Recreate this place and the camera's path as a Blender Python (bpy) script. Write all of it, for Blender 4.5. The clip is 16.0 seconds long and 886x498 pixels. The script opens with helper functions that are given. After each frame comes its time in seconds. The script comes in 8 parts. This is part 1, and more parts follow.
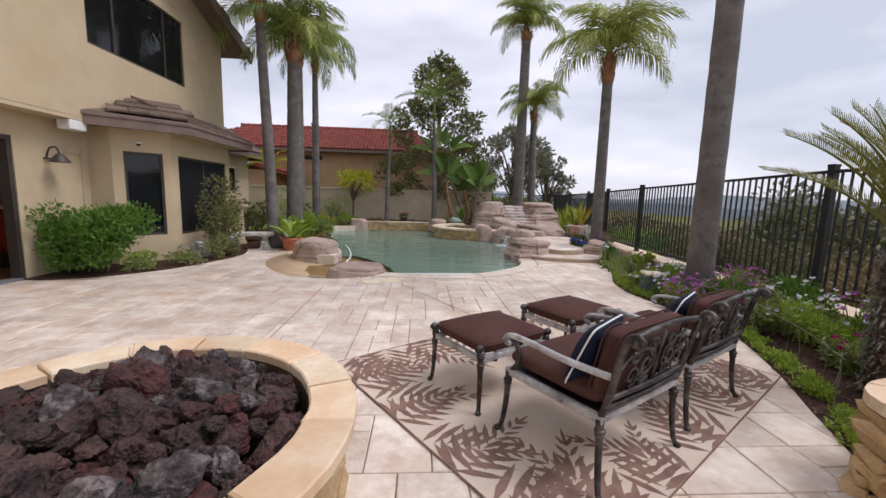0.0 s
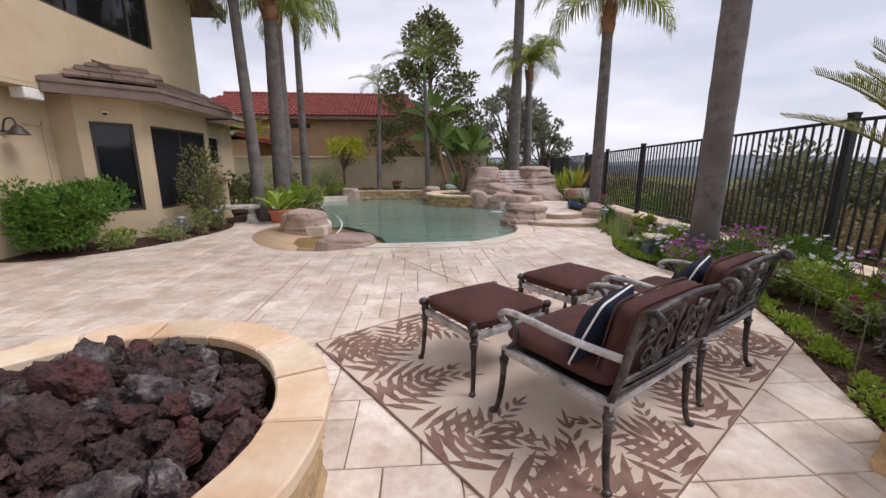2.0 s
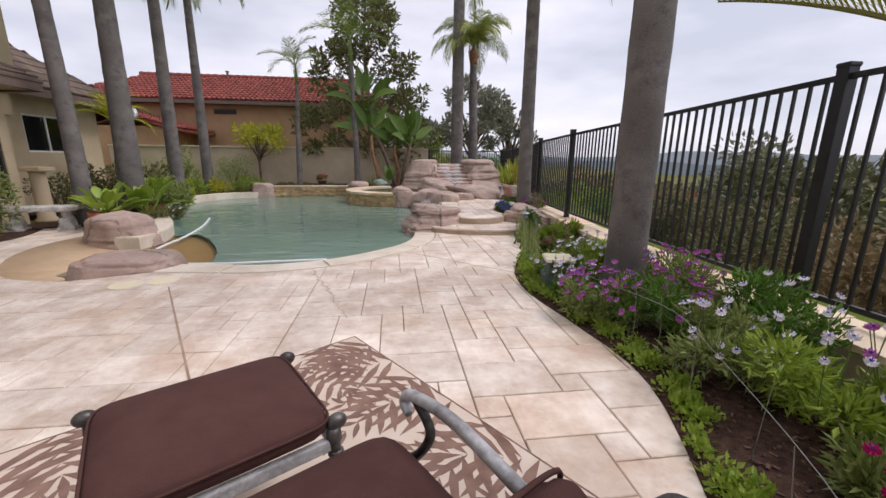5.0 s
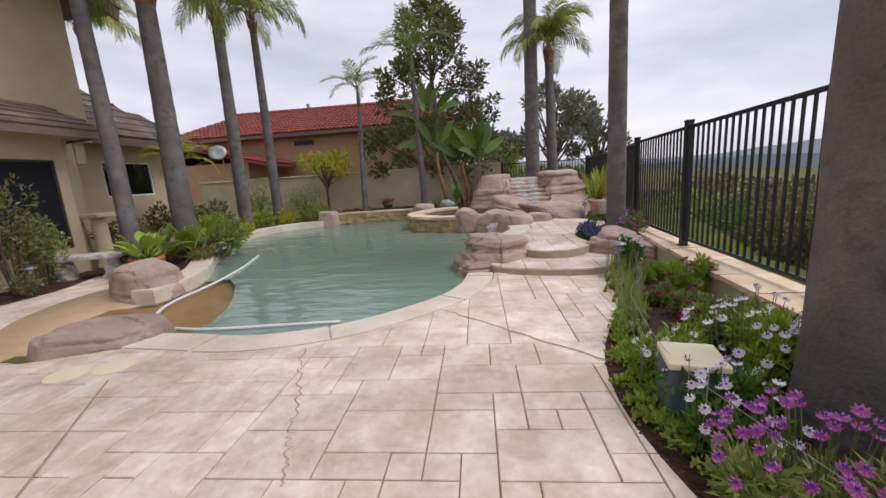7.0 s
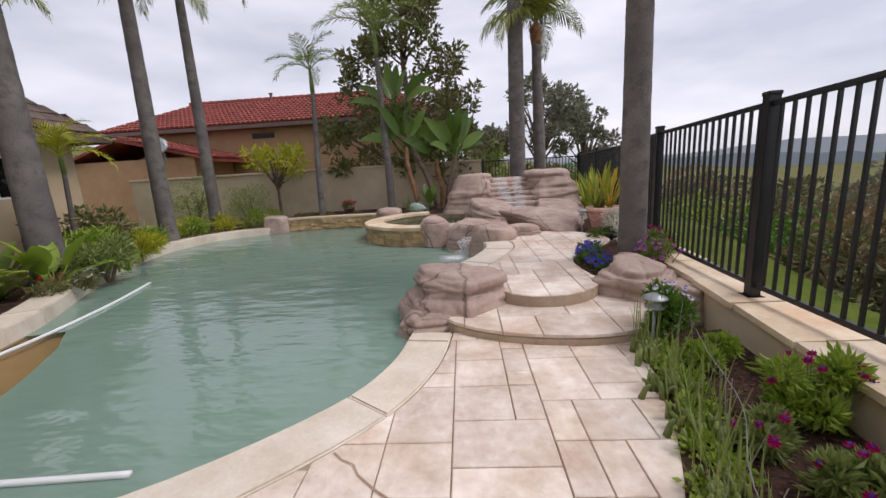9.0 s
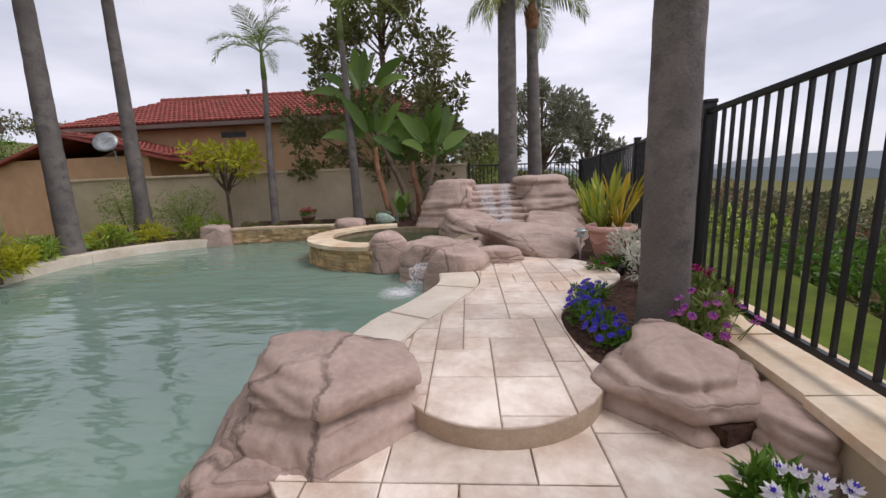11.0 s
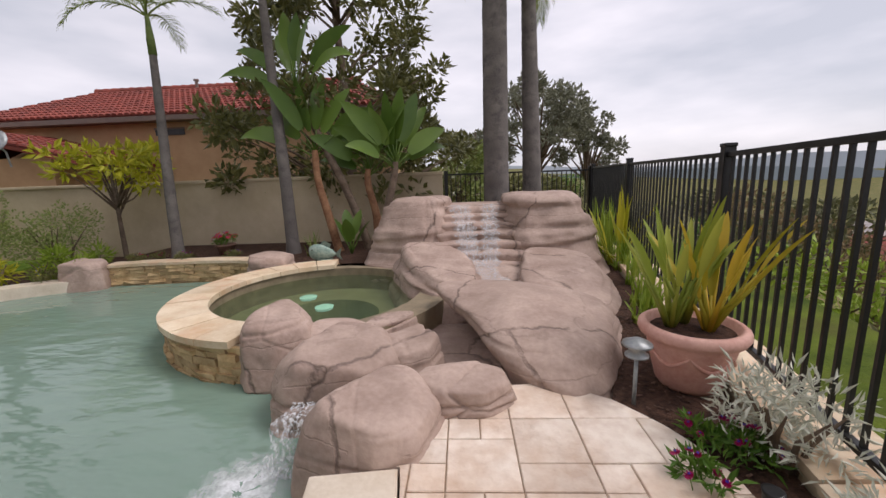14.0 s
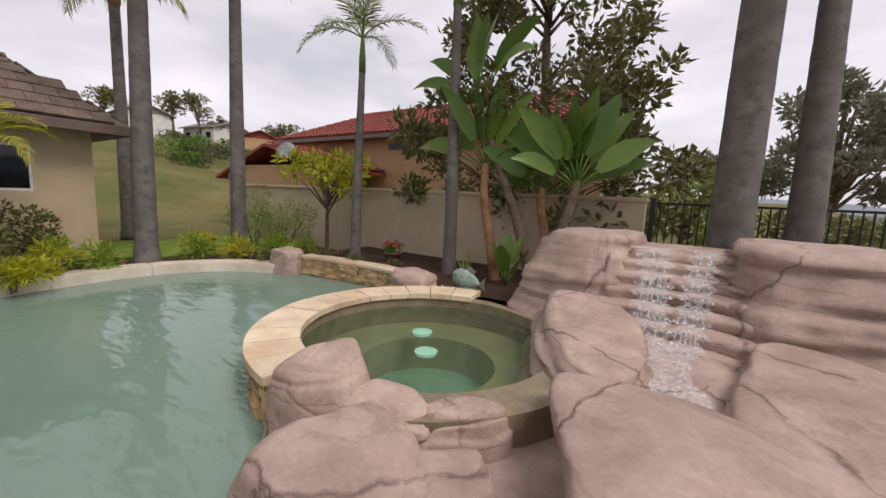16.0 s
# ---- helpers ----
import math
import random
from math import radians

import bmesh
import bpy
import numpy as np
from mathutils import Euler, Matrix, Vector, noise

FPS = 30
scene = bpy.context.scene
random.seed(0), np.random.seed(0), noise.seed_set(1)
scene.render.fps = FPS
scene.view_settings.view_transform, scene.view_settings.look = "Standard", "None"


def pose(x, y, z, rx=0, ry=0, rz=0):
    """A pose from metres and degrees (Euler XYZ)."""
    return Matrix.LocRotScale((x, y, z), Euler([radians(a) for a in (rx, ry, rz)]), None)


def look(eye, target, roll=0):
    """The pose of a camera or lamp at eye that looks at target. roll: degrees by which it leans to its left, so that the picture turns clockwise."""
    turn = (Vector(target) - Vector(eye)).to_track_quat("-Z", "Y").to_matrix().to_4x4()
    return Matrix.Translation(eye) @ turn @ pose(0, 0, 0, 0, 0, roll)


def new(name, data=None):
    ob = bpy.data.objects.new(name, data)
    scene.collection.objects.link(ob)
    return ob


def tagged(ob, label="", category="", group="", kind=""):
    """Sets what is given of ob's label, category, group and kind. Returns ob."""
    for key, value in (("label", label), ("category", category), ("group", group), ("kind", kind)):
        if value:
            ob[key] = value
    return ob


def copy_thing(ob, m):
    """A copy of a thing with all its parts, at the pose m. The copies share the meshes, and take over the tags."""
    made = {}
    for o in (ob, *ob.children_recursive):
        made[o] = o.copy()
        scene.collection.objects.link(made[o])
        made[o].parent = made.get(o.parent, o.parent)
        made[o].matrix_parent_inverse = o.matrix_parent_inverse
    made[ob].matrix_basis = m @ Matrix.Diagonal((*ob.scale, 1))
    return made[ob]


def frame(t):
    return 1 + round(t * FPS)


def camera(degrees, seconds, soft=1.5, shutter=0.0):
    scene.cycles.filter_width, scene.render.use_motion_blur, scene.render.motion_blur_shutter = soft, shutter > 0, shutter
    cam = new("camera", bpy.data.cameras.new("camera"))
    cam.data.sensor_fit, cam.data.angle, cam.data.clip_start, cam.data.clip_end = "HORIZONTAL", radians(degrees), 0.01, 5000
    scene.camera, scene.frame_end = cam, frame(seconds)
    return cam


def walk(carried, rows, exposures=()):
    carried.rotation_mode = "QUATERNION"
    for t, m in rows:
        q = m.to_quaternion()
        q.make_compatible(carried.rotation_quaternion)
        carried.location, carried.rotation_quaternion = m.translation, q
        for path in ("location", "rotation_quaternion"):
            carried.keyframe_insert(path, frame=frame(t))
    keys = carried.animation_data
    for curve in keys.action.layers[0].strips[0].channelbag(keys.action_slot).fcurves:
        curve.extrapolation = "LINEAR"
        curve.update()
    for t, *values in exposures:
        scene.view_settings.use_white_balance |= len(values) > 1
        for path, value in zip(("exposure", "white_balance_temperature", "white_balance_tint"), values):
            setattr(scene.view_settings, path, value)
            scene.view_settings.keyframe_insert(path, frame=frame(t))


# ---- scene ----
cam = camera(98.0, 16.0)
PATH = [
    (0, (-0.006, -0.015, 1.343), (0.116, 1.963, 1.078), 1.7),
    (0.5, (-0.075, -0.094, 1.343), (-0.199, 1.868, 0.978), 0.9),
    (1, (-0.104, -0.146, 1.343), (-0.282, 1.796, 0.9), 0.0),
    (1.5, (-0.083, -0.049, 1.315), (-0.16, 1.895, 0.852), -0.1),
    (2, (0.071, 0.251, 1.301), (0.209, 2.2, 0.874), 0.1),
    (2.5, (0.226, 0.581, 1.292), (0.631, 2.504, 0.921), -0.6),
    (3, (0.508, 0.862, 1.28), (1.175, 2.712, 0.911), -2.1),
    (3.5, (0.873, 1.095, 1.274), (1.573, 2.931, 0.901), -1.4),
    (4, (1.22, 1.389, 1.268), (1.831, 3.252, 0.877), -0.9),
    (4.5, (1.569, 1.664, 1.238), (2.022, 3.565, 0.811), -0.2),
    (5, (1.888, 1.967, 1.241), (2.14, 3.898, 0.787), 0.6),
    (5.2, (1.997, 2.093, 1.25), (2.147, 4.033, 0.786), 0.8),
    (7.3, (2.446, 3.804, 1.323), (2.253, 5.76, 0.956), -3.9),
    (7.5, (2.467, 4.014, 1.338), (2.322, 5.974, 0.968), -4.0),
    (8, (2.574, 4.518, 1.305), (2.467, 6.477, 0.915), -3.8),
    (8.5, (2.645, 4.989, 1.323), (2.507, 6.946, 0.931), -3.5),
    (9, (2.745, 5.451, 1.339), (2.625, 7.408, 0.945), -3.4),
    (9.2, (2.818, 5.663, 1.337), (2.728, 7.621, 0.94), -3.3),
    (11.3, (3.43, 7.605, 1.223), (3.269, 9.569, 0.879), -1.7),
    (11.5, (3.472, 7.812, 1.231), (3.281, 9.774, 0.892), -1.8),
    (12, (3.559, 8.344, 1.269), (3.35, 10.304, 0.93), -2.4),
    (12.5, (3.614, 8.767, 1.392), (3.474, 10.73, 1.039), -2.6),
    (13, (3.675, 9.183, 1.529), (3.623, 11.147, 1.157), -2.5),
    (13.5, (3.69, 9.553, 1.544), (3.646, 11.518, 1.175), -2.2),
    (14, (3.757, 9.977, 1.527), (3.652, 11.94, 1.162), -2.1),
    (14.5, (3.897, 10.428, 1.507), (3.716, 12.388, 1.154), -1.9),
    (15, (4.036, 10.829, 1.502), (3.774, 12.787, 1.189), -1.9),
    (15.5, (4.151, 11.189, 1.533), (3.525, 13.065, 1.235), 1.4),
    (16, (4.14, 11.423, 1.534), (3.035, 13.068, 1.264), 2.6),
]
walk(cam, [(t, look(eye, target, roll)) for t, eye, target, roll in PATH], exposures=[(0.0, 0.35, 6350, 19), (2.0, 0.38, 6450, 20), (4.5, 0.4, 6450, 20), (7.5, 0.3, 6470, 20), (11.0, 0.34, 6470, 20), (14.0, 0.33, 6700, 20), (16.0, 0.33, 6900, 20)])

# ---- light: a bright overcast sky and a soft sun behind cloud ----
world = bpy.data.worlds.new("overcast")
scene.world = world
world.use_nodes = True
wn, wl = world.node_tree.nodes, world.node_tree.links
wn.clear()
w_out = wn.new("ShaderNodeOutputWorld")
w_bg = wn.new("ShaderNodeBackground")
w_bg.inputs["Strength"].default_value = 1.05
w_sky = wn.new("ShaderNodeTexSky")
w_sky.sky_type, w_sky.sun_disc = "NISHITA", False
w_sky.sun_elevation, w_sky.sun_rotation = radians(52), radians(70)
w_sc = wn.new("ShaderNodeVectorMath")
w_sc.operation = "SCALE"
w_sc.inputs["Scale"].default_value = 0.09
w_tc = wn.new("ShaderNodeTexCoord")
w_map = wn.new("ShaderNodeMapping")
w_map.inputs["Scale"].default_value = (1.0, 1.0, 3.2)
w_noise = wn.new("ShaderNodeTexNoise")
w_noise.inputs["Scale"].default_value = 2.1
w_noise.inputs["Detail"].default_value = 5.0
w_noise.inputs["Roughness"].default_value = 0.5
w_ramp = wn.new("ShaderNodeValToRGB")
w_ramp.color_ramp.elements[0].position, w_ramp.color_ramp.elements[0].color = 0.34, (0.47, 0.51, 0.56, 1)
w_ramp.color_ramp.elements[1].position, w_ramp.color_ramp.elements[1].color = 0.66, (0.78, 0.79, 0.83, 1)
w_mix = wn.new("ShaderNodeMixRGB")
w_mix.inputs["Fac"].default_value = 0.88
wl.new(w_tc.outputs["Generated"], w_map.inputs["Vector"])
wl.new(w_map.outputs["Vector"], w_noise.inputs["Vector"])
wl.new(w_noise.outputs["Fac"], w_ramp.inputs["Fac"])
wl.new(w_sky.outputs["Color"], w_sc.inputs[0])
wl.new(w_sc.outputs["Vector"], w_mix.inputs["Color1"])
wl.new(w_ramp.outputs["Color"], w_mix.inputs["Color2"])
wl.new(w_mix.outputs["Color"], w_bg.inputs["Color"])
wl.new(w_bg.outputs["Background"], w_out.inputs["Surface"])
sun = new("sun", bpy.data.lights.new("sun", "SUN"))
sun.data.energy, sun.data.angle, sun.data.color = 1.5, radians(25), (1.0, 0.98, 0.95)
sun.matrix_world = look((12, 6, 18), (0, 8, 0))


# ---- materials ----
def lin(r, g, b):
    return tuple(((c / 255) / 12.92 if c < 10 else (((c / 255) + 0.055) / 1.055) ** 2.4) for c in (r, g, b)) + (1,)


def surface(name, ca, cb, scale=6.0, rough=0.7, bump=0.2, fine=60.0, spec=0.5, metal=0.0, rnd=0.0, island=0.0, stain=None, stain_scale=1.2, stain_amt=0.5, bump_dist=0.01, stretch=None, rough_var=0.1, crack=0.0):
    """Two scales of colour variation, fine relief and optional stains; rnd varies pieces."""
    m = bpy.data.materials.new(name)
    m.use_nodes = True
    n, l = m.node_tree.nodes, m.node_tree.links
    b = n["Principled BSDF"]
    tc = n.new("ShaderNodeTexCoord")
    src = tc.outputs["Object"]
    geo = n.new("ShaderNodeNewGeometry")
    src = geo.outputs["Position"]
    if stretch:
        mp = n.new("ShaderNodeMapping")
        mp.inputs["Scale"].default_value = stretch
        l.new(src, mp.inputs["Vector"])
        src = mp.outputs["Vector"]
    a = n.new("ShaderNodeTexNoise")
    a.inputs["Scale"].default_value, a.inputs["Detail"].default_value, a.inputs["Roughness"].default_value = scale, 5, 0.6
    l.new(src, a.inputs["Vector"])
    f = n.new("ShaderNodeTexNoise")
    f.inputs["Scale"].default_value, f.inputs["Detail"].default_value = fine, 4
    l.new(src, f.inputs["Vector"])
    ramp = n.new("ShaderNodeValToRGB")
    ramp.color_ramp.elements[0].position, ramp.color_ramp.elements[0].color = 0.32, ca
    ramp.color_ramp.elements[1].position, ramp.color_ramp.elements[1].color = 0.68, cb
    add = n.new("ShaderNodeMath")
    add.operation = "MULTIPLY_ADD"
    add.inputs[1].default_value, add.inputs[2].default_value = 0.35, 0.0
    sub = n.new("ShaderNodeMath")
    sub.operation = "ADD"
    l.new(f.outputs["Fac"], add.inputs[0])
    l.new(a.outputs["Fac"], sub.inputs[0])
    off = n.new("ShaderNodeMath")
    off.operation = "SUBTRACT"
    l.new(add.outputs[0], off.inputs[0])
    off.inputs[1].default_value = 0.175
    l.new(off.outputs[0], sub.inputs[1])
    l.new(sub.outputs[0], ramp.inputs["Fac"])
    col = ramp.outputs["Color"]
    if stain:
        st = n.new("ShaderNodeTexNoise")
        st.inputs["Scale"].default_value, st.inputs["Detail"].default_value, st.inputs["Roughness"].default_value = stain_scale, 6, 0.65
        l.new(src, st.inputs["Vector"])
        sr = n.new("ShaderNodeMapRange")
        sr.inputs["From Min"].default_value, sr.inputs["From Max"].default_value, sr.inputs["To Max"].default_value = 0.48, 0.72, stain_amt
        l.new(st.outputs["Fac"], sr.inputs["Value"])
        mx = n.new("ShaderNodeMixRGB")
        mx.inputs["Color2"].default_value = stain
        l.new(sr.outputs["Result"], mx.inputs["Fac"])
        l.new(col, mx.inputs["Color1"])
        col = mx.outputs["Color"]
    if rnd or island:
        hsv = n.new("ShaderNodeHueSaturation")
        mr = n.new("ShaderNodeMapRange")
        k = rnd or island
        mr.inputs["To Min"].default_value, mr.inputs["To Max"].default_value = 1 - k, 1 + k
        if rnd:
            oi = n.new("ShaderNodeObjectInfo")
            l.new(oi.outputs["Random"], mr.inputs["Value"])
        else:
            l.new(geo.outputs["Random Per Island"], mr.inputs["Value"])
        l.new(mr.outputs["Result"], hsv.inputs["Value"])
        l.new(col, hsv.inputs["Color"])
        col = hsv.outputs["Color"]
    height = sub.outputs[0]
    if crack:
        wob = n.new("ShaderNodeMixRGB")
        wob.inputs["Fac"].default_value = 0.22
        l.new(src, wob.inputs["Color1"])
        l.new(a.outputs["Color"], wob.inputs["Color2"])
        vo = n.new("ShaderNodeTexVoronoi")
        vo.feature = "DISTANCE_TO_EDGE"
        vo.inputs["Scale"].default_value = crack
        l.new(wob.outputs["Color"], vo.inputs["Vector"])
        cr = n.new("ShaderNodeMapRange")
        cr.inputs["From Max"].default_value = 0.014
        l.new(vo.outputs["Distance"], cr.inputs["Value"])
        sp = n.new("ShaderNodeSeparateXYZ")
        l.new(src, sp.inputs["Vector"])
        bed = n.new("ShaderNodeMath")
        bed.operation = "MULTIPLY_ADD"
        bed.inputs[1].default_value = 0.16
        l.new(a.outputs["Fac"], bed.inputs[0])
        l.new(sp.outputs["Z"], bed.inputs[2])
        pp = n.new("ShaderNodeMath")
        pp.operation = "PINGPONG"
        pp.inputs[1].default_value = 0.085
        l.new(bed.outputs[0], pp.inputs[0])
        br = n.new("ShaderNodeMapRange")
        br.inputs["From Max"].default_value = 0.007
        br.inputs["To Min"].default_value = 0.72
        l.new(pp.outputs[0], br.inputs["Value"])
        lay = n.new("ShaderNodeMath")
        lay.operation = "MULTIPLY"
        l.new(cr.outputs["Result"], lay.inputs[0])
        l.new(br.outputs["Result"], lay.inputs[1])
        gate = n.new("ShaderNodeMapRange")
        gate.inputs["From Min"].default_value, gate.inputs["From Max"].default_value = 0.47, 0.6
        l.new(a.outputs["Fac"], gate.inputs["Value"])
        both = n.new("ShaderNodeMath")
        both.operation = "MAXIMUM"
        l.new(lay.outputs[0], both.inputs[0])
        l.new(gate.outputs["Result"], both.inputs[1])
        dk = n.new("ShaderNodeMixRGB")
        dk.inputs["Color1"].default_value = tuple(k * 0.5 for k in ca[:3]) + (1,)
        l.new(both.outputs[0], dk.inputs["Fac"])
        l.new(col, dk.inputs["Color2"])
        col = dk.outputs["Color"]
        hm = n.new("ShaderNodeMath")
        hm.operation = "MULTIPLY_ADD"
        hm.inputs[1].default_value = 1.3
        l.new(both.outputs[0], hm.inputs[0])
        l.new(sub.outputs[0], hm.inputs[2])
        height = hm.outputs[0]
    l.new(col, b.inputs["Base Color"])
    rr = n.new("ShaderNodeMapRange")
    rr.inputs["To Min"].default_value, rr.inputs["To Max"].default_value = max(0.02, rough - rough_var), min(1, rough + rough_var)
    l.new(a.outputs["Fac"], rr.inputs["Value"])
    l.new(rr.outputs["Result"], b.inputs["Roughness"])
    b.inputs["Metallic"].default_value = metal
    b.inputs["Specular IOR Level"].default_value = spec
    if bump:
        bp = n.new("ShaderNodeBump")
        bp.inputs["Strength"].default_value, bp.inputs["Distance"].default_value = bump, bump_dist
        l.new(height, bp.inputs["Height"])
        l.new(bp.outputs["Normal"], b.inputs["Normal"])
    return m


def leafy(name, ca, cb, k=0.35, trans=0.25, rough=0.5):
    """Leaf: varied from leaf to leaf, lets some light through."""
    m = bpy.data.materials.new(name)
    m.use_nodes = True
    n, l = m.node_tree.nodes, m.node_tree.links
    b = n["Principled BSDF"]
    geo = n.new("ShaderNodeNewGeometry")
    ramp = n.new("ShaderNodeValToRGB")
    ramp.color_ramp.elements[0].color, ramp.color_ramp.elements[1].color = ca, cb
    nz = n.new("ShaderNodeTexNoise")
    nz.inputs["Scale"].default_value = 2.5
    l.new(geo.outputs["Position"], nz.inputs["Vector"])
    mixf = n.new("ShaderNodeMath")
    mixf.operation = "MULTIPLY_ADD"
    mixf.inputs[1].default_value = 0.55
    l.new(geo.outputs["Random Per Island"], mixf.inputs[0])
    hf = n.new("ShaderNodeMath")
    hf.operation = "MULTIPLY"
    hf.inputs[1].default_value = 0.45
    l.new(nz.outputs["Fac"], hf.inputs[0])
    l.new(hf.outputs[0], mixf.inputs[2])
    l.new(mixf.outputs[0], ramp.inputs["Fac"])
    l.new(ramp.outputs["Color"], b.inputs["Base Color"])
    b.inputs["Roughness"].default_value = rough
    b.inputs["Specular IOR Level"].default_value = 0.4
    tr = n.new("ShaderNodeBsdfTranslucent")
    l.new(ramp.outputs["Color"], tr.inputs["Color"])
    mx = n.new("ShaderNodeMixShader")
    mx.inputs["Fac"].default_value = trans
    l.new(b.outputs["BSDF"], mx.inputs[1])
    l.new(tr.outputs["BSDF"], mx.inputs[2])
    l.new(mx.outputs["Shader"], n["Material Output"].inputs["Surface"])
    return m


def plain(name, col, rough=0.5, metal=0.0, emit=0.0, spec=0.5):
    m = bpy.data.materials.new(name)
    m.use_nodes = True
    b = m.node_tree.nodes["Principled BSDF"]
    b.inputs["Base Color"].default_value, b.inputs["Roughness"].default_value, b.inputs["Metallic"].default_value = col, rough, metal
    b.inputs["Specular IOR Level"].default_value = spec
    if emit:
        b.inputs["Emission Color"].default_value, b.inputs["Emission Strength"].default_value = col, emit
    return m


def water_mat(name, body, clear, ripple, opac=0.62, rscale=3.2):
    """Still pool water: cloudy body colour, mirror-like surface with ripples."""
    m = bpy.data.materials.new(name)
    m.use_nodes = True
    n, l = m.node_tree.nodes, m.node_tree.links
    b = n["Principled BSDF"]
    b.inputs["Base Color"].default_value, b.inputs["Roughness"].default_value = body, 0.03
    b.inputs["IOR"].default_value = 1.55
    geo = n.new("ShaderNodeNewGeometry")
    mp = n.new("ShaderNodeMapping")
    mp.inputs["Scale"].default_value = (0.45, 1.0, 1.0)
    mp.inputs["Rotation"].default_value = (0, 0, 0.25)
    l.new(geo.outputs["Position"], mp.inputs["Vector"])
    nz = n.new("ShaderNodeTexNoise")
    nz.inputs["Scale"].default_value, nz.inputs["Detail"].default_value = rscale, 3
    l.new(mp.outputs["Vector"], nz.inputs["Vector"])
    nz2 = n.new("ShaderNodeTexNoise")
    nz2.inputs["Scale"].default_value = 0.7
    l.new(geo.outputs["Position"], nz2.inputs["Vector"])
    mu = n.new("ShaderNodeMath")
    mu.operation = "MULTIPLY"
    l.new(nz.outputs["Fac"], mu.inputs[0])
    l.new(nz2.outputs["Fac"], mu.inputs[1])
    bp = n.new("ShaderNodeBump")
    bp.inputs["Strength"].default_value, bp.inputs["Distance"].default_value = ripple, 0.045
    l.new(mu.outputs[0], bp.inputs["Height"])
    l.new(bp.outputs["Normal"], b.inputs["Normal"])
    tr = n.new("ShaderNodeBsdfTransparent")
    tr.inputs["Color"].default_value = clear
    mx = n.new("ShaderNodeMixShader")
    mx.inputs["Fac"].default_value = opac
    l.new(tr.outputs["BSDF"], mx.inputs[1])
    l.new(b.outputs["BSDF"], mx.inputs[2])
    l.new(mx.outputs["Shader"], n["Material Output"].inputs["Surface"])
    return m


def glass_mat(name, tint, opac=0.5):
    m = bpy.data.materials.new(name)
    m.use_nodes = True
    n, l = m.node_tree.nodes, m.node_tree.links
    b = n["Principled BSDF"]
    b.inputs["Base Color"].default_value, b.inputs["Roughness"].default_value = tint, 0.03
    b.inputs["Specular IOR Level"].default_value = 0.8
    tr = n.new("ShaderNodeBsdfTransparent")
    tr.inputs["Color"].default_value = (0.45, 0.47, 0.48, 1)
    mx = n.new("ShaderNodeMixShader")
    mx.inputs["Fac"].default_value = opac
    l.new(tr.outputs["BSDF"], mx.inputs[1])
    l.new(b.outputs["BSDF"], mx.inputs[2])
    l.new(mx.outputs["Shader"], n["Material Output"].inputs["Surface"])
    return m


M_TILE = surface("stamped_concrete", lin(197, 176, 158), lin(237, 226, 212), 3.2, 0.42, 1.0, 16, 0.5, rnd=0.1, stain=lin(196, 160, 128), stain_scale=1.3, stain_amt=0.6, bump_dist=0.03)
M_TILEJ = surface("stamped_concrete_far", lin(197, 176, 158), lin(237, 226, 212), 3.2, 0.42, 1.0, 16, 0.5, island=0.1, stain=lin(196, 160, 128), stain_scale=1.3, stain_amt=0.6, bump_dist=0.03)
M_GROUT = surface("concrete_joint", lin(146, 120, 98), lin(176, 152, 128), 8, 0.85, 0.2)
M_COPING = surface("coping_concrete", lin(205, 192, 172), lin(228, 218, 202), 3, 0.5, 0.35, 40, rnd=0.05, stain=lin(176, 156, 130), stain_amt=0.4)
M_STEPF = surface("step_face", lin(160, 138, 115), lin(188, 168, 145), 5, 0.7, 0.3)
M_SAND = surface("beach_entry_plaster", lin(205, 176, 140), lin(220, 192, 158), 5, 0.7, 0.2, 120)
M_BASIN = surface("pool_plaster", lin(70, 120, 108), lin(95, 145, 130), 1.5, 0.8, 0.0)
M_POOLTILE = surface("waterline_band", lin(120, 108, 88), lin(150, 136, 112), 6, 0.6, 0.2)
M_WATER = water_mat("pool_water", lin(132, 160, 144), lin(126, 176, 154), 1.0, 0.82, 4.0)
M_SHALLOW = water_mat("shallow_pool_water", lin(146, 138, 112), lin(218, 210, 188), 0.35, 0.16, 4.0)
M_SPAW = water_mat("spa_water", lin(130, 150, 130), lin(214, 224, 206), 0.22, 0.14, 5)
M_ROCK = surface("moulded_rock", lin(156, 134, 122), lin(190, 168, 155), 2.4, 0.75, 0.4, 30, 0.35, stain=lin(128, 110, 97), stain_scale=1.0, stain_amt=0.5, bump_dist=0.02, crack=0.9)
M_STUCCO = surface("house_stucco", lin(188, 169, 138), lin(201, 183, 153), 2.0, 0.9, 0.35, 90, 0.2, stain=lin(186, 166, 132), stain_scale=0.6, stain_amt=0.35)
M_WALLS = surface("garden_wall_stucco", lin(190, 174, 146), lin(206, 191, 165), 2.0, 0.9, 0.35, 90, 0.2, stain=lin(160, 144, 118), stain_scale=0.8, stain_amt=0.4)
M_NSTUCCO = surface("neighbour_stucco", lin(176, 142, 108), lin(190, 156, 122), 2.0, 0.9, 0.2, 60, 0.2)
M_FASCIA = surface("painted_fascia", lin(104, 88, 80), lin(122, 104, 94), 4, 0.6, 0.1)
M_RTILE = surface("brown_roof_tile", lin(92, 76, 66), lin(128, 108, 94), 5, 0.8, 0.4, 40, rnd=0.22, stain=lin(70, 66, 58), stain_amt=0.5)
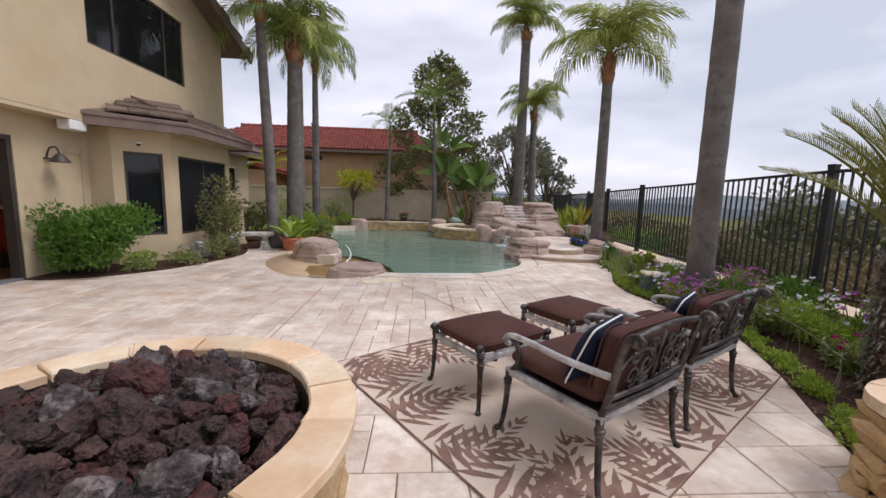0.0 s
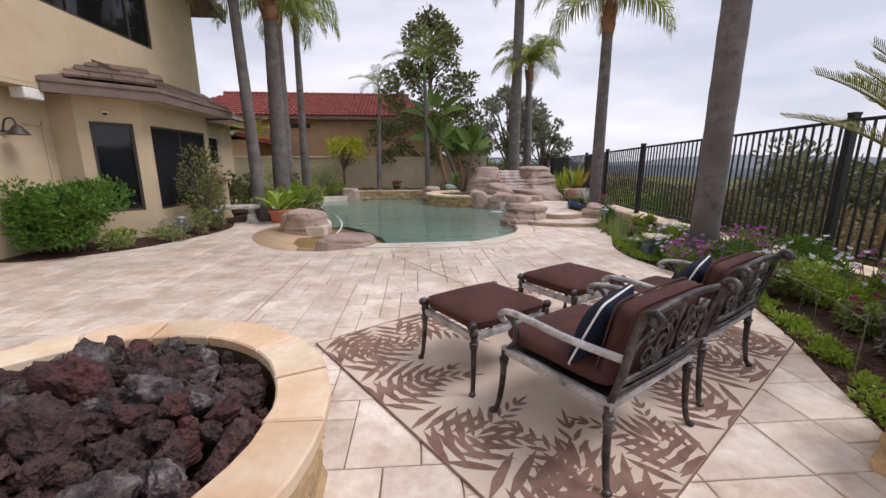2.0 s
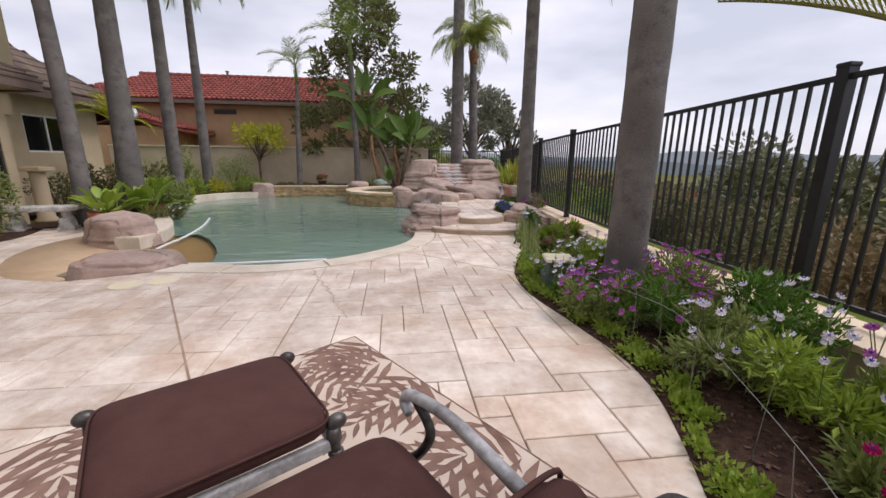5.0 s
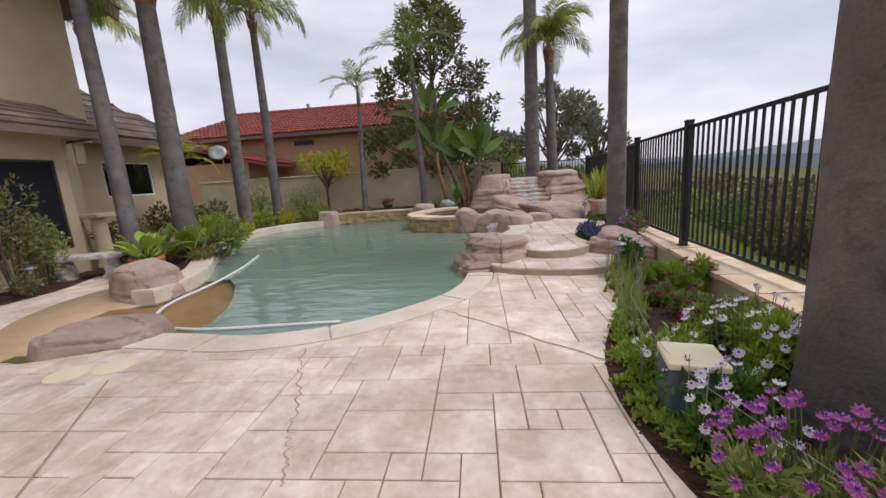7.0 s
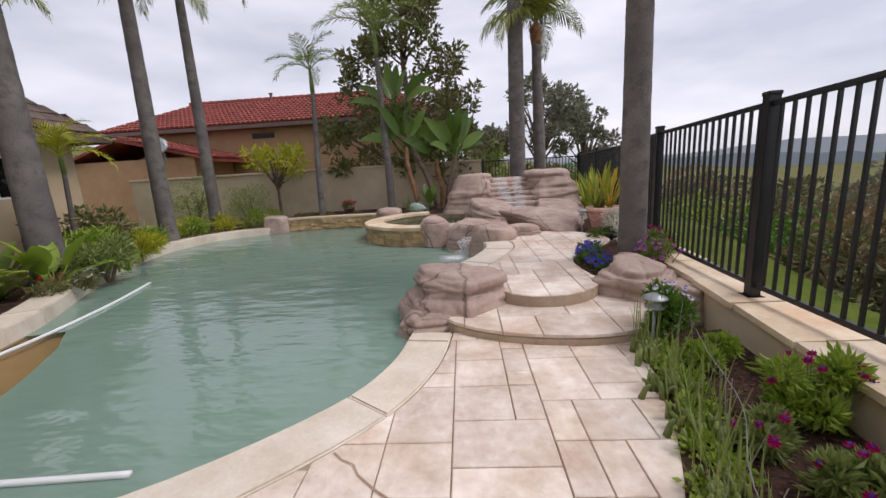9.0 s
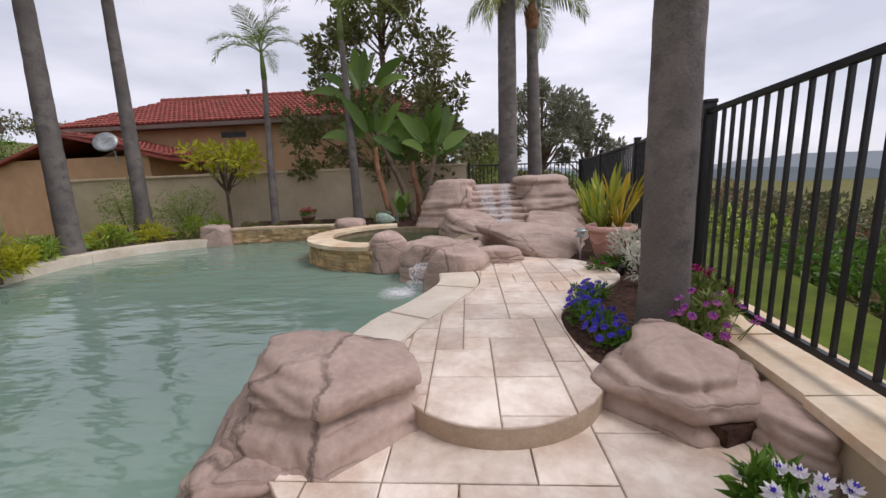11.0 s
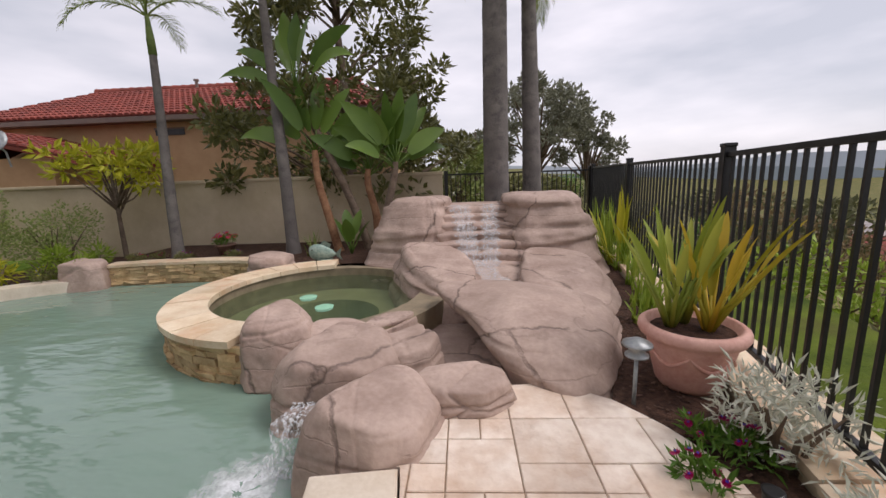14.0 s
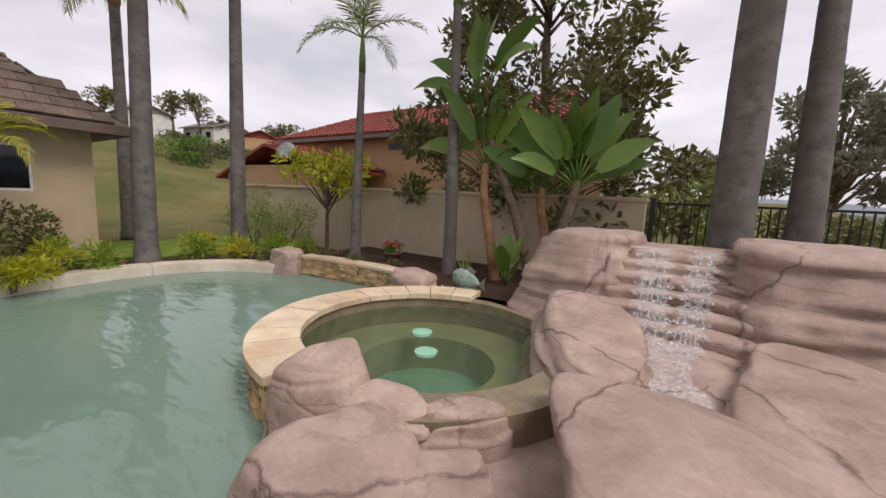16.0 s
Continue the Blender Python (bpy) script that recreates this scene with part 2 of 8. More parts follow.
M_RED = surface("terracotta_roof", lin(112, 48, 40), lin(148, 74, 60), 3, 0.8, 0.3, 30, rnd=0.2, stain=lin(110, 60, 48), stain_amt=0.5)
M_DARKF = surface("dark_window_frame", lin(52, 46, 42), lin(66, 60, 54), 6, 0.5, 0.05)
M_WHITEF = surface("white_window_frame", lin(215, 215, 210), lin(230, 230, 226), 6, 0.4, 0.05)
M_GLASS = glass_mat("window_glass", lin(30, 32, 34), 0.55)
M_SCREEN = surface("insect_screen", lin(20, 22, 26), lin(30, 32, 37), 40, 0.7, 0.1, 200, 0.25)
M_BLACK = surface("black_fence_paint", lin(20, 20, 22), lin(32, 32, 34), 12, 0.4, 0.1)
M_TRUNK = surface("palm_trunk", lin(90, 86, 84), lin(130, 124, 119), 3.0, 0.85, 0.7, 30, 0.2, stain=lin(66, 62, 61), stain_scale=1.5, stain_amt=0.6, stretch=(2, 2, 2.2), bump_dist=0.02)
M_BARK = surface("tree_bark", lin(92, 78, 66), lin(130, 114, 100), 6, 0.9, 0.6, 30, 0.2, bump_dist=0.02)
M_HUSK = surface("leaf_husk", lin(120, 84, 62), lin(168, 128, 98), 6, 0.85, 0.5, 30, 0.2)
M_MULCH = surface("bark_mulch", lin(48, 34, 28), lin(92, 68, 56), 22, 0.95, 1.0, 90, 0.2, bump_dist=0.03)
M_SLOPE = surface("hillside_scrub", lin(84, 88, 48), lin(120, 110, 72), 0.25, 0.95, 0.6, 3, 0.1, stain=lin(76, 90, 44), stain_scale=0.1, stain_amt=0.9, bump_dist=0.2)
M_VERGE = surface("rough_grass", lin(62, 78, 28), lin(98, 112, 42), 1.6, 0.95, 0.8, 60, 0.1, stain=lin(92, 82, 52), stain_scale=0.7, stain_amt=0.7, bump_dist=0.04)
M_LAWN = surface("lawn_grass", lin(84, 112, 40), lin(120, 148, 60), 3, 0.95, 0.8, 80, 0.1, bump_dist=0.03)
M_PALM = leafy("palm_leaf", lin(116, 132, 48), lin(182, 186, 104))
M_PALMD = leafy("palm_leaf_green", lin(86, 112, 48), lin(148, 160, 84))
M_SAGO = leafy("sago_leaf", lin(84, 96, 30), lin(138, 136, 56), rough=0.35)
M_BUSH = leafy("hedge_leaf", lin(48, 88, 24), lin(112, 150, 54))
M_DARKL = leafy("dark_glossy_leaf", lin(66, 74, 40), lin(140, 138, 84), rough=0.35)
M_SCRUB = leafy("scrub_leaf", lin(64, 70, 42), lin(120, 120, 82), rough=0.6)
M_DRY = leafy("dry_leaf", lin(104, 88, 60), lin(148, 128, 92), rough=0.7)
# Grey-green leaf, lightened to put some distance haze into the colour.
M_EUC = leafy("hazed_eucalyptus_leaf", lin(96, 100, 82), lin(146, 146, 124))
M_YEL = leafy("yellow_green_leaf", lin(140, 150, 30), lin(208, 200, 60))
M_BANANA = leafy("broad_leaf", lin(60, 92, 32), lin(122, 150, 66), rough=0.32)
M_LIME = leafy("young_leaf", lin(108, 140, 36), lin(168, 186, 76))
M_GREY = leafy("grey_leaf", lin(128, 134, 116), lin(176, 178, 160))
M_FERN = leafy("shrub_leaf", lin(98, 120, 58), lin(160, 168, 100))
M_PURPLE = leafy("purple_petal", lin(168, 70, 150), lin(206, 130, 190), trans=0.2)
M_MAG = leafy("magenta_petal", lin(140, 12, 74), lin(196, 30, 110), trans=0.2)
M_WHITEP = leafy("white_petal", lin(220, 214, 222), lin(246, 244, 246), trans=0.2)
M_VIOLET = leafy("violet_petal", lin(62, 52, 180), lin(110, 96, 216), trans=0.2)
M_REDP = leafy("red_petal", lin(190, 22, 36), lin(230, 70, 80), trans=0.2)
M_STEM = surface("green_stem", lin(78, 98, 44), lin(112, 128, 64), 8, 0.7, 0.1)
M_TERRA = surface("terracotta_pot", lin(170, 96, 66), lin(196, 122, 90), 6, 0.8, 0.2)
M_PINK = surface("pale_pink_pot", lin(204, 152, 138), lin(224, 180, 166), 5, 0.75, 0.25, 40, stain=lin(190, 124, 104), stain_amt=0.5)
M_LAVA = surface("lava_rock", lin(34, 26, 25), lin(84, 63, 58), 22, 0.75, 1.0, 60, 0.45, rnd=0.35, stain=lin(84, 44, 42), stain_scale=3.0, stain_amt=0.5, bump_dist=0.03)
M_LAVAR = surface("red_lava_rock", lin(50, 29, 28), lin(98, 56, 52), 20, 0.75, 1.0, 60, 0.45, rnd=0.3, stain=lin(60, 48, 48), stain_scale=4.0, stain_amt=0.6, bump_dist=0.03)
M_LAVAG = surface("crusted_lava_rock", lin(36, 31, 31), lin(76, 66, 63), 18, 0.7, 1.0, 60, 0.5, rnd=0.3, stain=lin(170, 158, 154), stain_scale=16.0, stain_amt=0.6, bump_dist=0.03)
M_FLAG = surface("flagstone", lin(206, 182, 148), lin(228, 212, 186), 3, 0.65, 0.35, 30, rnd=0.12, stain=lin(208, 158, 118), stain_scale=2.2, stain_amt=0.75)
M_FLAGO = surface("orange_flagstone", lin(208, 174, 138), lin(224, 198, 166), 3, 0.65, 0.35, 30, rnd=0.1, stain=lin(228, 212, 188), stain_scale=3.0, stain_amt=0.7)
M_LEDGE = surface("ledger_stone", lin(170, 140, 98), lin(206, 180, 138), 7, 0.85, 0.6, 50, rnd=0.25, stain=lin(150, 128, 100), stain_amt=0.5, bump_dist=0.02)
M_LEDGEB = surface("ledge_mortar", lin(84, 70, 52), lin(110, 94, 72), 8, 0.95, 0.3)
M_IRON = surface("cast_aluminium", lin(46, 42, 42), lin(74, 68, 66), 14, 0.42, 0.35, 60, 0.5, metal=0.55, stain=lin(150, 146, 140), stain_scale=7, stain_amt=0.45)
M_IRONW = surface("worn_aluminium", lin(140, 140, 140), lin(218, 218, 218), 16, 0.45, 0.3, 60, 0.5, metal=0.2, stain=lin(56, 54, 54), stain_scale=8, stain_amt=1.0)
M_CUSH = surface("brown_cushion_fabric", lin(74, 50, 46), lin(88, 61, 56), 5, 0.9, 0.3, 260, 0.15)
M_NAVY = surface("navy_pillow_fabric", lin(26, 32, 48), lin(38, 46, 66), 6, 0.85, 0.3, 240, 0.15)
M_PIPING = plain("white_piping", lin(225, 225, 222), 0.7)
M_RUG = surface("rug_weave", lin(204, 186, 168), lin(216, 200, 184), 5, 0.95, 0.5, 300, 0.1)
M_RUGL = surface("rug_leaf_weave", lin(118, 92, 82), lin(150, 122, 108), 8, 0.95, 0.5, 300, 0.1)
M_CAST = surface("cast_stone", lin(150, 148, 142), lin(214, 210, 202), 9, 0.85, 0.5, 50, stain=lin(110, 110, 104), stain_amt=0.6)
M_BOXG = surface("green_grey_plastic", lin(74, 88, 92), lin(86, 100, 104), 6, 0.6, 0.1)
M_CREAM = surface("cream_lid", lin(222, 210, 176), lin(232, 222, 192), 6, 0.6, 0.1)
M_FISH = surface("verdigris_ceramic", lin(110, 140, 130), lin(168, 186, 172), 14, 0.5, 0.4, 40)
M_HOSE = plain("white_hose", lin(225, 228, 226), 0.4)
M_LAMPM = surface("zinc_lamp", lin(130, 136, 138), lin(168, 172, 172), 10, 0.4, 0.1, metal=0.5)
M_LITE = plain("pool_light_glass", lin(190, 240, 235), 0.2, emit=0.3)
M_INT = surface("red_room_paint", lin(150, 52, 28), lin(168, 66, 36), 2, 0.9, 0.05)
M_INTF = surface("room_floor", lin(110, 74, 46), lin(130, 92, 60), 3, 0.5, 0.05)
M_SPAF = surface("spa_plaster", lin(120, 158, 146), lin(142, 176, 162), 2, 0.8, 0.0)
M_WARM = plain("warm_bulb", lin(255, 190, 110), 0.4, emit=8.0)
# Near-black colour carries the dimness of unlit rooms; the dark bag shares it.
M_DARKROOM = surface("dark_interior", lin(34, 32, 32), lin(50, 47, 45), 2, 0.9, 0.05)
M_WHITEH = surface("white_house_paint", lin(206, 204, 198), lin(224, 222, 216), 2, 0.8, 0.05)
M_GREYR = surface("grey_roof", lin(140, 134, 132), lin(168, 160, 156), 1, 0.9, 0.2)
M_WIRE = plain("galvanised_wire", lin(150, 150, 146), 0.5, 0.6)


# ---- mesh helpers ----
def part(name, bm, material, parent=None, label="", smooth=False):
    me = bpy.data.meshes.new(name)
    bm.normal_update()
    bm.to_mesh(me)
    bm.free()
    me.materials.append(material)
    if smooth:
        me.polygons.foreach_set("use_smooth", [True] * len(me.polygons))
    ob = new(name, me)
    if parent:
        ob.parent = parent
    if label:
        ob["label"] = label
    return ob


def thing(name, at, label, category, group="", kind="", rz=0):
    ob = new(name)
    ob.matrix_basis = pose(*at, 0, 0, rz)
    return tagged(ob, label, category, group, kind)


def box(bm, c, s, rz=0.0, bevel=0.0, m=None):
    mat = (m or Matrix()) @ pose(*c, 0, 0, rz) @ Matrix.Diagonal((*s, 1))
    r = bmesh.ops.create_cube(bm, size=1, matrix=mat)
    if bevel:
        es = list({e for v in r["verts"] for e in v.link_edges})
        bmesh.ops.bevel(bm, geom=es, offset=bevel, segments=2, affect="EDGES", profile=0.6)


def tube(bm, pts, rad, seg=8, cap=True):
    """A round bar along points; rad a number or one for each point."""
    pts = [Vector(p) for p in pts]
    rads = [rad] * len(pts) if isinstance(rad, (int, float)) else rad
    rings, up = [], Vector((0, 0, 1))
    for i, p in enumerate(pts):
        d = (pts[min(i + 1, len(pts) - 1)] - pts[max(i - 1, 0)]).normalized()
        if i == 0:
            up = Vector((1, 0, 0)) if abs(d.z) > 0.9 else Vector((0, 0, 1))
        a = d.cross(up).normalized()
        up = a.cross(d).normalized()
        rings.append([bm.verts.new(p + rads[i] * (math.cos(2 * math.pi * k / seg) * a + math.sin(2 * math.pi * k / seg) * up)) for k in range(seg)])
    for q, r in zip(rings, rings[1:]):
        for k in range(seg):
            bm.faces.new((q[k], q[(k + 1) % seg], r[(k + 1) % seg], r[k]))
    if cap:
        bm.faces.new(rings[0][::-1])
        bm.faces.new(rings[-1])


def lathe(bm, prof, seg=24, c=(0, 0, 0)):
    rings = [[bm.verts.new((c[0] + r * math.cos(2 * math.pi * k / seg), c[1] + r * math.sin(2 * math.pi * k / seg), c[2] + z)) for k in range(seg)] for r, z in prof]
    for q, r in zip(rings, rings[1:]):
        for k in range(seg):
            bm.faces.new((q[k], q[(k + 1) % seg], r[(k + 1) % seg], r[k]))
    bm.faces.new(rings[0][::-1])
    bm.faces.new(rings[-1])


def prism(bm, poly, z0, z1):
    """Upright prism over a polygon, counter-clockwise."""
    a = [bm.verts.new((x, y, z0)) for x, y in poly]
    b = [bm.verts.new((x, y, z1)) for x, y in poly]
    n = len(poly)
    for i in range(n):
        bm.faces.new((a[i], a[(i + 1) % n], b[(i + 1) % n], b[i]))
    bm.faces.new(b)
    bm.faces.new(a[::-1])


def smooth_line(pts, step=4, closed=False):
    """Catmull-Rom through the points."""
    n = len(pts)
    out = []
    for i in range(n if closed else n - 1):
        p = [Vector(pts[(i + k) % n] if closed else pts[min(max(i + k, 0), n - 1)]) for k in (-1, 0, 1, 2)]
        for s in range(step):
            t = s / step
            out.append(tuple(0.5 * (2 * p[1] + (p[2] - p[0]) * t + (2 * p[0] - 5 * p[1] + 4 * p[2] - p[3]) * t * t + (3 * p[1] - p[0] - 3 * p[2] + p[3]) * t ** 3)))
    if not closed:
        out.append(tuple(pts[-1]))
    return out


def offset_line(pts, d):
    """The line moved d to its left."""
    out = []
    for i, p in enumerate(pts):
        a, b = Vector(pts[max(i - 1, 0)]), Vector(pts[min(i + 1, len(pts) - 1)])
        t = (b - a).normalized()
        out.append((p[0] - t.y * d, p[1] + t.x * d))
    return out


def inside(x, y, poly):
    r = False
    for i in range(len(poly)):
        (xa, ya), (xb, yb) = poly[i - 1][:2], poly[i][:2]
        if (ya > y) != (yb > y) and x < (xb - xa) * (y - ya) / (yb - ya) + xa:
            r = not r
    return r


def clip_rect(poly, x0, y0, x1, y1):
    """The part of a polygon within a rectangle."""
    for ax, lim, keep in ((0, x0, 1), (0, x1, -1), (1, y0, 1), (1, y1, -1)):
        out = []
        for i in range(len(poly)):
            a, b = poly[i - 1], poly[i]
            ia, ib = (a[ax] - lim) * keep >= 0, (b[ax] - lim) * keep >= 0
            if ia != ib:
                t = (lim - a[ax]) / (b[ax] - a[ax])
                out.append((a[0] + t * (b[0] - a[0]), a[1] + t * (b[1] - a[1])))
            if ib:
                out.append(b)
        poly = out
        if len(poly) < 3:
            return []
    return poly


def area(p):
    return 0.5 * sum(p[i - 1][0] * p[i][1] - p[i][0] * p[i - 1][1] for i in range(len(p)))


def rock(bm, c, s, seed=0, sub=5, e=0.6, rough=0.12, ledge=0.05, rz=0.0, flat=None, crack=0.03, cliff=False, tilt=(0.08, -0.1)):
    """A moulded boulder: chamfered planes, worn edges, wavy bedding grooves and cracks."""
    rnd = random.Random(seed * 13 + 5)
    planes = [(Vector((*tilt, 1)).normalized(), 0.72), (Vector((0, 0, -1)), 1.0)]
    k = 6 if cliff else 7
    p = 60 if cliff else 26
    for i in range(k):
        a = 2 * math.pi * (i + rnd.uniform(-0.25, 0.25)) / k
        planes.append((Vector((math.cos(a), math.sin(a), rnd.uniform(0.0, 0.28))).normalized(), rnd.uniform(0.72, 0.95)))
    for i in range(2 if cliff else 6):
        a = rnd.uniform(0, 6.28)
        planes.append((Vector((math.cos(a), math.sin(a), rnd.uniform(0.5, 1.8))).normalized(), rnd.uniform(0.8, 0.98)))
    r = bmesh.ops.create_icosphere(bm, subdivisions=sub, radius=1)
    rot = Matrix.Rotation(radians(rz), 3, "Z")
    off = Vector((seed * 7.3, seed * 3.1, seed * 5.7))
    grooves = [(rnd.uniform(-0.5, 0.8) * s[2], rnd.uniform(0.6, 1.3), rnd.uniform(-0.15, 0.15), rnd.uniform(-0.15, 0.15)) for _ in range(4 if ledge > 0.06 else 2)]
    for v in r["verts"]:
        d = v.co.normalized()
        acc = 0.0
        for n, h in planes:
            t = d.dot(n)
            if t > 0.05:
                acc += (t / h) ** p
        rad = acc ** (-1 / p) if acc > 0 else 1.2
        rad = min(rad, 1.6 if cliff else 1.35)
        q = Vector((d.x * rad * s[0], d.y * rad * s[1], d.z * rad * s[2]))
        n1 = noise.noise(q * 1.6 + off)
        n2 = noise.fractal(q * 4.0 + off, 1.0, 2.0, 3)
        size = min(s)
        w = q * (1 + rough * 0.6 * n1) + d * (0.035 * size * n2)
        lay = (q.z + 0.03 * noise.noise(q * 2.5 + off)) / ((0.1 if cliff else 0.11) + (0.02 if cliff else 0.05) * (seed % 3))
        fr = lay - math.floor(lay)
        lo_n, hi_n = (noise.noise(Vector((math.floor(lay) + k2, seed, 1.7)) * 3.3) for k2 in (0, 1))
        mixl = min(1.0, max(0.0, (fr - 0.8) / 0.2))
        cut = -ledge * (1.1 if cliff else 0.55) * (lo_n + (hi_n - lo_n) * mixl) * max(0.0, 1 - abs(d.z) ** 2)
        for z0, wd, gx, gy in grooves:
            zz = q.z - z0 - gx * q.x - gy * q.y - 0.05 * noise.noise(q * 2.0 + off)
            on = max(0.0, min(1.0, 1.4 * noise.noise(q * 1.3 + off * 0.7 + Vector((z0 * 9, 0, 0))) + 0.6))
            cut += on * math.exp(-(zz / 0.012) ** 2) * 0.03 * wd
            if ledge > 0.06:
                cut += on * ledge * 0.45 * max(0.0, min(1.0, 0.5 + zz / 0.02)) * (1 - abs(d.z))
        dist, _ = noise.voronoi(q * (1.1 / max(0.3, size)) * 0.55 + off)
        cut += max(0.0, 1 - (dist[1] - dist[0]) / 0.035) * crack * 0.7
        w -= d * min(cut, 0.35 * size)
        if flat is not None and w.z > flat:
            w.z = flat + (w.z - flat) * 0.12
        v.co = rot @ w + Vector(c)


def streak_mat(name, amount, stretch, centre=None, reach=0.3, grain=9):
    """White water broken into streaks, clear between them."""
    m = bpy.data.materials.new(name)
    m.use_nodes = True
    n, l = m.node_tree.nodes, m.node_tree.links
    b = n["Principled BSDF"]
    b.inputs["Base Color"].default_value, b.inputs["Roughness"].default_value = lin(236, 240, 242), 0.25
    geo = n.new("ShaderNodeNewGeometry")
    mp = n.new("ShaderNodeMapping")
    mp.inputs["Scale"].default_value = stretch
    l.new(geo.outputs["Position"], mp.inputs["Vector"])
    nz = n.new("ShaderNodeTexNoise")
    nz.inputs["Scale"].default_value, nz.inputs["Detail"].default_value, nz.inputs["Roughness"].default_value = grain, 5, 0.7
    l.new(mp.outputs["Vector"], nz.inputs["Vector"])
    mr = n.new("ShaderNodeMapRange")
    mr.inputs["From Min"].default_value, mr.inputs["From Max"].default_value = 1 - amount - 0.12, 1 - amount + 0.16
    mr.inputs["To Max"].default_value = 0.85
    l.new(nz.outputs["Fac"], mr.inputs["Value"])
    tr = n.new("ShaderNodeBsdfTransparent")
    mx = n.new("ShaderNodeMixShader")
    cover = mr.outputs["Result"]
    if centre:
        ds = n.new("ShaderNodeVectorMath")
        ds.operation = "DISTANCE"
        ds.inputs[1].default_value = centre
        l.new(geo.outputs["Position"], ds.inputs[0])
        fall_off = n.new("ShaderNodeMapRange")
        fall_off.interpolation_type = "SMOOTHSTEP"
        fall_off.inputs["From Min"].default_value, fall_off.inputs["From Max"].default_value = 0.03, reach
        fall_off.inputs["To Min"].default_value, fall_off.inputs["To Max"].default_value = 0.55, -0.45
        l.new(ds.outputs["Value"], fall_off.inputs["Value"])
        ad = n.new("ShaderNodeMath")
        ad.use_clamp = True
        l.new(fall_off.outputs["Result"], ad.inputs[0])
        half = n.new("ShaderNodeMath")
        half.operation = "MULTIPLY"
        half.inputs[1].default_value = 0.5
        l.new(mr.outputs["Result"], half.inputs[0])
        l.new(half.outputs[0], ad.inputs[1])
        cover = ad.outputs[0]
    l.new(cover, mx.inputs["Fac"])
    l.new(tr.outputs["BSDF"], mx.inputs[1])
    l.new(b.outputs["BSDF"], mx.inputs[2])
    l.new(mx.outputs["Shader"], n["Material Output"].inputs["Surface"])
    return m

# ---- the plan: outlines in metres ----
UP = 0.2          # upper deck
WATER = -0.08
BED_EDGE = smooth_line([(2.05, 1.2), (2.3, 1.6), (2.62, 2.22), (2.92, 2.76), (3.22, 3.44), (3.34, 3.9), (3.30, 4.44), (3.16, 5.31), (3.22, 5.95), (3.42, 6.5), (3.62, 6.9), (3.78, 7.3), (3.9, 7.7), (3.95, 8.1)], 3)
COPE_IN = smooth_line([(-0.72, 6.74), (-0.2, 6.68), (0.4, 6.62), (1.15, 6.85), (1.88, 7.48), (2.16, 8.0), (2.25, 8.55)], 5)
COPE_OUT = offset_line(COPE_IN, -0.36)
COPE2_IN = smooth_line([(2.4, 9.2), (2.6, 10.04), (2.83, 10.5), (3.04, 11.1), (3.02, 11.5)], 5)
COPE2_OUT = offset_line(COPE2_IN, -0.42)
FAR_IN = smooth_line([(-1.75, 7.9), (-1.72, 8.5), (-2.0, 9.3), (-2.65, 10.4), (-3.3, 11.7), (-3.72, 12.9), (-3.82, 14.1), (-3.4, 15.1), (-2.45, 15.75)], 5)
FAR_OUT = offset_line(FAR_IN, 0.36)
BEACH = smooth_line([(-1.4, 6.14), (-2.08, 6.3), (-2.7, 6.95), (-3.05, 7.8), (-3.0, 8.6), (-2.55, 8.85)], 4)
HBED = smooth_line([(-4.12, 9.4), (-3.82, 8.6), (-3.85, 7.9), (-4.1, 7.0), (-4.5, 6.3), (-5.2, 5.75), (-5.62, 5.72)], 3)
PATIO = [(-5.62, -6.0), (1.6, -6.0), (1.75, 0.0)] + BED_EDGE + [(3.98, 8.25), (2.6, 8.5)] + COPE_OUT[::-1] + BEACH + [(-2.6, 9.15), (-3.0, 9.6)] + HBED
STEP1 = smooth_line([(2.35, 8.85), (2.62, 8.52), (2.9, 8.33), (3.25, 8.22), (3.65, 8.18), (4.0, 8.24), (4.4, 8.45), (4.62, 8.75)], 3)
STEP2 = smooth_line([(2.85, 9.35), (3.02, 9.02), (3.22, 8.84), (3.45, 8.78), (3.7, 8.82), (3.92, 8.97), (4.1, 9.25)], 3)
BED2 = smooth_line([(4.05, 9.3), (4.0, 9.8), (4.07, 10.2), (4.36, 10.61), (4.75, 10.98), (4.92, 11.35), (4.85, 11.75), (4.62, 12.1)], 4)
UPPER = [p for p in STEP2] + BED2[1:] + [(4.3, 12.3), (3.5, 12.2), (3.3, 11.6)] + COPE2_OUT[::-1]
POOL = [p for p in COPE_IN] + [(2.3, 9.0)] + COPE2_IN + [(2.75, 12.4)] + [(2.05 + 1.5 * math.cos(radians(a)), 14.35 + 1.5 * math.sin(radians(a))) for a in range(-75, -226, -15)] + [(0.7, 15.7), (0.3, 16.1)] + [(-0.6, 16.15), (-2.1, 16.0)] + FAR_IN[::-1] + [(-2.2, 7.7), (-2.15, 7.2), (-1.9, 6.8), (-1.3, 6.62)]
BEACH_RIM = [(-1.5, 9.05), (-1.15, 8.65), (-0.85, 8.15), (-0.6, 7.65), (-0.47, 7.2), (-0.52, 6.85)]
STUB = [(4.38, -6.0), (4.43, 4.5), (4.52, 6.5), (4.62, 7.6), (4.78, 8.9), (4.93, 10.2), (5.45, 12.6), (5.75, 14.2), (6.3, 17.6), (6.42, 18.6)]
FENCE = [(4.66, -6.0), (4.72, 4.22), (4.92, 8.4), (5.09, 10.3), (5.75, 13.03), (6.15, 15.7), (6.65, 18.75)]
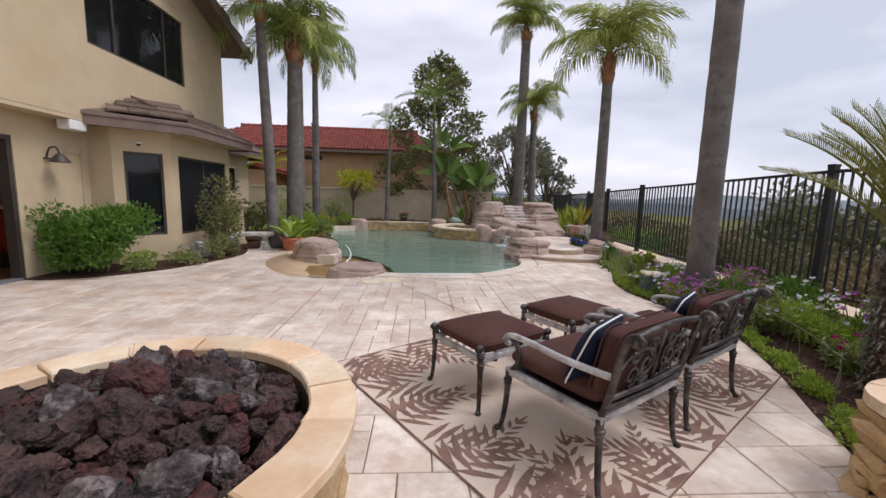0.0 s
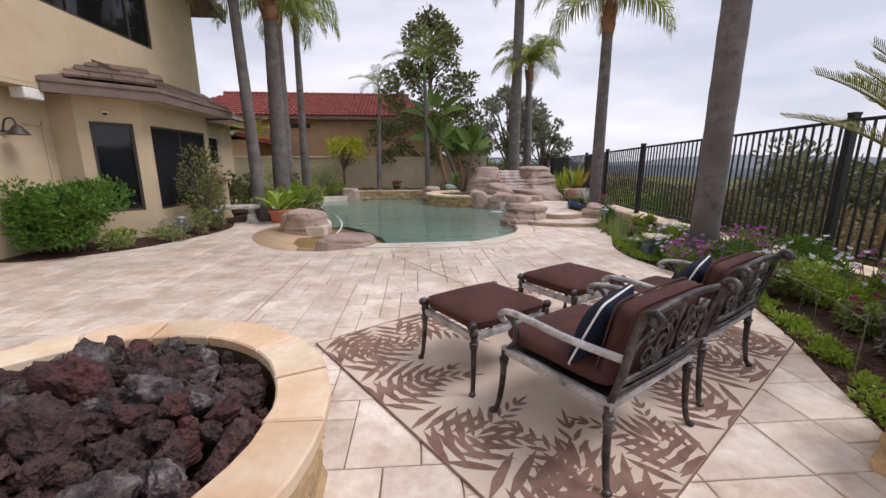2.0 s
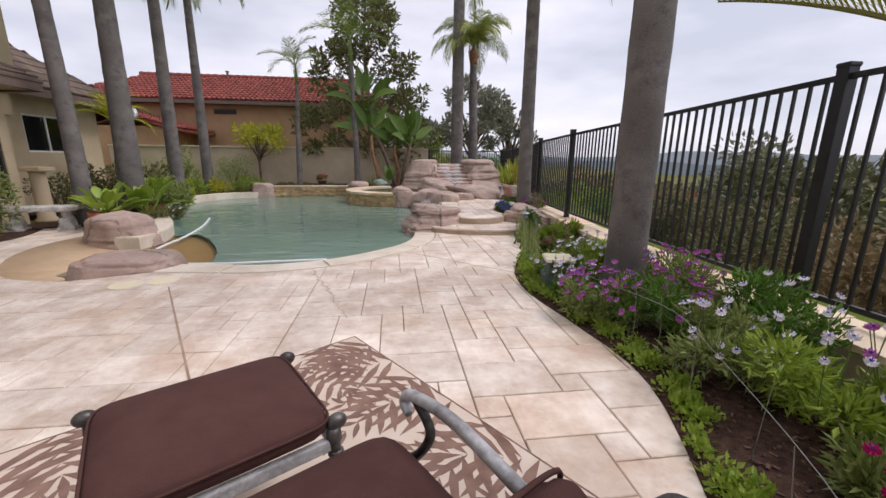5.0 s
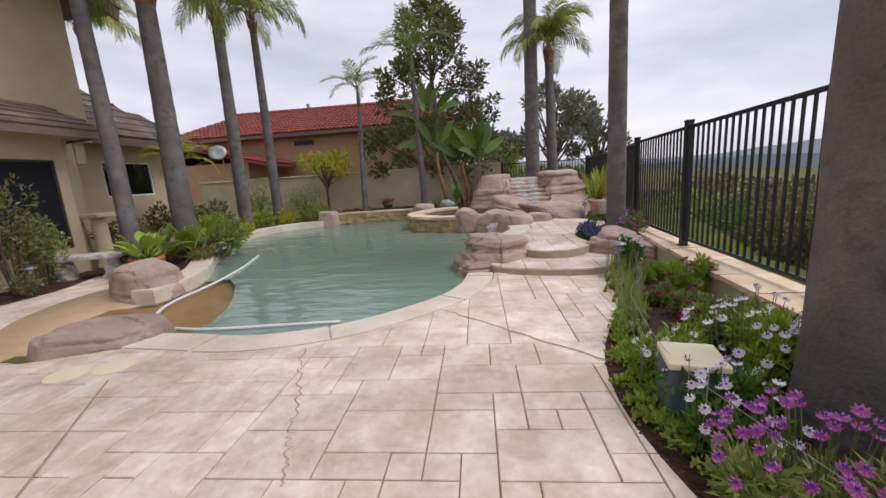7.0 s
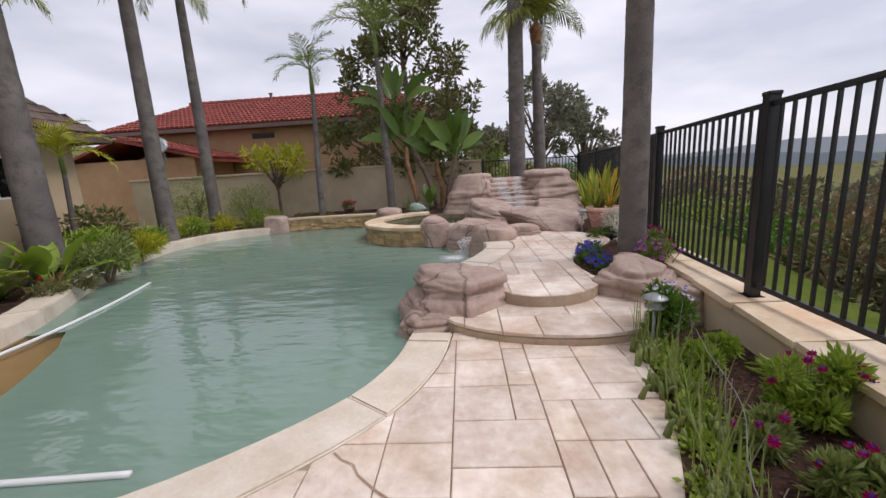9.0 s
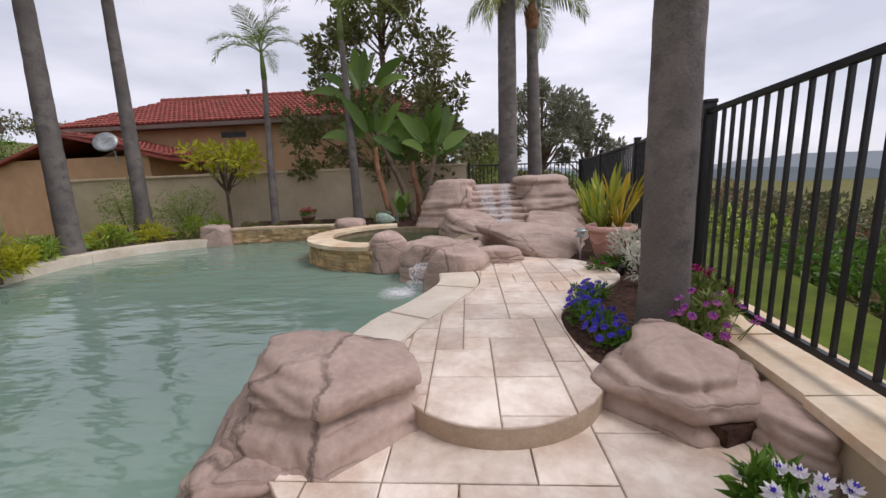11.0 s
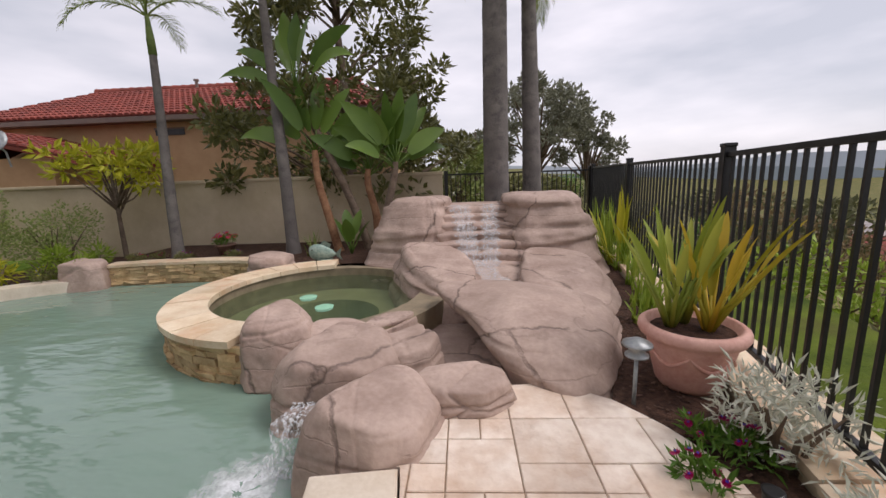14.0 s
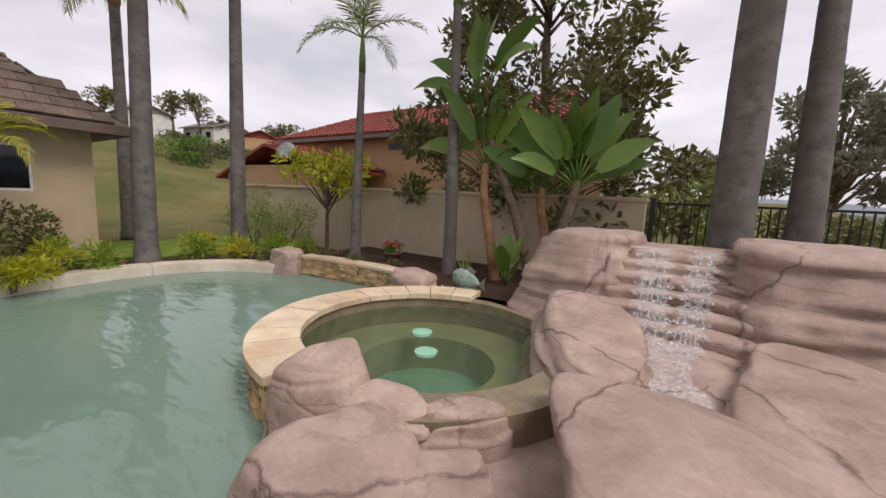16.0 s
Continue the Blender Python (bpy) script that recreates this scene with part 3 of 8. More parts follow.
FENCE_TOP = [1.85, 1.85, 1.75, 1.71, 1.7, 1.7, 1.7]


def strip(bm, a, b, z0, z1):
    """A band between two lines with thickness."""
    n = len(a)
    va = [[bm.verts.new((*p[:2], z)) for p in a] for z in (z0, z1)]
    vb = [[bm.verts.new((*p[:2], z)) for p in b] for z in (z0, z1)]
    for i in range(n - 1):
        bm.faces.new((va[1][i], va[1][i + 1], vb[1][i + 1], vb[1][i]))
        bm.faces.new((va[0][i], vb[0][i], vb[0][i + 1], va[0][i + 1]))
        bm.faces.new((va[0][i], va[0][i + 1], va[1][i + 1], va[1][i]))
        bm.faces.new((vb[0][i], vb[1][i], vb[1][i + 1], vb[0][i + 1]))
    for k in (0, n - 1):
        bm.faces.new((va[0][k], va[1][k], vb[1][k], vb[0][k]))
    bmesh.ops.recalc_face_normals(bm, faces=bm.faces)


# ---- ground sheet: level plot, valley beyond the fence, hill behind ----
def ground_z(x, y):
    z = -0.1
    fx = x - 5.1 - max(0, y - 9) * 0.16
    if fx > 0:
        z -= 0.25 * min(fx, 3.0) + 0.33 * max(0, min(fx - 3.0, 45)) + 0.06 * max(0, min(fx - 48, 200))
        z += 0.5 * noise.noise(Vector((x * 0.12, y * 0.12, 0))) * min(1, fx / 6)
    if y > 19 and x < 12:
        k = min(1, (y - 19) / 6)
        z += k * (-0.4)
    if x < -16 and y > 10:
        z += min(11, 0.2 * (-16 - x)) * min(1, (y - 10) / 12) + 0.5 * noise.noise(Vector((x * 0.1, y * 0.1, 7)))
    r = math.hypot(x, y)
    if r > 250:
        z += (r - 250) * 0.035 * (0.6 + 0.5 * noise.noise(Vector((x * 0.004, y * 0.004, 3))))
    return z


bm = bmesh.new()
def axis(lo, hi, near0, near1, fine):
    vals = list(np.arange(near0, near1 + 0.001, fine))
    d, v = fine, near1
    while v < hi:
        d *= 1.25
        v += d
        vals.append(v)
    d, v = fine, near0
    while v > lo:
        d *= 1.25
        v -= d
        vals.insert(0, v)
    return vals
gx, gy = axis(-900, 1200, -5.5, 7.0, 0.25), axis(-700, 1500, 5.5, 19.5, 0.25)
gv = [[bm.verts.new((x, y, ground_z(x, y))) for y in gy] for x in gx]
big = POOL
for i in range(len(gx) - 1):
    for j in range(len(gy) - 1):
        cx, cy = (gx[i] + gx[i + 1]) / 2, (gy[j] + gy[j + 1]) / 2
        if -6 < cx < 7 and 5 < cy < 20 and (inside(cx, cy, big) or any(inside(cx + a, cy + b, big) for a in (-.18, .18) for b in (-.18, .18)) or math.hypot(cx - 2.05, cy - 14.35) < 1.6):
            continue
        bm.faces.new((gv[i][j], gv[i + 1][j], gv[i + 1][j + 1], gv[i][j + 1]))
ground = part("ground", bm, M_SLOPE, smooth=True)
tagged(ground, "dry grassy hillside falling away into a valley", "ground", kind="structure")

bm = bmesh.new()
prism(bm, PATIO, -0.2, -0.012)
patio = tagged(part("patio", bm, M_GROUT), "cream stamped concrete patio in a stone slab pattern", "patio", kind="structure")
bm = bmesh.new()
prism(bm, STEP1 + [(4.62, 9.4), (4.1, 9.6), (2.6, 9.6)], -0.15, 0.062)
prism(bm, offset_line(STEP1, 0.0) + [(4.5, 9.3), (2.5, 9.4)], 0.05, 0.0625)
step_1 = tagged(part("step_lower", bm, M_STEPF), "low curved concrete step up to the upper deck", "step", kind="structure")
bm = bmesh.new()
prism(bm, UPPER, -0.12, UP - 0.012)
deck = tagged(part("upper_deck", bm, M_STEPF), "raised stamped concrete deck beside the pool", "deck", kind="structure")

# beds
bm = bmesh.new()
bed = BED_EDGE + [(4.1, 8.3), (4.75, 8.4)] + [(4.6, 7.6), (4.5, 6.5), (4.4, 4.5), (4.35, -6.0), (1.62, -6.0), (1.77, 0.0)]
bed_ccw = bed if area(bed) > 0 else bed[::-1]
prism(bm, bed_ccw, -0.2, 0.0)
bed_soil = tagged(part("flower_bed", bm, M_MULCH), "dark bark mulch in a curved flower bed", "flower bed", kind="structure")
bm = bmesh.new()
bed = BED2 + [(4.8, 12.6), (5.1, 14.0), (5.7, 16.0), (6.35, 18.4), (6.3, 17.6), (5.4, 12.6), (4.95, 10.2), (4.78, 8.95), (4.4, 8.8)]
bed = bed if area(bed) > 0 else bed[::-1]
prism(bm, bed, -0.15, UP - 0.03)
tagged(part("upper_bed", bm, M_MULCH), "dark bark mulch beside the upper deck", "flower bed", kind="structure")
bm = bmesh.new()
bed = HBED + [(-5.64, 7.02), (-5.28, 7.02), (-4.67, 7.62), (-4.67, 9.6), (-4.4, 11.0), (-5.9, 11.0), (-5.95, 14.0), (-5.95, 18.2), (2.9, 18.2), (2.9, 15.9), (1.2, 15.75), (0.2, 16.2)] + [(-2.1, 16.2)] + FAR_OUT[::-1] + [(-2.6, 9.0), (-3.0, 9.62)]
bed = bed if area(bed) > 0 else bed[::-1]
prism(bm, bed, -0.2, 0.02)
tagged(part("back_bed", bm, M_MULCH), "planted bed of dark soil behind the pool", "flower bed", kind="structure")
bm = bmesh.new()
pl = [(-2.15, 16.1), (-0.6, 16.32), (0.4, 16.2), (1.0, 15.6), (2.0, 15.72), (3.0, 15.5), (3.3, 18.15), (-2.6, 18.15), (-2.6, 16.3)]
prism(bm, pl, -0.1, 0.24)
tagged(part("raised_bed", bm, M_MULCH), "raised soil bed behind the low stone wall", "flower bed", kind="structure")
bm = bmesh.new()
prism(bm, [(-7.9, 12.5), (-5.0, 14.4), (-4.9, 17.9), (-7.9, 17.9)], -0.1, 0.05)
tagged(part("lawn", bm, M_LAWN), "small green lawn beside the garden wall", "lawn", kind="structure")
bm = bmesh.new()
strip(bm, [(4.97, -6), (4.98, 9), (5.3, 10.2), (6.0, 13), (7.0, 18.7)], [(6.2, -6), (6.3, 9), (6.7, 10.2), (7.6, 13), (8.7, 18.7)], -0.5, -0.09)
tagged(part("slope_grass", bm, M_VERGE), "rough green grass outside the fence", "grass", kind="structure")

# pool shell and water
bm = bmesh.new()
prism(bm, POOL, -1.7, -1.6)
tagged(part("pool_floor", bm, M_BASIN), "green plaster pool floor", "pool", kind="structure")
bm = bmesh.new()
ring = POOL if area(POOL) > 0 else POOL[::-1]
outer = []
for i, p in enumerate(ring):
    a, b = Vector(ring[i - 1]), Vector(ring[(i + 1) % len(ring)])
    t = (b - a).normalized()
    outer.append((p[0] + t.y * 0.12, p[1] - t.x * 0.12))
strip(bm, ring + ring[:1], outer + outer[:1], -1.7, -0.1)
tagged(part("pool_wall", bm, M_POOLTILE), "tan waterline band round the pool", "pool", kind="structure")
def water_sheet_flat(name, outline, material, label):
    bm = bmesh.new()
    f = bm.faces.new([bm.verts.new((x, y, WATER)) for x, y in outline])
    f.normal_update()
    if f.normal.z < 0:
        f.normal_flip()
    bmesh.ops.triangulate(bm, faces=[f])
    tagged(part(name, bm, material), label, "water", kind="structure")


cut = POOL.index(FAR_IN[8])
water_sheet_flat("pool_water", POOL[:cut + 1] + BEACH_RIM, M_WATER, "cloudy green pool water with small ripples")
water_sheet_flat("shallow_water", BEACH_RIM[::-1] + POOL[cut:], M_SHALLOW, "clear shallow water over the beach entry")
# beach entry: dry sand-coloured apron sloping under the water
bm = bmesh.new()
rim = BEACH + [(-2.2, 9.05), (-1.85, 9.2), (-1.5, 9.1), (-1.15, 8.65), (-0.85, 8.15), (-0.6, 7.65), (-0.47, 7.2), (-0.5, 6.85), (-0.72, 6.7), (-1.1, 6.35)]
vs = []
for x, y in rim:
    k = max(0.0, min(1.0, (x + 2.75) / 1.3))
    vs.append(bm.verts.new((x, y, -0.006 - 0.15 * k)))
c = bm.verts.new((-1.9, 7.5, -0.11))
low = [bm.verts.new(v.co - Vector((0, 0, 0.12))) for v in vs]
for i in range(len(vs)):
    bm.faces.new((vs[i - 1], vs[i], c))
    bm.faces.new((vs[i], vs[i - 1], low[i - 1], low[i]))
bm.faces.new(low)
bmesh.ops.recalc_face_normals(bm, faces=bm.faces)
tagged(part("beach_entry", bm, M_SAND, smooth=True), "sand-coloured beach entry sloping into the pool", "pool", kind="structure")


# coping pieces
def coping(name, a, b, z0, z1, every, label):
    root = thing(name, (0, 0, 0), label, "coping", kind="structure")
    n = len(a)
    for i in range(0, n - 1, every):
        j = min(i + every, n - 1)
        bm = bmesh.new()
        la, lb = list(a[i:j + 1]), list(b[i:j + 1])
        for ln in (la, lb):
            d0 = (Vector(ln[1]) - Vector(ln[0])).normalized() * 0.003
            d1 = (Vector(ln[-2]) - Vector(ln[-1])).normalized() * 0.003
            ln[0], ln[-1] = tuple(Vector(ln[0]) + d0), tuple(Vector(ln[-1]) + d1)
        strip(bm, la, lb, z0, z1)
        top = [e for e in bm.edges if all(v.co.z > z1 - 1e-4 for v in e.verts) and len(e.link_faces) == 2 and any(abs(f.normal.z) < 0.5 for f in e.link_faces)]
        bmesh.ops.bevel(bm, geom=top, offset=0.012, segments=2, affect="EDGES")
        part("coping_piece", bm, M_COPING, root, smooth=False)


coping("pool_coping", COPE_IN, [tuple(Vector(p) + (Vector(q) - Vector(p)) * 0.965) for p, q in zip(COPE_IN, COPE_OUT)], -0.06, 0.004, 7, "cream concrete coping along the near pool edge")
coping("deck_coping", COPE2_IN, [tuple(Vector(p) + (Vector(q) - Vector(p)) * 0.965) for p, q in zip(COPE2_IN, COPE2_OUT)], -0.14, UP + 0.004, 7, "cream concrete coping along the raised deck")
coping("far_coping", FAR_IN, FAR_OUT, -0.1, 0.1, 10, "raised cream coping round the far side of the pool")


# ---- house ----
def wall_box(name, x0, x1, y0, y1, z0, z1, mat, label, cat="wall"):
    bm = bmesh.new()
    box(bm, ((x0 + x1) / 2, (y0 + y1) / 2, (z0 + z1) / 2), (x1 - x0, y1 - y0, z1 - z0))
    return tagged(part(name, bm, mat), label, cat, kind="structure")


HX, UX = -5.65, -5.3
wall_box("wall_door_side", HX - 0.2, HX, 5.78, 7.2, -0.1, 2.42, M_STUCCO, "tan stucco house wall beside the sliding door")
wall_box("wall_door_head", HX - 0.2, HX, 1.6, 5.78, 2.02, 2.42, M_STUCCO, "tan stucco wall above the sliding door")
wall_box("wall_house_south", HX - 0.2, HX, -6.0, 1.6, -0.1, 2.42, M_STUCCO, "tan stucco house wall")
wall_box("wall_bay_return", -5.85, -5.27, 7.0, 7.2, -0.1, 2.45, M_STUCCO, "rounded tan stucco corner of the window bay")
# upper storey with its window opening
UW = (6.75, 9.3, 3.6, 4.95)
def pierced(name, x0, x1, y0, y1, z0, z1, op, mat, label):
    bm = bmesh.new()
    a, b, c, d = op
    for (ya, yb, za, zb) in ((y0, a, z0, z1), (b, y1, z0, z1), (a, b, z0, c), (a, b, d, z1)):
        if yb - ya > 0.01 and zb - za > 0.01:
            box(bm, ((x0 + x1) / 2, (ya + yb) / 2, (za + zb) / 2), (x1 - x0, yb - ya, zb - za))
    return tagged(part(name, bm, mat), label, "wall", kind="structure")


pierced("wall_upper", UX - 0.2, UX, -6.0, 10.97, 2.42, 5.15, UW, M_STUCCO, "tan stucco upper storey wall of the house")
bm = bmesh.new()
pts = [(-6.0, 5.152), (10.97, 5.152), (10.97, 5.25), (2.0, 8.0), (-6.0, 8.0)]
va = [bm.verts.new((UX - 0.2, y, z)) for y, z in pts]
vb = [bm.verts.new((UX, y, z)) for y, z in pts]
bm.faces.new(va)
bm.faces.new(vb[::-1])
for i in range(5):
    bm.faces.new((va[i - 1], va[i], vb[i], vb[i - 1]))
bmesh.ops.recalc_face_normals(bm, faces=bm.faces)
tagged(part("wall_gable", bm, M_STUCCO), "tan stucco gable of the house", "wall", kind="structure")
wall_box("wall_upper_north", -12, UX - 0.202, 10.77, 10.97, 2.0, 5.2, M_STUCCO, "tan stucco north wall of the upper storey")
wall_box("soffit", HX - 0.2, UX - 0.004, -6.0, 6.95, 2.36, 2.418, M_STUCCO, "tan stucco soffit under the upper storey", "soffit")
# bay walls with openings for its two windows
def bay_wall(p, q, op, name):
    """Wall from p to q, 2.45 high, with an opening op=(a, b, c, d) along and up."""
    p, q = Vector(p), Vector(q)
    ln, ang = (q - p).length, math.degrees(math.atan2(q.y - p.y, q.x - p.x))
    bm = bmesh.new()
    a, b, c, d = op
    m = pose(p.x, p.y, 0, 0, 0, ang)
    for xa, xb, za, zb in ((0, a, -0.1, 2.45), (b, ln, -0.1, 2.45), (a, b, -0.1, c), (a, b, d, 2.45)):
        box(bm, ((xa + xb) / 2, 0.08, (za + zb) / 2), (xb - xa, 0.16, zb - za), m=m)
    tagged(part(name, bm, M_STUCCO), "tan stucco wall of the window bay", "wall", kind="structure")
    return m


def window(name, m, op, label, frame_mat, bars=(), screen=False, depth=0.05, fw=0.04):
    """A framed window in the opening op of the wall plane m (along, in, up)."""
    a, b, c, d = op
    root = thing(name, (0, 0, 0), label, "window", kind="structure")
    bm = bmesh.new()
    for x, w, z, h in (((a + fw / 2), fw, (c + d) / 2, d - c), ((b - fw / 2), fw, (c + d) / 2, d - c), ((a + b) / 2, b - a - 2 * fw, c + fw / 2, fw), ((a + b) / 2, b - a - 2 * fw, d - fw / 2, fw)):
        box(bm, (x, 0.045, z), (w, depth, h), m=m)
    for x in bars:
        box(bm, (x, 0.047, (c + d) / 2), (fw, depth - 0.006, d - c - 2 * fw), m=m)
    part("window_frame", bm, frame_mat, root)
    edges = [a] + list(bars) + [b]
    for xa, xb in zip(edges, edges[1:]):
        bm = bmesh.new()
        box(bm, ((xa + xb) / 2, 0.055, (c + d) / 2), (xb - xa - fw, 0.006, d - c - 2 * fw), m=m)
        ob = part("pane", bm, M_GLASS, root)
        ob.visible_shadow = False
        if screen:
            bm = bmesh.new()
            box(bm, ((xa + xb) / 2, 0.036, (c + d) / 2), (xb - xa - fw - 0.01, 0.004, d - c - 2 * fw - 0.01), m=m)
            part("insect_screen", bm, M_SCREEN, root, "dark mesh screen")
    return root


B0, B1, B2, B3 = (-5.27, 7.0), (-4.66, 7.61), (-4.66, 9.79), (-5.5, 10.75)
opA = (0.16, 0.73, 0.5, 1.98)
mA = bay_wall(B0, B1, opA, "wall_bay_angle")
window("window_1", mA, opA, "tall fixed bay window with dark bronze frame", M_DARKF)
opB = (0.2, 2.0, 0.48, 1.98)
mB = bay_wall(B1, B2, opB, "wall_bay_front")
window("window_2", mB, opB, "wide bay window with dark insect screen", M_DARKF, (1.1,), True)
bay_wall(B2, B3, (0.4, 0.42, 1.0, 1.02), "wall_bay_north")
window("window_3", pose(UX, UW[0], 0, 0, 0, 90), (0, UW[1] - UW[0], UW[2], UW[3]), "wide upstairs window in three lights with dark frame", M_DARKF, (0.6, 1.95))
# rooms behind the glass, their dimness put into a near-black colour
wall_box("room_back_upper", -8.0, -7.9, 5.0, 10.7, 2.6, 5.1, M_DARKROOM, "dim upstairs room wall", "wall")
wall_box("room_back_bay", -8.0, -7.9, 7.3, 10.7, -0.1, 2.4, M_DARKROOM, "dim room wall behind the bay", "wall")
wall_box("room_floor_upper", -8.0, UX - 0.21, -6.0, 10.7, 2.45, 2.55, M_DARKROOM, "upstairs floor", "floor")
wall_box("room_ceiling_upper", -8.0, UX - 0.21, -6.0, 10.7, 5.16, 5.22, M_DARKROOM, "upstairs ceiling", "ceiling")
# red room behind the sliding door
wall_box("room_back", -10.1, -10.0, 0.8, 7.2, -0.1, 2.42, M_INT, "red-orange painted living room wall", "wall")
wall_box("room_side_north", -10.0, HX - 0.2, 7.2, 7.3, -0.1, 2.42, M_INT, "red-orange painted room wall", "wall")
wall_box("room_side_south", -10.0, HX - 0.2, 0.7, 0.8, -0.1, 2.42, M_INT, "red-orange painted room wall", "wall")
wall_box("room_floor", -10.0, HX - 0.2, 0.8, 7.2, -0.1, -0.01, M_INTF, "tan tiled living room floor", "floor")
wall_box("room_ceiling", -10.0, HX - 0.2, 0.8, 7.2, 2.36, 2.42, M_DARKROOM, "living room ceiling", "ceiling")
lamp = thing("wall_lamp", (-9.95, 6.0, 1.55), "small lit wall lamp in the red room", "lamp")
bm = bmesh.new()
lathe(bm, [(0.03, -0.05), (0.05, 0.0), (0.03, 0.06)], 12)
part("bulb", bm, M_WARM, lamp)
bm = bmesh.new()
box(bm, (-0.05, 0, -0.02), (0.1, 0.06, 0.14), bevel=0.01)
part("bracket", bm, M_DARKF, lamp)
bulb = new("room_bulb", bpy.data.lights.new("room_bulb", "POINT"))
bulb.data.energy, bulb.data.color, bulb.data.shadow_soft_size = 9, (1.0, 0.72, 0.45), 0.1
bulb.location = (-8.4, 4.6, 1.9)
cab = thing("bar_counter", (-7.62, 7.02, -0.01), "dark wooden counter shelf against the red wall", "counter")
bm = bmesh.new()
box(bm, (0, 0, 0.98), (1.5, 0.36, 0.07), bevel=0.01)
part("top", bm, M_CAST, cab)
for x in (-0.7, 0.7):
    bm = bmesh.new()
    box(bm, (x, 0.06, 0.48), (0.06, 0.22, 0.93), bevel=0.008)
    part("support", bm, M_DARKF, cab)
mir = thing("arched_mirror", (-7.62, 7.18, 1.06), "arched wall mirror with a dark frame", "mirror")
arch = [(0.34, 0.0), (0.34, 0.5)] + [(0.34 * math.cos(a), 0.5 + 0.3 * math.sin(a)) for a in np.linspace(0.3, math.pi - 0.3, 8)] + [(-0.34, 0.5), (-0.34, 0.0)]
for nm, k, y0, y1, mt in (("frame", 1.1, -0.02, 0.015, M_DARKF), ("glass", 1.0, -0.03, -0.021, plain("mirror_silver", (0.8, 0.8, 0.8, 1), 0.05, 1.0))):
    bm = bmesh.new()
    a1, b1 = [bm.verts.new((x * k, y0, z * k)) for x, z in arch], [bm.verts.new((x * k, y1, z * k)) for x, z in arch]
    bm.faces.new(a1)
    bm.faces.new(b1[::-1])
    for i in range(len(arch)):
        bm.faces.new((a1[i - 1], a1[i], b1[i], b1[i - 1]))
    bmesh.ops.recalc_face_normals(bm, faces=bm.faces)
    part(nm, bm, mt, mir)
bag = thing("dark_bag", (-7.0, 6.7, -0.01), "low dark bag on the room floor", "bag")
bm = bmesh.new()
box(bm, (0, 0, 0.12), (0.5, 0.3, 0.24), bevel=0.06)
part("body", bm, M_DARKROOM, bag)
bm = bmesh.new()
tube(bm, smooth_line([(-0.15, 0, 0.22), (-0.1, 0, 0.32), (0.1, 0, 0.32), (0.15, 0, 0.22)], 4), 0.012, 8)
part("handle", bm, M_DARKF, bag)

# sliding door: frame, fixed screen panel, open half
door = thing("door_1", (0, 0, 0), "open sliding patio door with dark bronze frame", "door", kind="structure")
bm = bmesh.new()
for y in (1.63, 5.74):
    box(bm, (HX - 0.08, y, 1.0), (0.14, 0.06, 2.04))
box(bm, (HX - 0.08, 3.685, 1.99), (0.14, 4.05, 0.06))
part("door_frame", bm, M_DARKF, door)
bm = bmesh.new()
box(bm, (HX - 0.06, 3.685, 0.012), (0.16, 4.05, 0.03))
part("door_track", bm, M_LAMPM, door, "worn aluminium sill track")
for k, (y0, y1) in enumerate(((3.1, 4.42), (1.66, 3.0))):
    pan = new("door_panel")
    pan.parent = door
    bm = bmesh.new()
    x = HX - 0.05 - 0.05 * k
    for y in (y0 + 0.03, y1 - 0.03):
        box(bm, (x, y, 0.99), (0.035, 0.06, 1.92))
    for z in (0.06, 1.93):
        box(bm, (x, (y0 + y1) / 2, z), (0.034, y1 - y0 - 0.12, 0.07))
    fr = part("panel_frame", bm, M_DARKF, door)
    bm = bmesh.new()
    box(bm, (x, (y0 + y1) / 2, 0.995), (0.008, y1 - y0 - 0.12, 1.8))
    part("panel_screen", bm, M_SCREEN, door, "dark mesh door screen")
    bm = bmesh.new()
    box(bm, (x + 0.03, y1 - 0.05, 1.0), (0.03, 0.03, 0.16), bevel=0.008)
    part("handle", bm, M_BLACK, door)
    bpy.data.objects.remove(pan)


# brown tile roofs: each tile a piece
def roof_slope(root, p, along, up, na, nu, tw, tl, mat, lift=0.02, thick=0.035, clip=None, skip=0):
    """Courses of flat interlocking tiles; p eave corner, along and up unit vectors."""
    p, along, up = Vector(p), Vector(along), Vector(up)
    nrm = along.cross(up).normalized()
    if nrm.z < 0:
        nrm = -nrm
    bm = bmesh.new()
    box(bm, (0, 0, 0), (tw - 0.008, tl, thick), bevel=0)
    me = bpy.data.meshes.new("roof_tile")
    bm.to_mesh(me)
    bm.free()
    me.materials.append(mat)
    for j in range(nu):
        for i in range(na):
            a, u = (i + (0.5 if j % 2 else 0.0)) * tw, j * tl * 0.86
            if clip and not clip(a + tw / 2, u + tl / 2):
                continue
            ob = new("roof_tile", me)
            ob.parent = root
            c = p + along * (a + tw / 2) + up * (u + tl / 2) + nrm * (lift + random.uniform(0, 0.006))
            tilt = Matrix((along, up, nrm)).transposed().to_4x4() @ pose(0, 0, 0, -3 + random.uniform(-0.8, 0.8), 0, random.uniform(-0.6, 0.6))
            ob.matrix_basis = Matrix.Translation(c) @ tilt


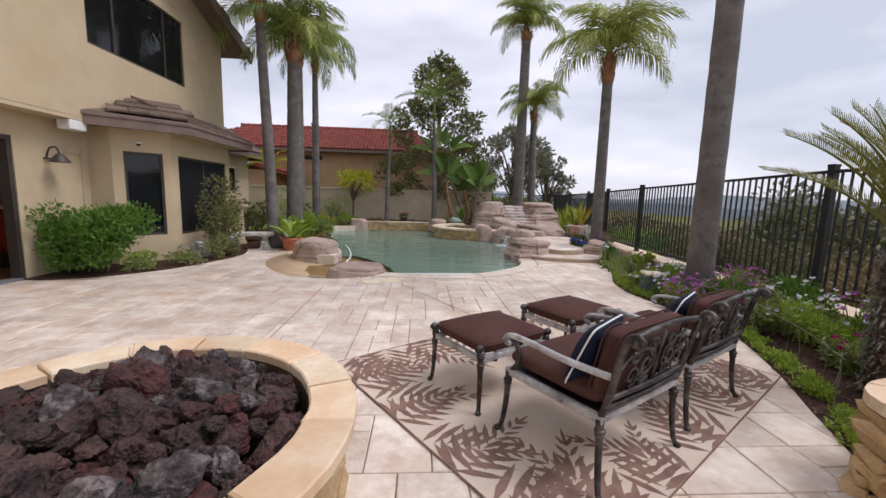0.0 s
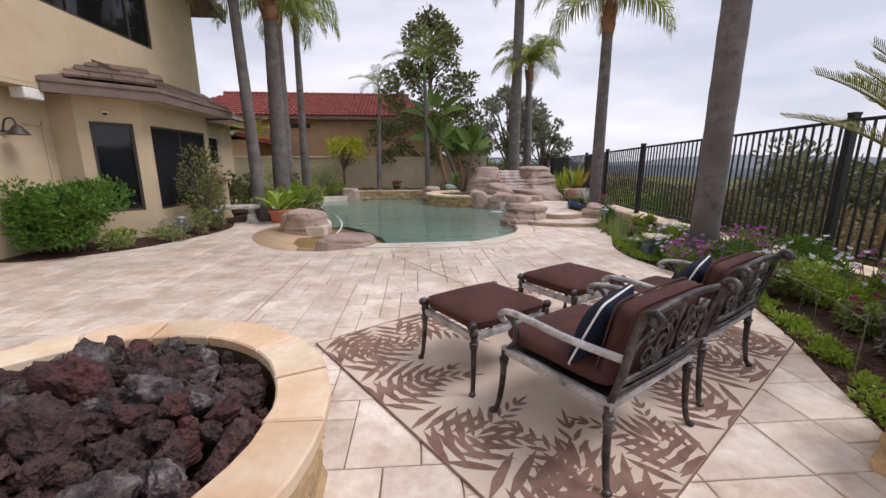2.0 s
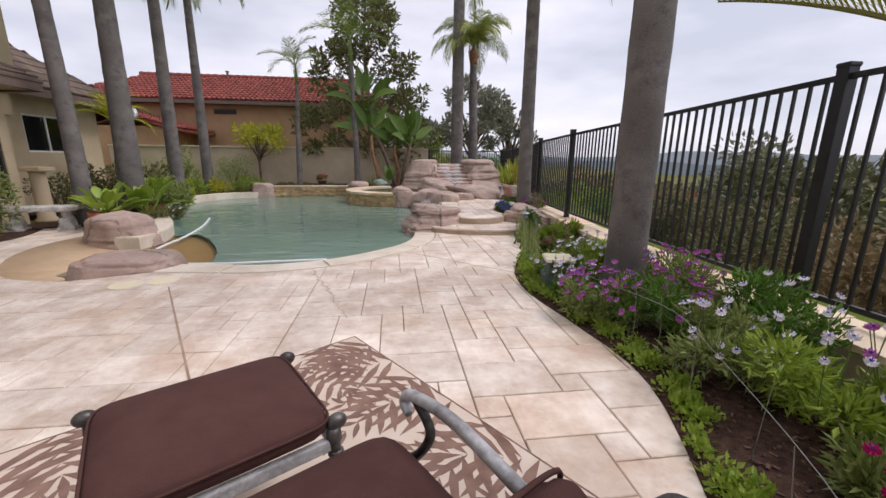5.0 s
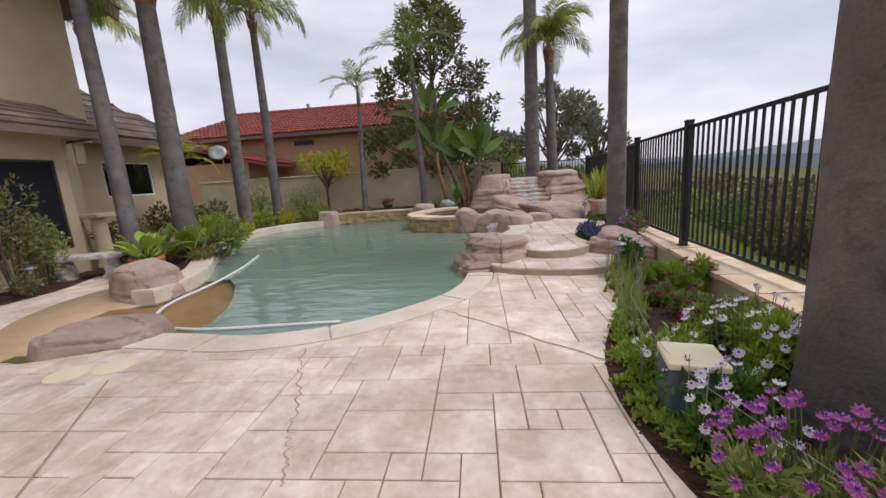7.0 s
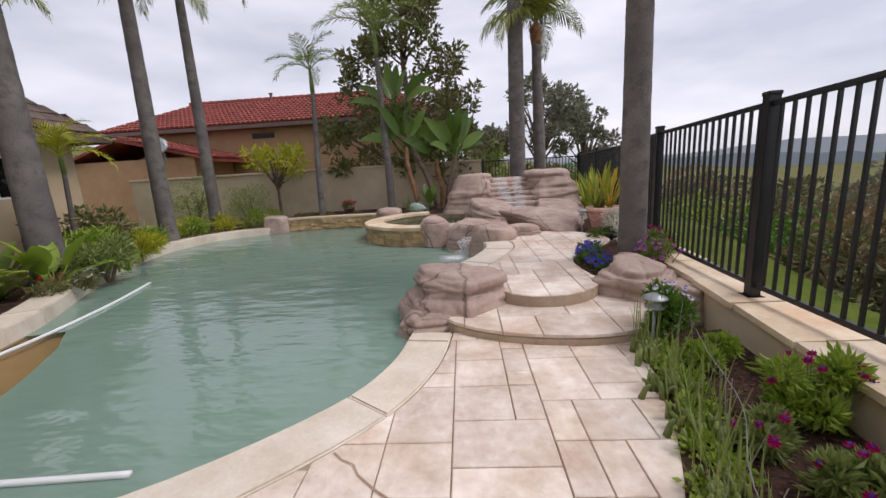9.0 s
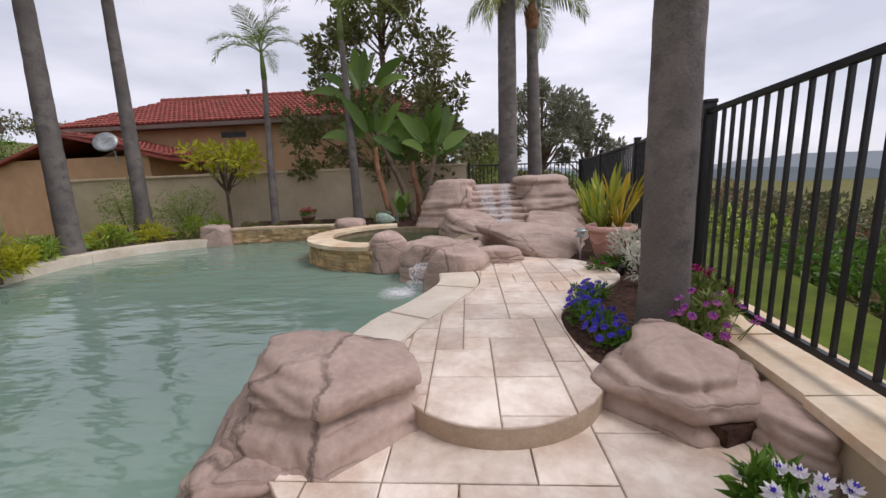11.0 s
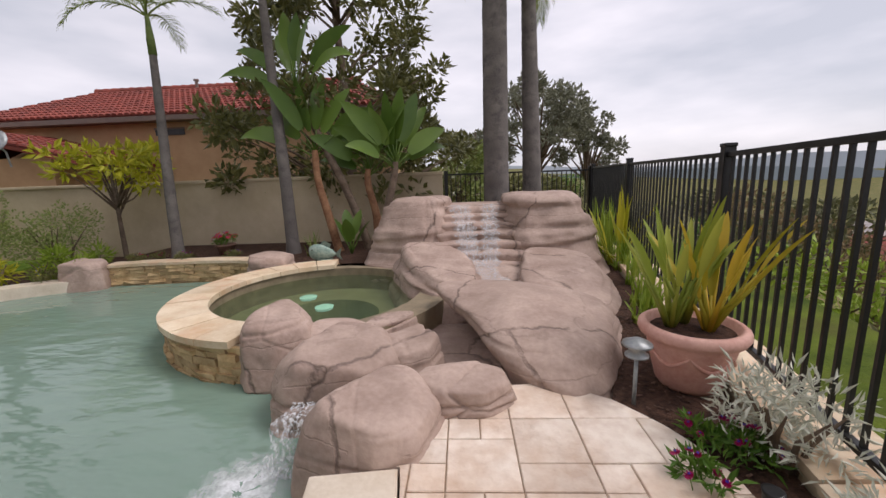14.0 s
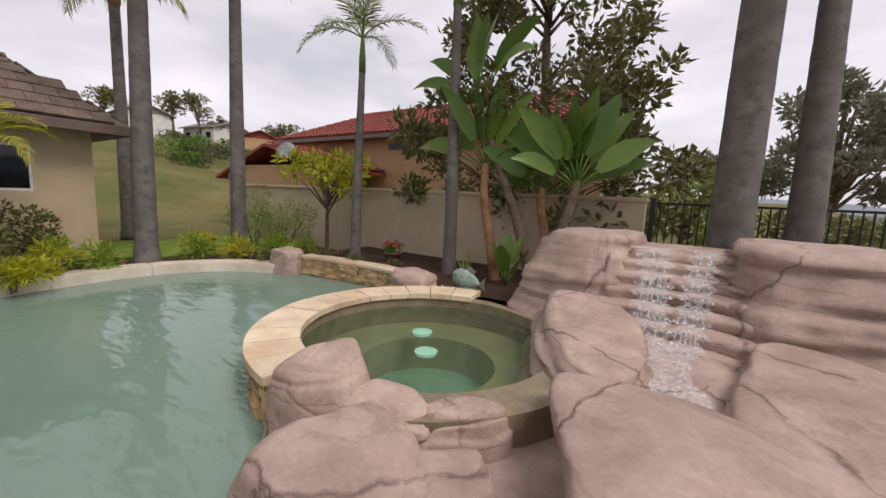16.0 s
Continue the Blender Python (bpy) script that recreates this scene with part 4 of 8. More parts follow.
def slab(bm, corners, thick):
    vs = [bm.verts.new(c) for c in corners]
    f = bm.faces.new(vs)
    n = (Vector(corners[1]) - Vector(corners[0])).cross(Vector(corners[2]) - Vector(corners[0])).normalized()
    if n.z < 0:
        n = -n
    lo = [bm.verts.new(Vector(c) - n * thick) for c in corners]
    bm.faces.new(lo[::-1])
    k = len(vs)
    for i in range(k):
        bm.faces.new((vs[i - 1], vs[i], lo[i], lo[i - 1]))
    bmesh.ops.recalc_face_normals(bm, faces=bm.faces)


bay_roof = thing("bay_roof", (0, 0, 0), "low brown tiled roof over the window bay", "roof", kind="structure")
E0, E1, E2 = (-5.3, 6.55), (-4.22, 7.42), (-4.22, 10.05)
for a, b in ((E0, E1), (E1, E2), (E2, (-5.3, 10.3))):
    a, b = Vector(a), Vector(b)
    bm = bmesh.new()
    d = (b - a).normalized()
    box(bm, (*((a + b) / 2), 2.42), ((b - a).length + 0.02, 0.05, 0.2), rz=math.degrees(math.atan2(d.y, d.x)), bevel=0.012)
    part("fascia", bm, M_FASCIA, bay_roof, "grey-brown painted fascia board")
    bm = bmesh.new()
    box(bm, (*((a + b) / 2), 2.5), ((b - a).length + 0.06, 0.09, 0.07), rz=math.degrees(math.atan2(d.y, d.x)), bevel=0.015)
    part("gutter", bm, M_FASCIA, bay_roof)
bm = bmesh.new()
prism(bm, [(-5.5, 6.7), E1, E2, (-5.5, 10.3)], 2.36, 2.4)
part("eave_soffit", bm, M_STUCCO, bay_roof)
bm = bmesh.new()
slab(bm, [(*E0, 2.55), (*E1, 2.52), (-5.3, 8.2, 2.98)], 0.06)
slab(bm, [(*E1, 2.52), (*E2, 2.52), (-5.3, 10.2, 2.98), (-5.3, 8.2, 2.98)], 0.06)
part("roof_deck", bm, M_FASCIA, bay_roof)
up = Vector((-1.08, 0, 0.46)).normalized()
roof_slope(bay_roof, (-4.25, 7.45, 2.53), (0, 1, 0), up, 9, 4, 0.29, 0.34, M_RTILE)
da = (Vector((*E1, 0)) - Vector((*E0, 0))).normalized()
upa = Vector((-da.y * 0.9, da.x * 0.9, 0.42)).normalized()
roof_slope(bay_roof, (*E0, 2.56), da, upa, 5, 3, 0.28, 0.34, M_RTILE, clip=lambda a, u: a > u * 0.9 and a < 1.55 - u * 0.1)

main_roof = thing("main_roof", (0, 0, 0), "dark brown tiled gable roof of the house", "roof", kind="structure")
bm = bmesh.new()
slab(bm, [(-4.83, 11.75, 5.12), (-4.83, 1.4, 8.35), (-13, 1.4, 8.35), (-13, 11.75, 5.12)], 0.1)
part("roof_deck", bm, M_FASCIA, main_roof)
rk = Vector((0, -10.35, 3.23)).normalized()
bm = bmesh.new()
c0 = Vector((-4.8, 11.75, 5.05))
slab(bm, [tuple(c0 + Vector((0.0, 0, 0.06))), tuple(c0 + rk * 10.8 + Vector((0, 0, 0.06))), tuple(c0 + rk * 10.8 + Vector((-0.05, 0, 0.06))), tuple(c0 + Vector((-0.05, 0, 0.06)))], 0.24)
part("rake_board", bm, M_FASCIA, main_roof, "dark brown rake board")
roof_slope(main_roof, (-4.8, 11.8, 5.13), (-1, 0, 0), rk, 5, 26, 0.33, 0.4, M_RTILE)

# wing with small window
WX = -6.0
pierced("wall_wing", WX - 0.2, WX, 10.98, 13.95, -0.1, 2.6, (11.75, 13.1, 1.3, 2.12), M_STUCCO, "tan stucco wall of the single-storey wing")
wall_box("wall_wing_end", -12, WX - 0.2, 13.75, 13.95, -0.1, 2.6, M_STUCCO, "tan stucco end wall of the wing")
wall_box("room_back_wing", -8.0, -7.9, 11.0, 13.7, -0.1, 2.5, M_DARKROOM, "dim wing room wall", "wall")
window("window_4", pose(WX, 11.75, 0, 0, 0, 90), (0, 1.35, 1.3, 2.12), "small white-framed sliding window half open", M_WHITEF, (0.62,))
wing_roof = thing("wing_roof", (0, 0, 0), "brown flat-tiled hip roof over the wing", "roof", kind="structure")
bm = bmesh.new()
slab(bm, [(-5.5, 10.98, 2.6), (-5.5, 14.45, 2.6), (-8.0, 12.0, 4.45), (-8.0, 10.98, 4.45)], 0.08)
slab(bm, [(-5.5, 14.45, 2.6), (-13, 14.45, 2.6), (-13, 12.0, 4.45), (-8.0, 12.0, 4.45)], 0.08)
part("roof_deck", bm, M_FASCIA, wing_roof)
bm = bmesh.new()
box(bm, (-5.48, 12.7, 2.52), (0.05, 3.5, 0.18), bevel=0.01)
box(bm, (-9.2, 14.46, 2.52), (7.4, 0.05, 0.18), bevel=0.01)
part("fascia", bm, M_FASCIA, wing_roof)
roof_slope(wing_roof, (-5.48, 10.99, 2.62), (0, 1, 0), Vector((-2.5, 0, 1.85)).normalized(), 11, 9, 0.32, 0.38, M_RTILE, clip=lambda a, u: a < 3.5 - u * 0.78)
roof_slope(wing_roof, (-13, 14.47, 2.62), (1, 0, 0), Vector((0, -2.45, 1.85)).normalized(), 23, 9, 0.33, 0.38, M_RTILE, clip=lambda a, u: a < 7.45 - u * 0.82)

# ---- garden wall ----
bm = bmesh.new()
box(bm, (-2.6, 18.32, 0.73), (11.9, 0.2, 1.72))
gw = tagged(part("wall_garden", bm, M_WALLS), "tan stucco garden wall behind the pool", "wall", kind="structure")
bm = bmesh.new()
box(bm, (-2.6, 18.32, 1.62), (11.94, 0.28, 0.07), bevel=0.015)
part("wall_cap", bm, M_WALLS, gw)

# ---- low kerb wall with stone cap under the fence ----
stub = thing("kerb_wall", (0, 0, 0), "low tan stucco wall with flagstone cap under the fence", "wall", kind="structure")
bm = bmesh.new()
so = [(x + 0.4, y) for x, y in STUB]
strip(bm, STUB, so, -0.5, 0.22)
part("kerb", bm, M_WALLS, stub)
lin_pts = []
for (xa, ya), (xb, yb) in zip(STUB, STUB[1:]):
    k = max(1, round(math.hypot(xb - xa, yb - ya) / 0.55))
    for i in range(k):
        a = (xa + (xb - xa) * i / k, ya + (yb - ya) * i / k)
        b = (xa + (xb - xa) * (i + 1) / k, ya + (yb - ya) * (i + 1) / k)
        bm = bmesh.new()
        j = [random.uniform(-0.02, 0.015) for _ in range(4)]
        prism(bm, [(a[0] - 0.02 + j[0], a[1] + 0.008), (a[0] + 0.42 + j[1], a[1] + 0.008 + j[2]), (b[0] + 0.42 + j[1], b[1] - 0.008 + j[2]), (b[0] - 0.02 + j[3], b[1] - 0.008)], 0.221, 0.262 + random.uniform(0, 0.008))
        part("cap_stone", bm, M_FLAG, stub)


# ---- fence ----
fence = thing("iron_fence", (0, 0, 0), "black metal picket fence on the low wall", "fence", kind="structure")
bm = bmesh.new()
box(bm, (0, 0, 0.7), (0.019, 0.019, 1.4))
PICK = bpy.data.meshes.new("picket")
bm.to_mesh(PICK)
bm.free()
PICK.materials.append(M_BLACK)


def fence_run(a, b, ta, tb, base=0.26):
    """Posts, two rails and pickets from a to b, the top running from height ta to tb."""
    a, b = Vector(a), Vector(b)
    ln, d = (b - a).length, (b - a).normalized()
    ang = math.degrees(math.atan2(d.y, d.x))
    pitch = -math.degrees(math.atan2(tb - ta, ln))
    n = max(1, round(ln / 2.8))
    for i in range(n + 1):
        p, top = a + d * (ln * i / n), ta + (tb - ta) * i / n
        bm = bmesh.new()
        box(bm, (p.x, p.y, (base + top) / 2 - 0.01), (0.074, 0.074, top - base - 0.02), rz=ang)
        po = part("post", bm, M_BLACK, fence)
        bm = bmesh.new()
        box(bm, (p.x, p.y, top - 0.012), (0.088, 0.088, 0.03), rz=ang, bevel=0.01)
        part("post_cap", bm, M_BLACK, po)
        bm = bmesh.new()
        box(bm, (p.x, p.y, base + 0.006), (0.12, 0.12, 0.012), rz=ang)
        part("base_plate", bm, M_BLACK, po)
    m = (a + b) / 2
    for z, tip in ((base + 0.1, 0.0), ((ta + tb) / 2 - 0.08, pitch)):
        bm = bmesh.new()
        box(bm, (0, 0, 0), (ln, 0.036, 0.036), bevel=0.004, m=pose(m.x, m.y, z, 0, 0, ang) @ pose(0, 0, 0, 0, tip, 0))
        part("rail", bm, M_BLACK, fence)
    k = int(ln / 0.105)
    for i in range(1, k):
        p, top = a + d * (ln * i / k), ta + (tb - ta) * i / k
        ob = new("picket", PICK)
        ob.parent = fence
        ob.matrix_basis = pose(p.x, p.y, base + 0.09, 0, 0, ang) @ Matrix.Diagonal((1, 1, (top - base - 0.17) / 1.4, 1))


for a, b, ta, tb in zip(FENCE, FENCE[1:], FENCE_TOP, FENCE_TOP[1:]):
    fence_run(a, b, ta, tb)
fence_run((6.62, 18.85), (3.42, 18.55), 1.66, 1.66, base=0.15)


# ---- pool-side rocks, spa and waterfall ----
def boulder(c, s, seed, label, **k):
    bm = bmesh.new()
    rock(bm, (0, 0, 0), s, seed, **k)
    ob = part("boulder", bm, M_ROCK, smooth=True)
    ob.matrix_basis = pose(*c)
    return tagged(ob, label, "boulder", "moulded rocks round the pool")


boulder((-2.2, 8.35, 0.08), (0.6, 0.46, 0.42), 1, "rounded pink-brown moulded boulder beside the beach entry", rz=-25)
boulder((-1.08, 6.55, -0.03), (0.62, 0.36, 0.27), 2, "low flat pink-brown moulded boulder at the beach entry", rz=24)
boulder((2.62, 9.12, 0.2), (0.5, 0.52, 0.32), 3, "large layered moulded boulder beside the steps", rz=20, ledge=0.09, cliff=True)
boulder((2.42, 8.72, 0.0), (0.3, 0.24, 0.15), 31, "flat moulded rock at the foot of the steps", rz=10)
boulder((4.4, 9.18, 0.18), (0.42, 0.36, 0.29), 4, "layered moulded boulder beside the upper step", rz=-20, ledge=0.09, cliff=True)
boulder((4.72, 8.95, 0.08), (0.28, 0.3, 0.2), 41, "small moulded rock beside the kerb wall", rz=35)
boulder((-2.55, 15.95, 0.14), (0.42, 0.36, 0.34), 5, "angular moulded rock at the end of the low wall", rz=10)
boulder((0.75, 15.75, 0.24), (0.42, 0.34, 0.3), 6, "angular moulded rock on the spa edge", rz=-5)
boulder((2.14, 13.0, 0.12), (0.4, 0.37, 0.46), 7, "rounded moulded boulder leaning on the spa wall", rz=15, sub=6, ledge=0.012, crack=0.015)
boulder((3.24, 11.84, 0.1), (0.42, 0.38, 0.44), 8, "smooth moulded boulder at the water's edge", rz=-10, ledge=0.012, crack=0.012, sub=6)
boulder((3.74, 12.12, 0.24), (0.37, 0.24, 0.17), 9, "flat moulded rock in front of the grotto slab", rz=8)
boulder((2.86, 12.52, 0.1), (0.5, 0.5, 0.44), 10, "long lumpy moulded rock beside the spa", rz=25, sub=6, ledge=0.015, crack=0.015)
boulder((3.3, 12.72, 0.1), (0.34, 0.3, 0.36), 12, "small moulded rock beside the grotto", rz=-20, ledge=0.01)
boulder((2.6, 13.08, 0.14), (0.4, 0.24, 0.2), 11, "flat moulded rock capping the spa edge", rz=12)
boulder((3.05, 13.35, 0.16), (0.34, 0.2, 0.17), 15, "flat moulded rock capping the spa front", rz=38)
boulder((1.35, 15.98, 0.1), (0.5, 0.24, 0.18), 14, "low flat moulded rock behind the spa", rz=-14)
fall = thing("waterfall", (0, 0, 0), "stepped moulded-rock waterfall with running water", "waterfall")


def moulded(name, base, top, z0, z1, seed, label="", tilt=(0.0, 0.0), strata=0.03, rows=34, dome=0.03, bulge=0.0, soft=0.12, cuts=4, deep=0.03):
    """A block of moulded rock between a lower and an upper outline: uneven beds, carved seams, worn top edge."""
    rnd = random.Random(seed * 17 + 3)
    lo, hi = smooth_line(base, 12, True), smooth_line(top, 12, True)
    n = len(lo)
    c = Vector((sum(p[0] for p in hi) / n, sum(p[1] for p in hi) / n, 0))
    seams = [(z0 + (z1 - z0) * rnd.uniform(0.3, 0.97), rnd.uniform(0, 9), rnd.uniform(0.02, 0.06)) for _ in range(cuts)]
    joints = [(rnd.uniform(0, n), rnd.uniform(-0.25, 0.25) * n / 12) for _ in range(max(0, cuts - 1))]
    off = Vector((seed * 3.7, seed * 1.9, 0))
    bm = bmesh.new()
    rings = []
    for r in range(rows + 1):
        v = r / rows
        ring = []
        for k in range(n):
            a, b = Vector(lo[k]), Vector(hi[k])
            p = a.lerp(b, v)
            z = z0 + (z1 - z0) * v
            out = (p - Vector(c[:2])).normalized()
            q = Vector((p.x, p.y, z))
            bed = noise.noise(Vector((p.x * 0.9, p.y * 0.9, z * 6.5)) + off)
            step = strata * (1.2 if bed > 0.12 else -0.5 if bed < -0.12 else bed * 5)
            lump = 0.06 * noise.noise(q * 1.7 + off) + 0.015 * noise.fractal(q * 6 + off, 1.0, 2.0, 3)
            cut = 0.0
            for gz, ph, am in seams:
                g = z - gz - am * math.sin(p.x * 2.1 + p.y * 1.7 + ph)
                cut += math.exp(-(g / 0.014) ** 2) * (0.4 + 0.6 * (noise.noise(Vector((p.x * 1.3, p.y * 1.3, ph))) > -0.2))
            for ks, sl in joints:
                g = (k - ks - sl * v * 4 - 0.8 * noise.noise(Vector((v * 5, ks, 0))) + n / 2) % n - n / 2
                cut += 0.8 * math.exp(-(g / 0.45) ** 2)
            o = step + lump + bulge * math.sin(math.pi * min(1, v * 1.1)) - deep * min(1.0, cut)
            e = max(0.0, (v - 1 + soft) / soft)
            o -= soft * 0.5 * (1 - math.sqrt(max(0.0, 1 - e * e)))
            ring.append(bm.verts.new((p.x + out.x * o, p.y + out.y * o, z + (tilt[0] * (p.x - c.x) + tilt[1] * (p.y - c.y)) * v)))
        rings.append(ring)
    for f in (0.94, 0.84, 0.7, 0.52, 0.34, 0.16):
        ring = []
        for k in range(n):
            w = rings[rows][k].co
            x, y = c.x + (w.x - c.x) * f, c.y + (w.y - c.y) * f
            z = z1 + tilt[0] * (x - c.x) + tilt[1] * (y - c.y) + dome * (1 - f * f) + 0.035 * noise.noise(Vector((x * 2.2, y * 2.2, seed))) * (1 - f ** 6) + 0.01 * noise.noise(Vector((x * 9, y * 9, seed)))
            ring.append(bm.verts.new((x, y, z)))
        rings.append(ring)
    for a, b in zip(rings, rings[1:]):
        for k in range(n):
            bm.faces.new((a[k], a[(k + 1) % n], b[(k + 1) % n], b[k]))
    bm.faces.new(rings[-1])
    bm.faces.new(rings[0][::-1])
    return part(name, bm, M_ROCK, fall, label, smooth=True)


moulded("back_block", [(2.05, 15.85), (2.55, 15.45), (3.2, 15.3), (3.6, 15.5), (3.65, 17.0), (2.3, 17.0)], [(2.62, 16.02), (2.9, 15.82), (3.25, 15.8), (3.42, 15.95), (3.5, 16.9), (2.7, 16.9)], 0.0, 1.2, 21, cuts=5)
moulded("back_block", [(4.45, 15.25), (5.0, 14.95), (5.7, 15.05), (5.95, 15.7), (5.9, 17.0), (4.4, 17.0)], [(4.55, 15.85), (4.95, 15.65), (5.35, 15.7), (5.5, 16.1), (5.5, 16.9), (4.5, 16.9)], 0.0, 1.22, 23, cuts=6, strata=0.04)
for k in range(7):
    y, z = 16.2 - 0.19 * k, 1.06 - 0.112 * k
    w = 0.02 * (-1) ** k
    moulded("ledge", [(3.35, y + 0.03), (3.6 + w, y - 0.03), (3.95, y + 0.02 - w), (4.3 - w, y - 0.02), (4.7, y + 0.03), (4.7, 16.95), (3.35, 16.95)], [(3.35, y + 0.03), (3.6 + w, y - 0.05), (3.95, y + 0.0 - w), (4.3 - w, y - 0.04), (4.7, y + 0.02), (4.7, 16.93), (3.35, 16.93)], z - 0.3, z, 250 + k, rows=10, strata=0.015, dome=0.0, cuts=2, soft=0.1, tilt=(0.0, 0.03))
moulded("side_block", [(2.7, 15.45), (2.85, 14.75), (3.25, 13.95), (3.8, 13.9), (4.05, 14.5), (4.0, 15.2), (3.4, 15.7)], [(2.9, 15.42), (3.05, 14.85), (3.4, 14.2), (3.78, 14.1), (3.9, 14.55), (3.8, 15.1), (3.4, 15.5)], -0.1, 0.5, 29, tilt=(-0.08, 0.13), cuts=3)
moulded("side_block", [(4.3, 13.6), (4.8, 13.3), (5.35, 13.55), (5.65, 14.3), (5.75, 15.2), (4.6, 15.4), (4.35, 14.5)], [(4.42, 13.75), (4.8, 13.55), (5.12, 13.7), (5.3, 14.3), (5.35, 15.1), (4.65, 15.25), (4.48, 14.5)], -0.05, 0.42, 30, tilt=(-0.06, 0.12), cuts=3)
moulded("stream_bed", [(3.75, 14.0), (4.5, 13.95), (4.75, 14.7), (4.6, 15.3), (3.7, 15.3)], [(3.8, 14.1), (4.45, 14.05), (4.65, 14.7), (4.5, 15.2), (3.75, 15.2)], -0.1, 0.3, 28, tilt=(0.0, 0.08), cuts=2, rows=14)
# the broad slab overhanging its dark hollow
moulded("slab", [(3.95, 13.8), (4.2, 13.1), (4.16, 12.4), (4.4, 11.98), (4.78, 12.2), (5.12, 12.9), (5.3, 13.7), (4.5, 14.1)], [(3.42, 13.85), (3.62, 13.1), (3.92, 12.5), (4.3, 12.3), (4.62, 12.42), (4.86, 12.95), (4.98, 13.6), (4.3, 13.98)], -0.05, 0.42, 33, "broad smooth rock slab over a dark hollow", tilt=(-0.05, 0.02), strata=0.012, cuts=2, dome=0.1, soft=0.22, deep=0.02)
moulded("hollow_floor", [(3.0, 13.9), (3.1, 12.6), (3.6, 12.2), (4.2, 12.2), (4.3, 13.8)], [(3.1, 13.8), (3.2, 12.7), (3.6, 12.3), (4.1, 12.3), (4.2, 13.7)], -0.3, 0.0, 36, rows=10, cuts=1)
M_STREAM = streak_mat("falling_water", 0.46, (6, 6, 0.5))
M_FOAM = streak_mat("white_foam", 0.5, (1, 1, 1), (2.53, 11.7, WATER), 0.42, 14)


def water_sheet(pts, w, seed, label="", mat=M_STREAM):
    """A thin uneven curtain of water draped down a line of points."""
    rnd = random.Random(seed)
    bm = bmesh.new()
    ln = smooth_line(pts, 5)
    rows = []
    for i, p in enumerate(ln):
        row = []
        for k in range(9):
            u = k / 8 - 0.5
            row.append(bm.verts.new((p[0] + u * w * (1 + 0.25 * math.sin(i * 0.9 + seed)), p[1] + 0.02 * noise.noise(Vector((u * 6, i * 0.4, seed))) - 0.01, p[2] + 0.015 * noise.noise(Vector((u * 8, i * 0.6, seed + 4))))))
        rows.append(row)
    for a, b in zip(rows, rows[1:]):
        for k in range(8):
            bm.faces.new((a[k], a[k + 1], b[k + 1], b[k]))
    part("falling_water", bm, mat, fall, label, smooth=True)


steps = []
for k in range(7):
    y, z = 16.2 - 0.19 * k, 1.06 - 0.112 * k
    steps += [(y + 0.09, z + 0.02), (y - 0.06, z - 0.025)]
water_sheet([(3.72 + 0.012 * i, y, z) for i, (y, z) in enumerate(steps)] + [(3.98, 14.8, 0.37), (4.1, 14.4, 0.35), (4.16, 14.1, 0.34)], 0.3, 1, "thin white streams of falling water")
water_sheet([(4.2 - 0.006 * i, y, z) for i, (y, z) in enumerate(steps)] + [(4.14, 14.85, 0.37)], 0.24, 2)
water_sheet([(2.78, 12.1, 0.2), (2.74, 11.95, 0.16), (2.7, 11.86, 0.02), (2.68, 11.8, -0.08)], 0.2, 3, "white water spilling into the pool")
bm = bmesh.new()
rings = [[bm.verts.new((2.53 + r * 1.1 * math.cos(a) * (1 + 0.2 * math.sin(3 * a)), 11.68 + r * math.sin(a), WATER + 0.006 + 0.02 * (1 - r / 0.5) * noise.noise(Vector((r * 20, a * 4, 1))))) for a in np.linspace(0, 2 * math.pi, 28, endpoint=False)] for r in np.linspace(0.02, 0.44, 9)]
for a, b in zip(rings, rings[1:]):
    for k in range(28):
        bm.faces.new((a[k], a[(k + 1) % 28], b[(k + 1) % 28], b[k]))
part("foam", bm, M_FOAM, fall, "white foam on the pool where the water falls", smooth=True)

# spa
SC, SI, SO = (2.05, 14.35), 1.2, 1.6
M_SPAB = surface("spa_bench_plaster", lin(146, 140, 112), lin(166, 160, 130), 3, 0.8, 0.0)
spa = thing("spa", (*SC, 0), "round raised spa with flagstone rim and stacked-stone wall", "spa")
def ring_mesh(bm, r0, r1, z0, z1, a0=0.0, a1=2 * math.pi, n=48):
    strip(bm, [(r0 * math.cos(a), r0 * math.sin(a)) for a in np.linspace(a0, a1, n)], [(r1 * math.cos(a), r1 * math.sin(a)) for a in np.linspace(a0, a1, n)], z0, z1)
bm = bmesh.new()
ring_mesh(bm, SI, SO - 0.07, -1.6, 0.24)
part("shell", bm, M_POOLTILE, spa)
bm = bmesh.new()
lathe(bm, [(SI + 0.02, -0.5), (SI + 0.02, -0.45)], 40)
part("spa_floor", bm, M_SPAF, spa)
bm = bmesh.new()
ring_mesh(bm, 0.66, SI + 0.01, -0.5, -0.08)
part("spa_bench", bm, M_SPAB, spa)
bm = bmesh.new()
vs = [bm.verts.new((SI * 1.004 * math.cos(a), SI * 1.004 * math.sin(a), 0.13)) for a in np.linspace(0, 2 * math.pi, 48, endpoint=False)]
bm.faces.new(vs)
part("spa_water", bm, M_SPAW, spa, "clear green spa water")
for x, y in ((-0.3, 0.3), (0.05, -0.1)):
    bm = bmesh.new()
    lathe(bm, [(0.1, -0.2), (0.11, -0.17), (0.06, -0.16)], 20, (x, y, 0.25))
    part("spa_light", bm, M_LITE, spa, "round pale underwater light")
k = 13
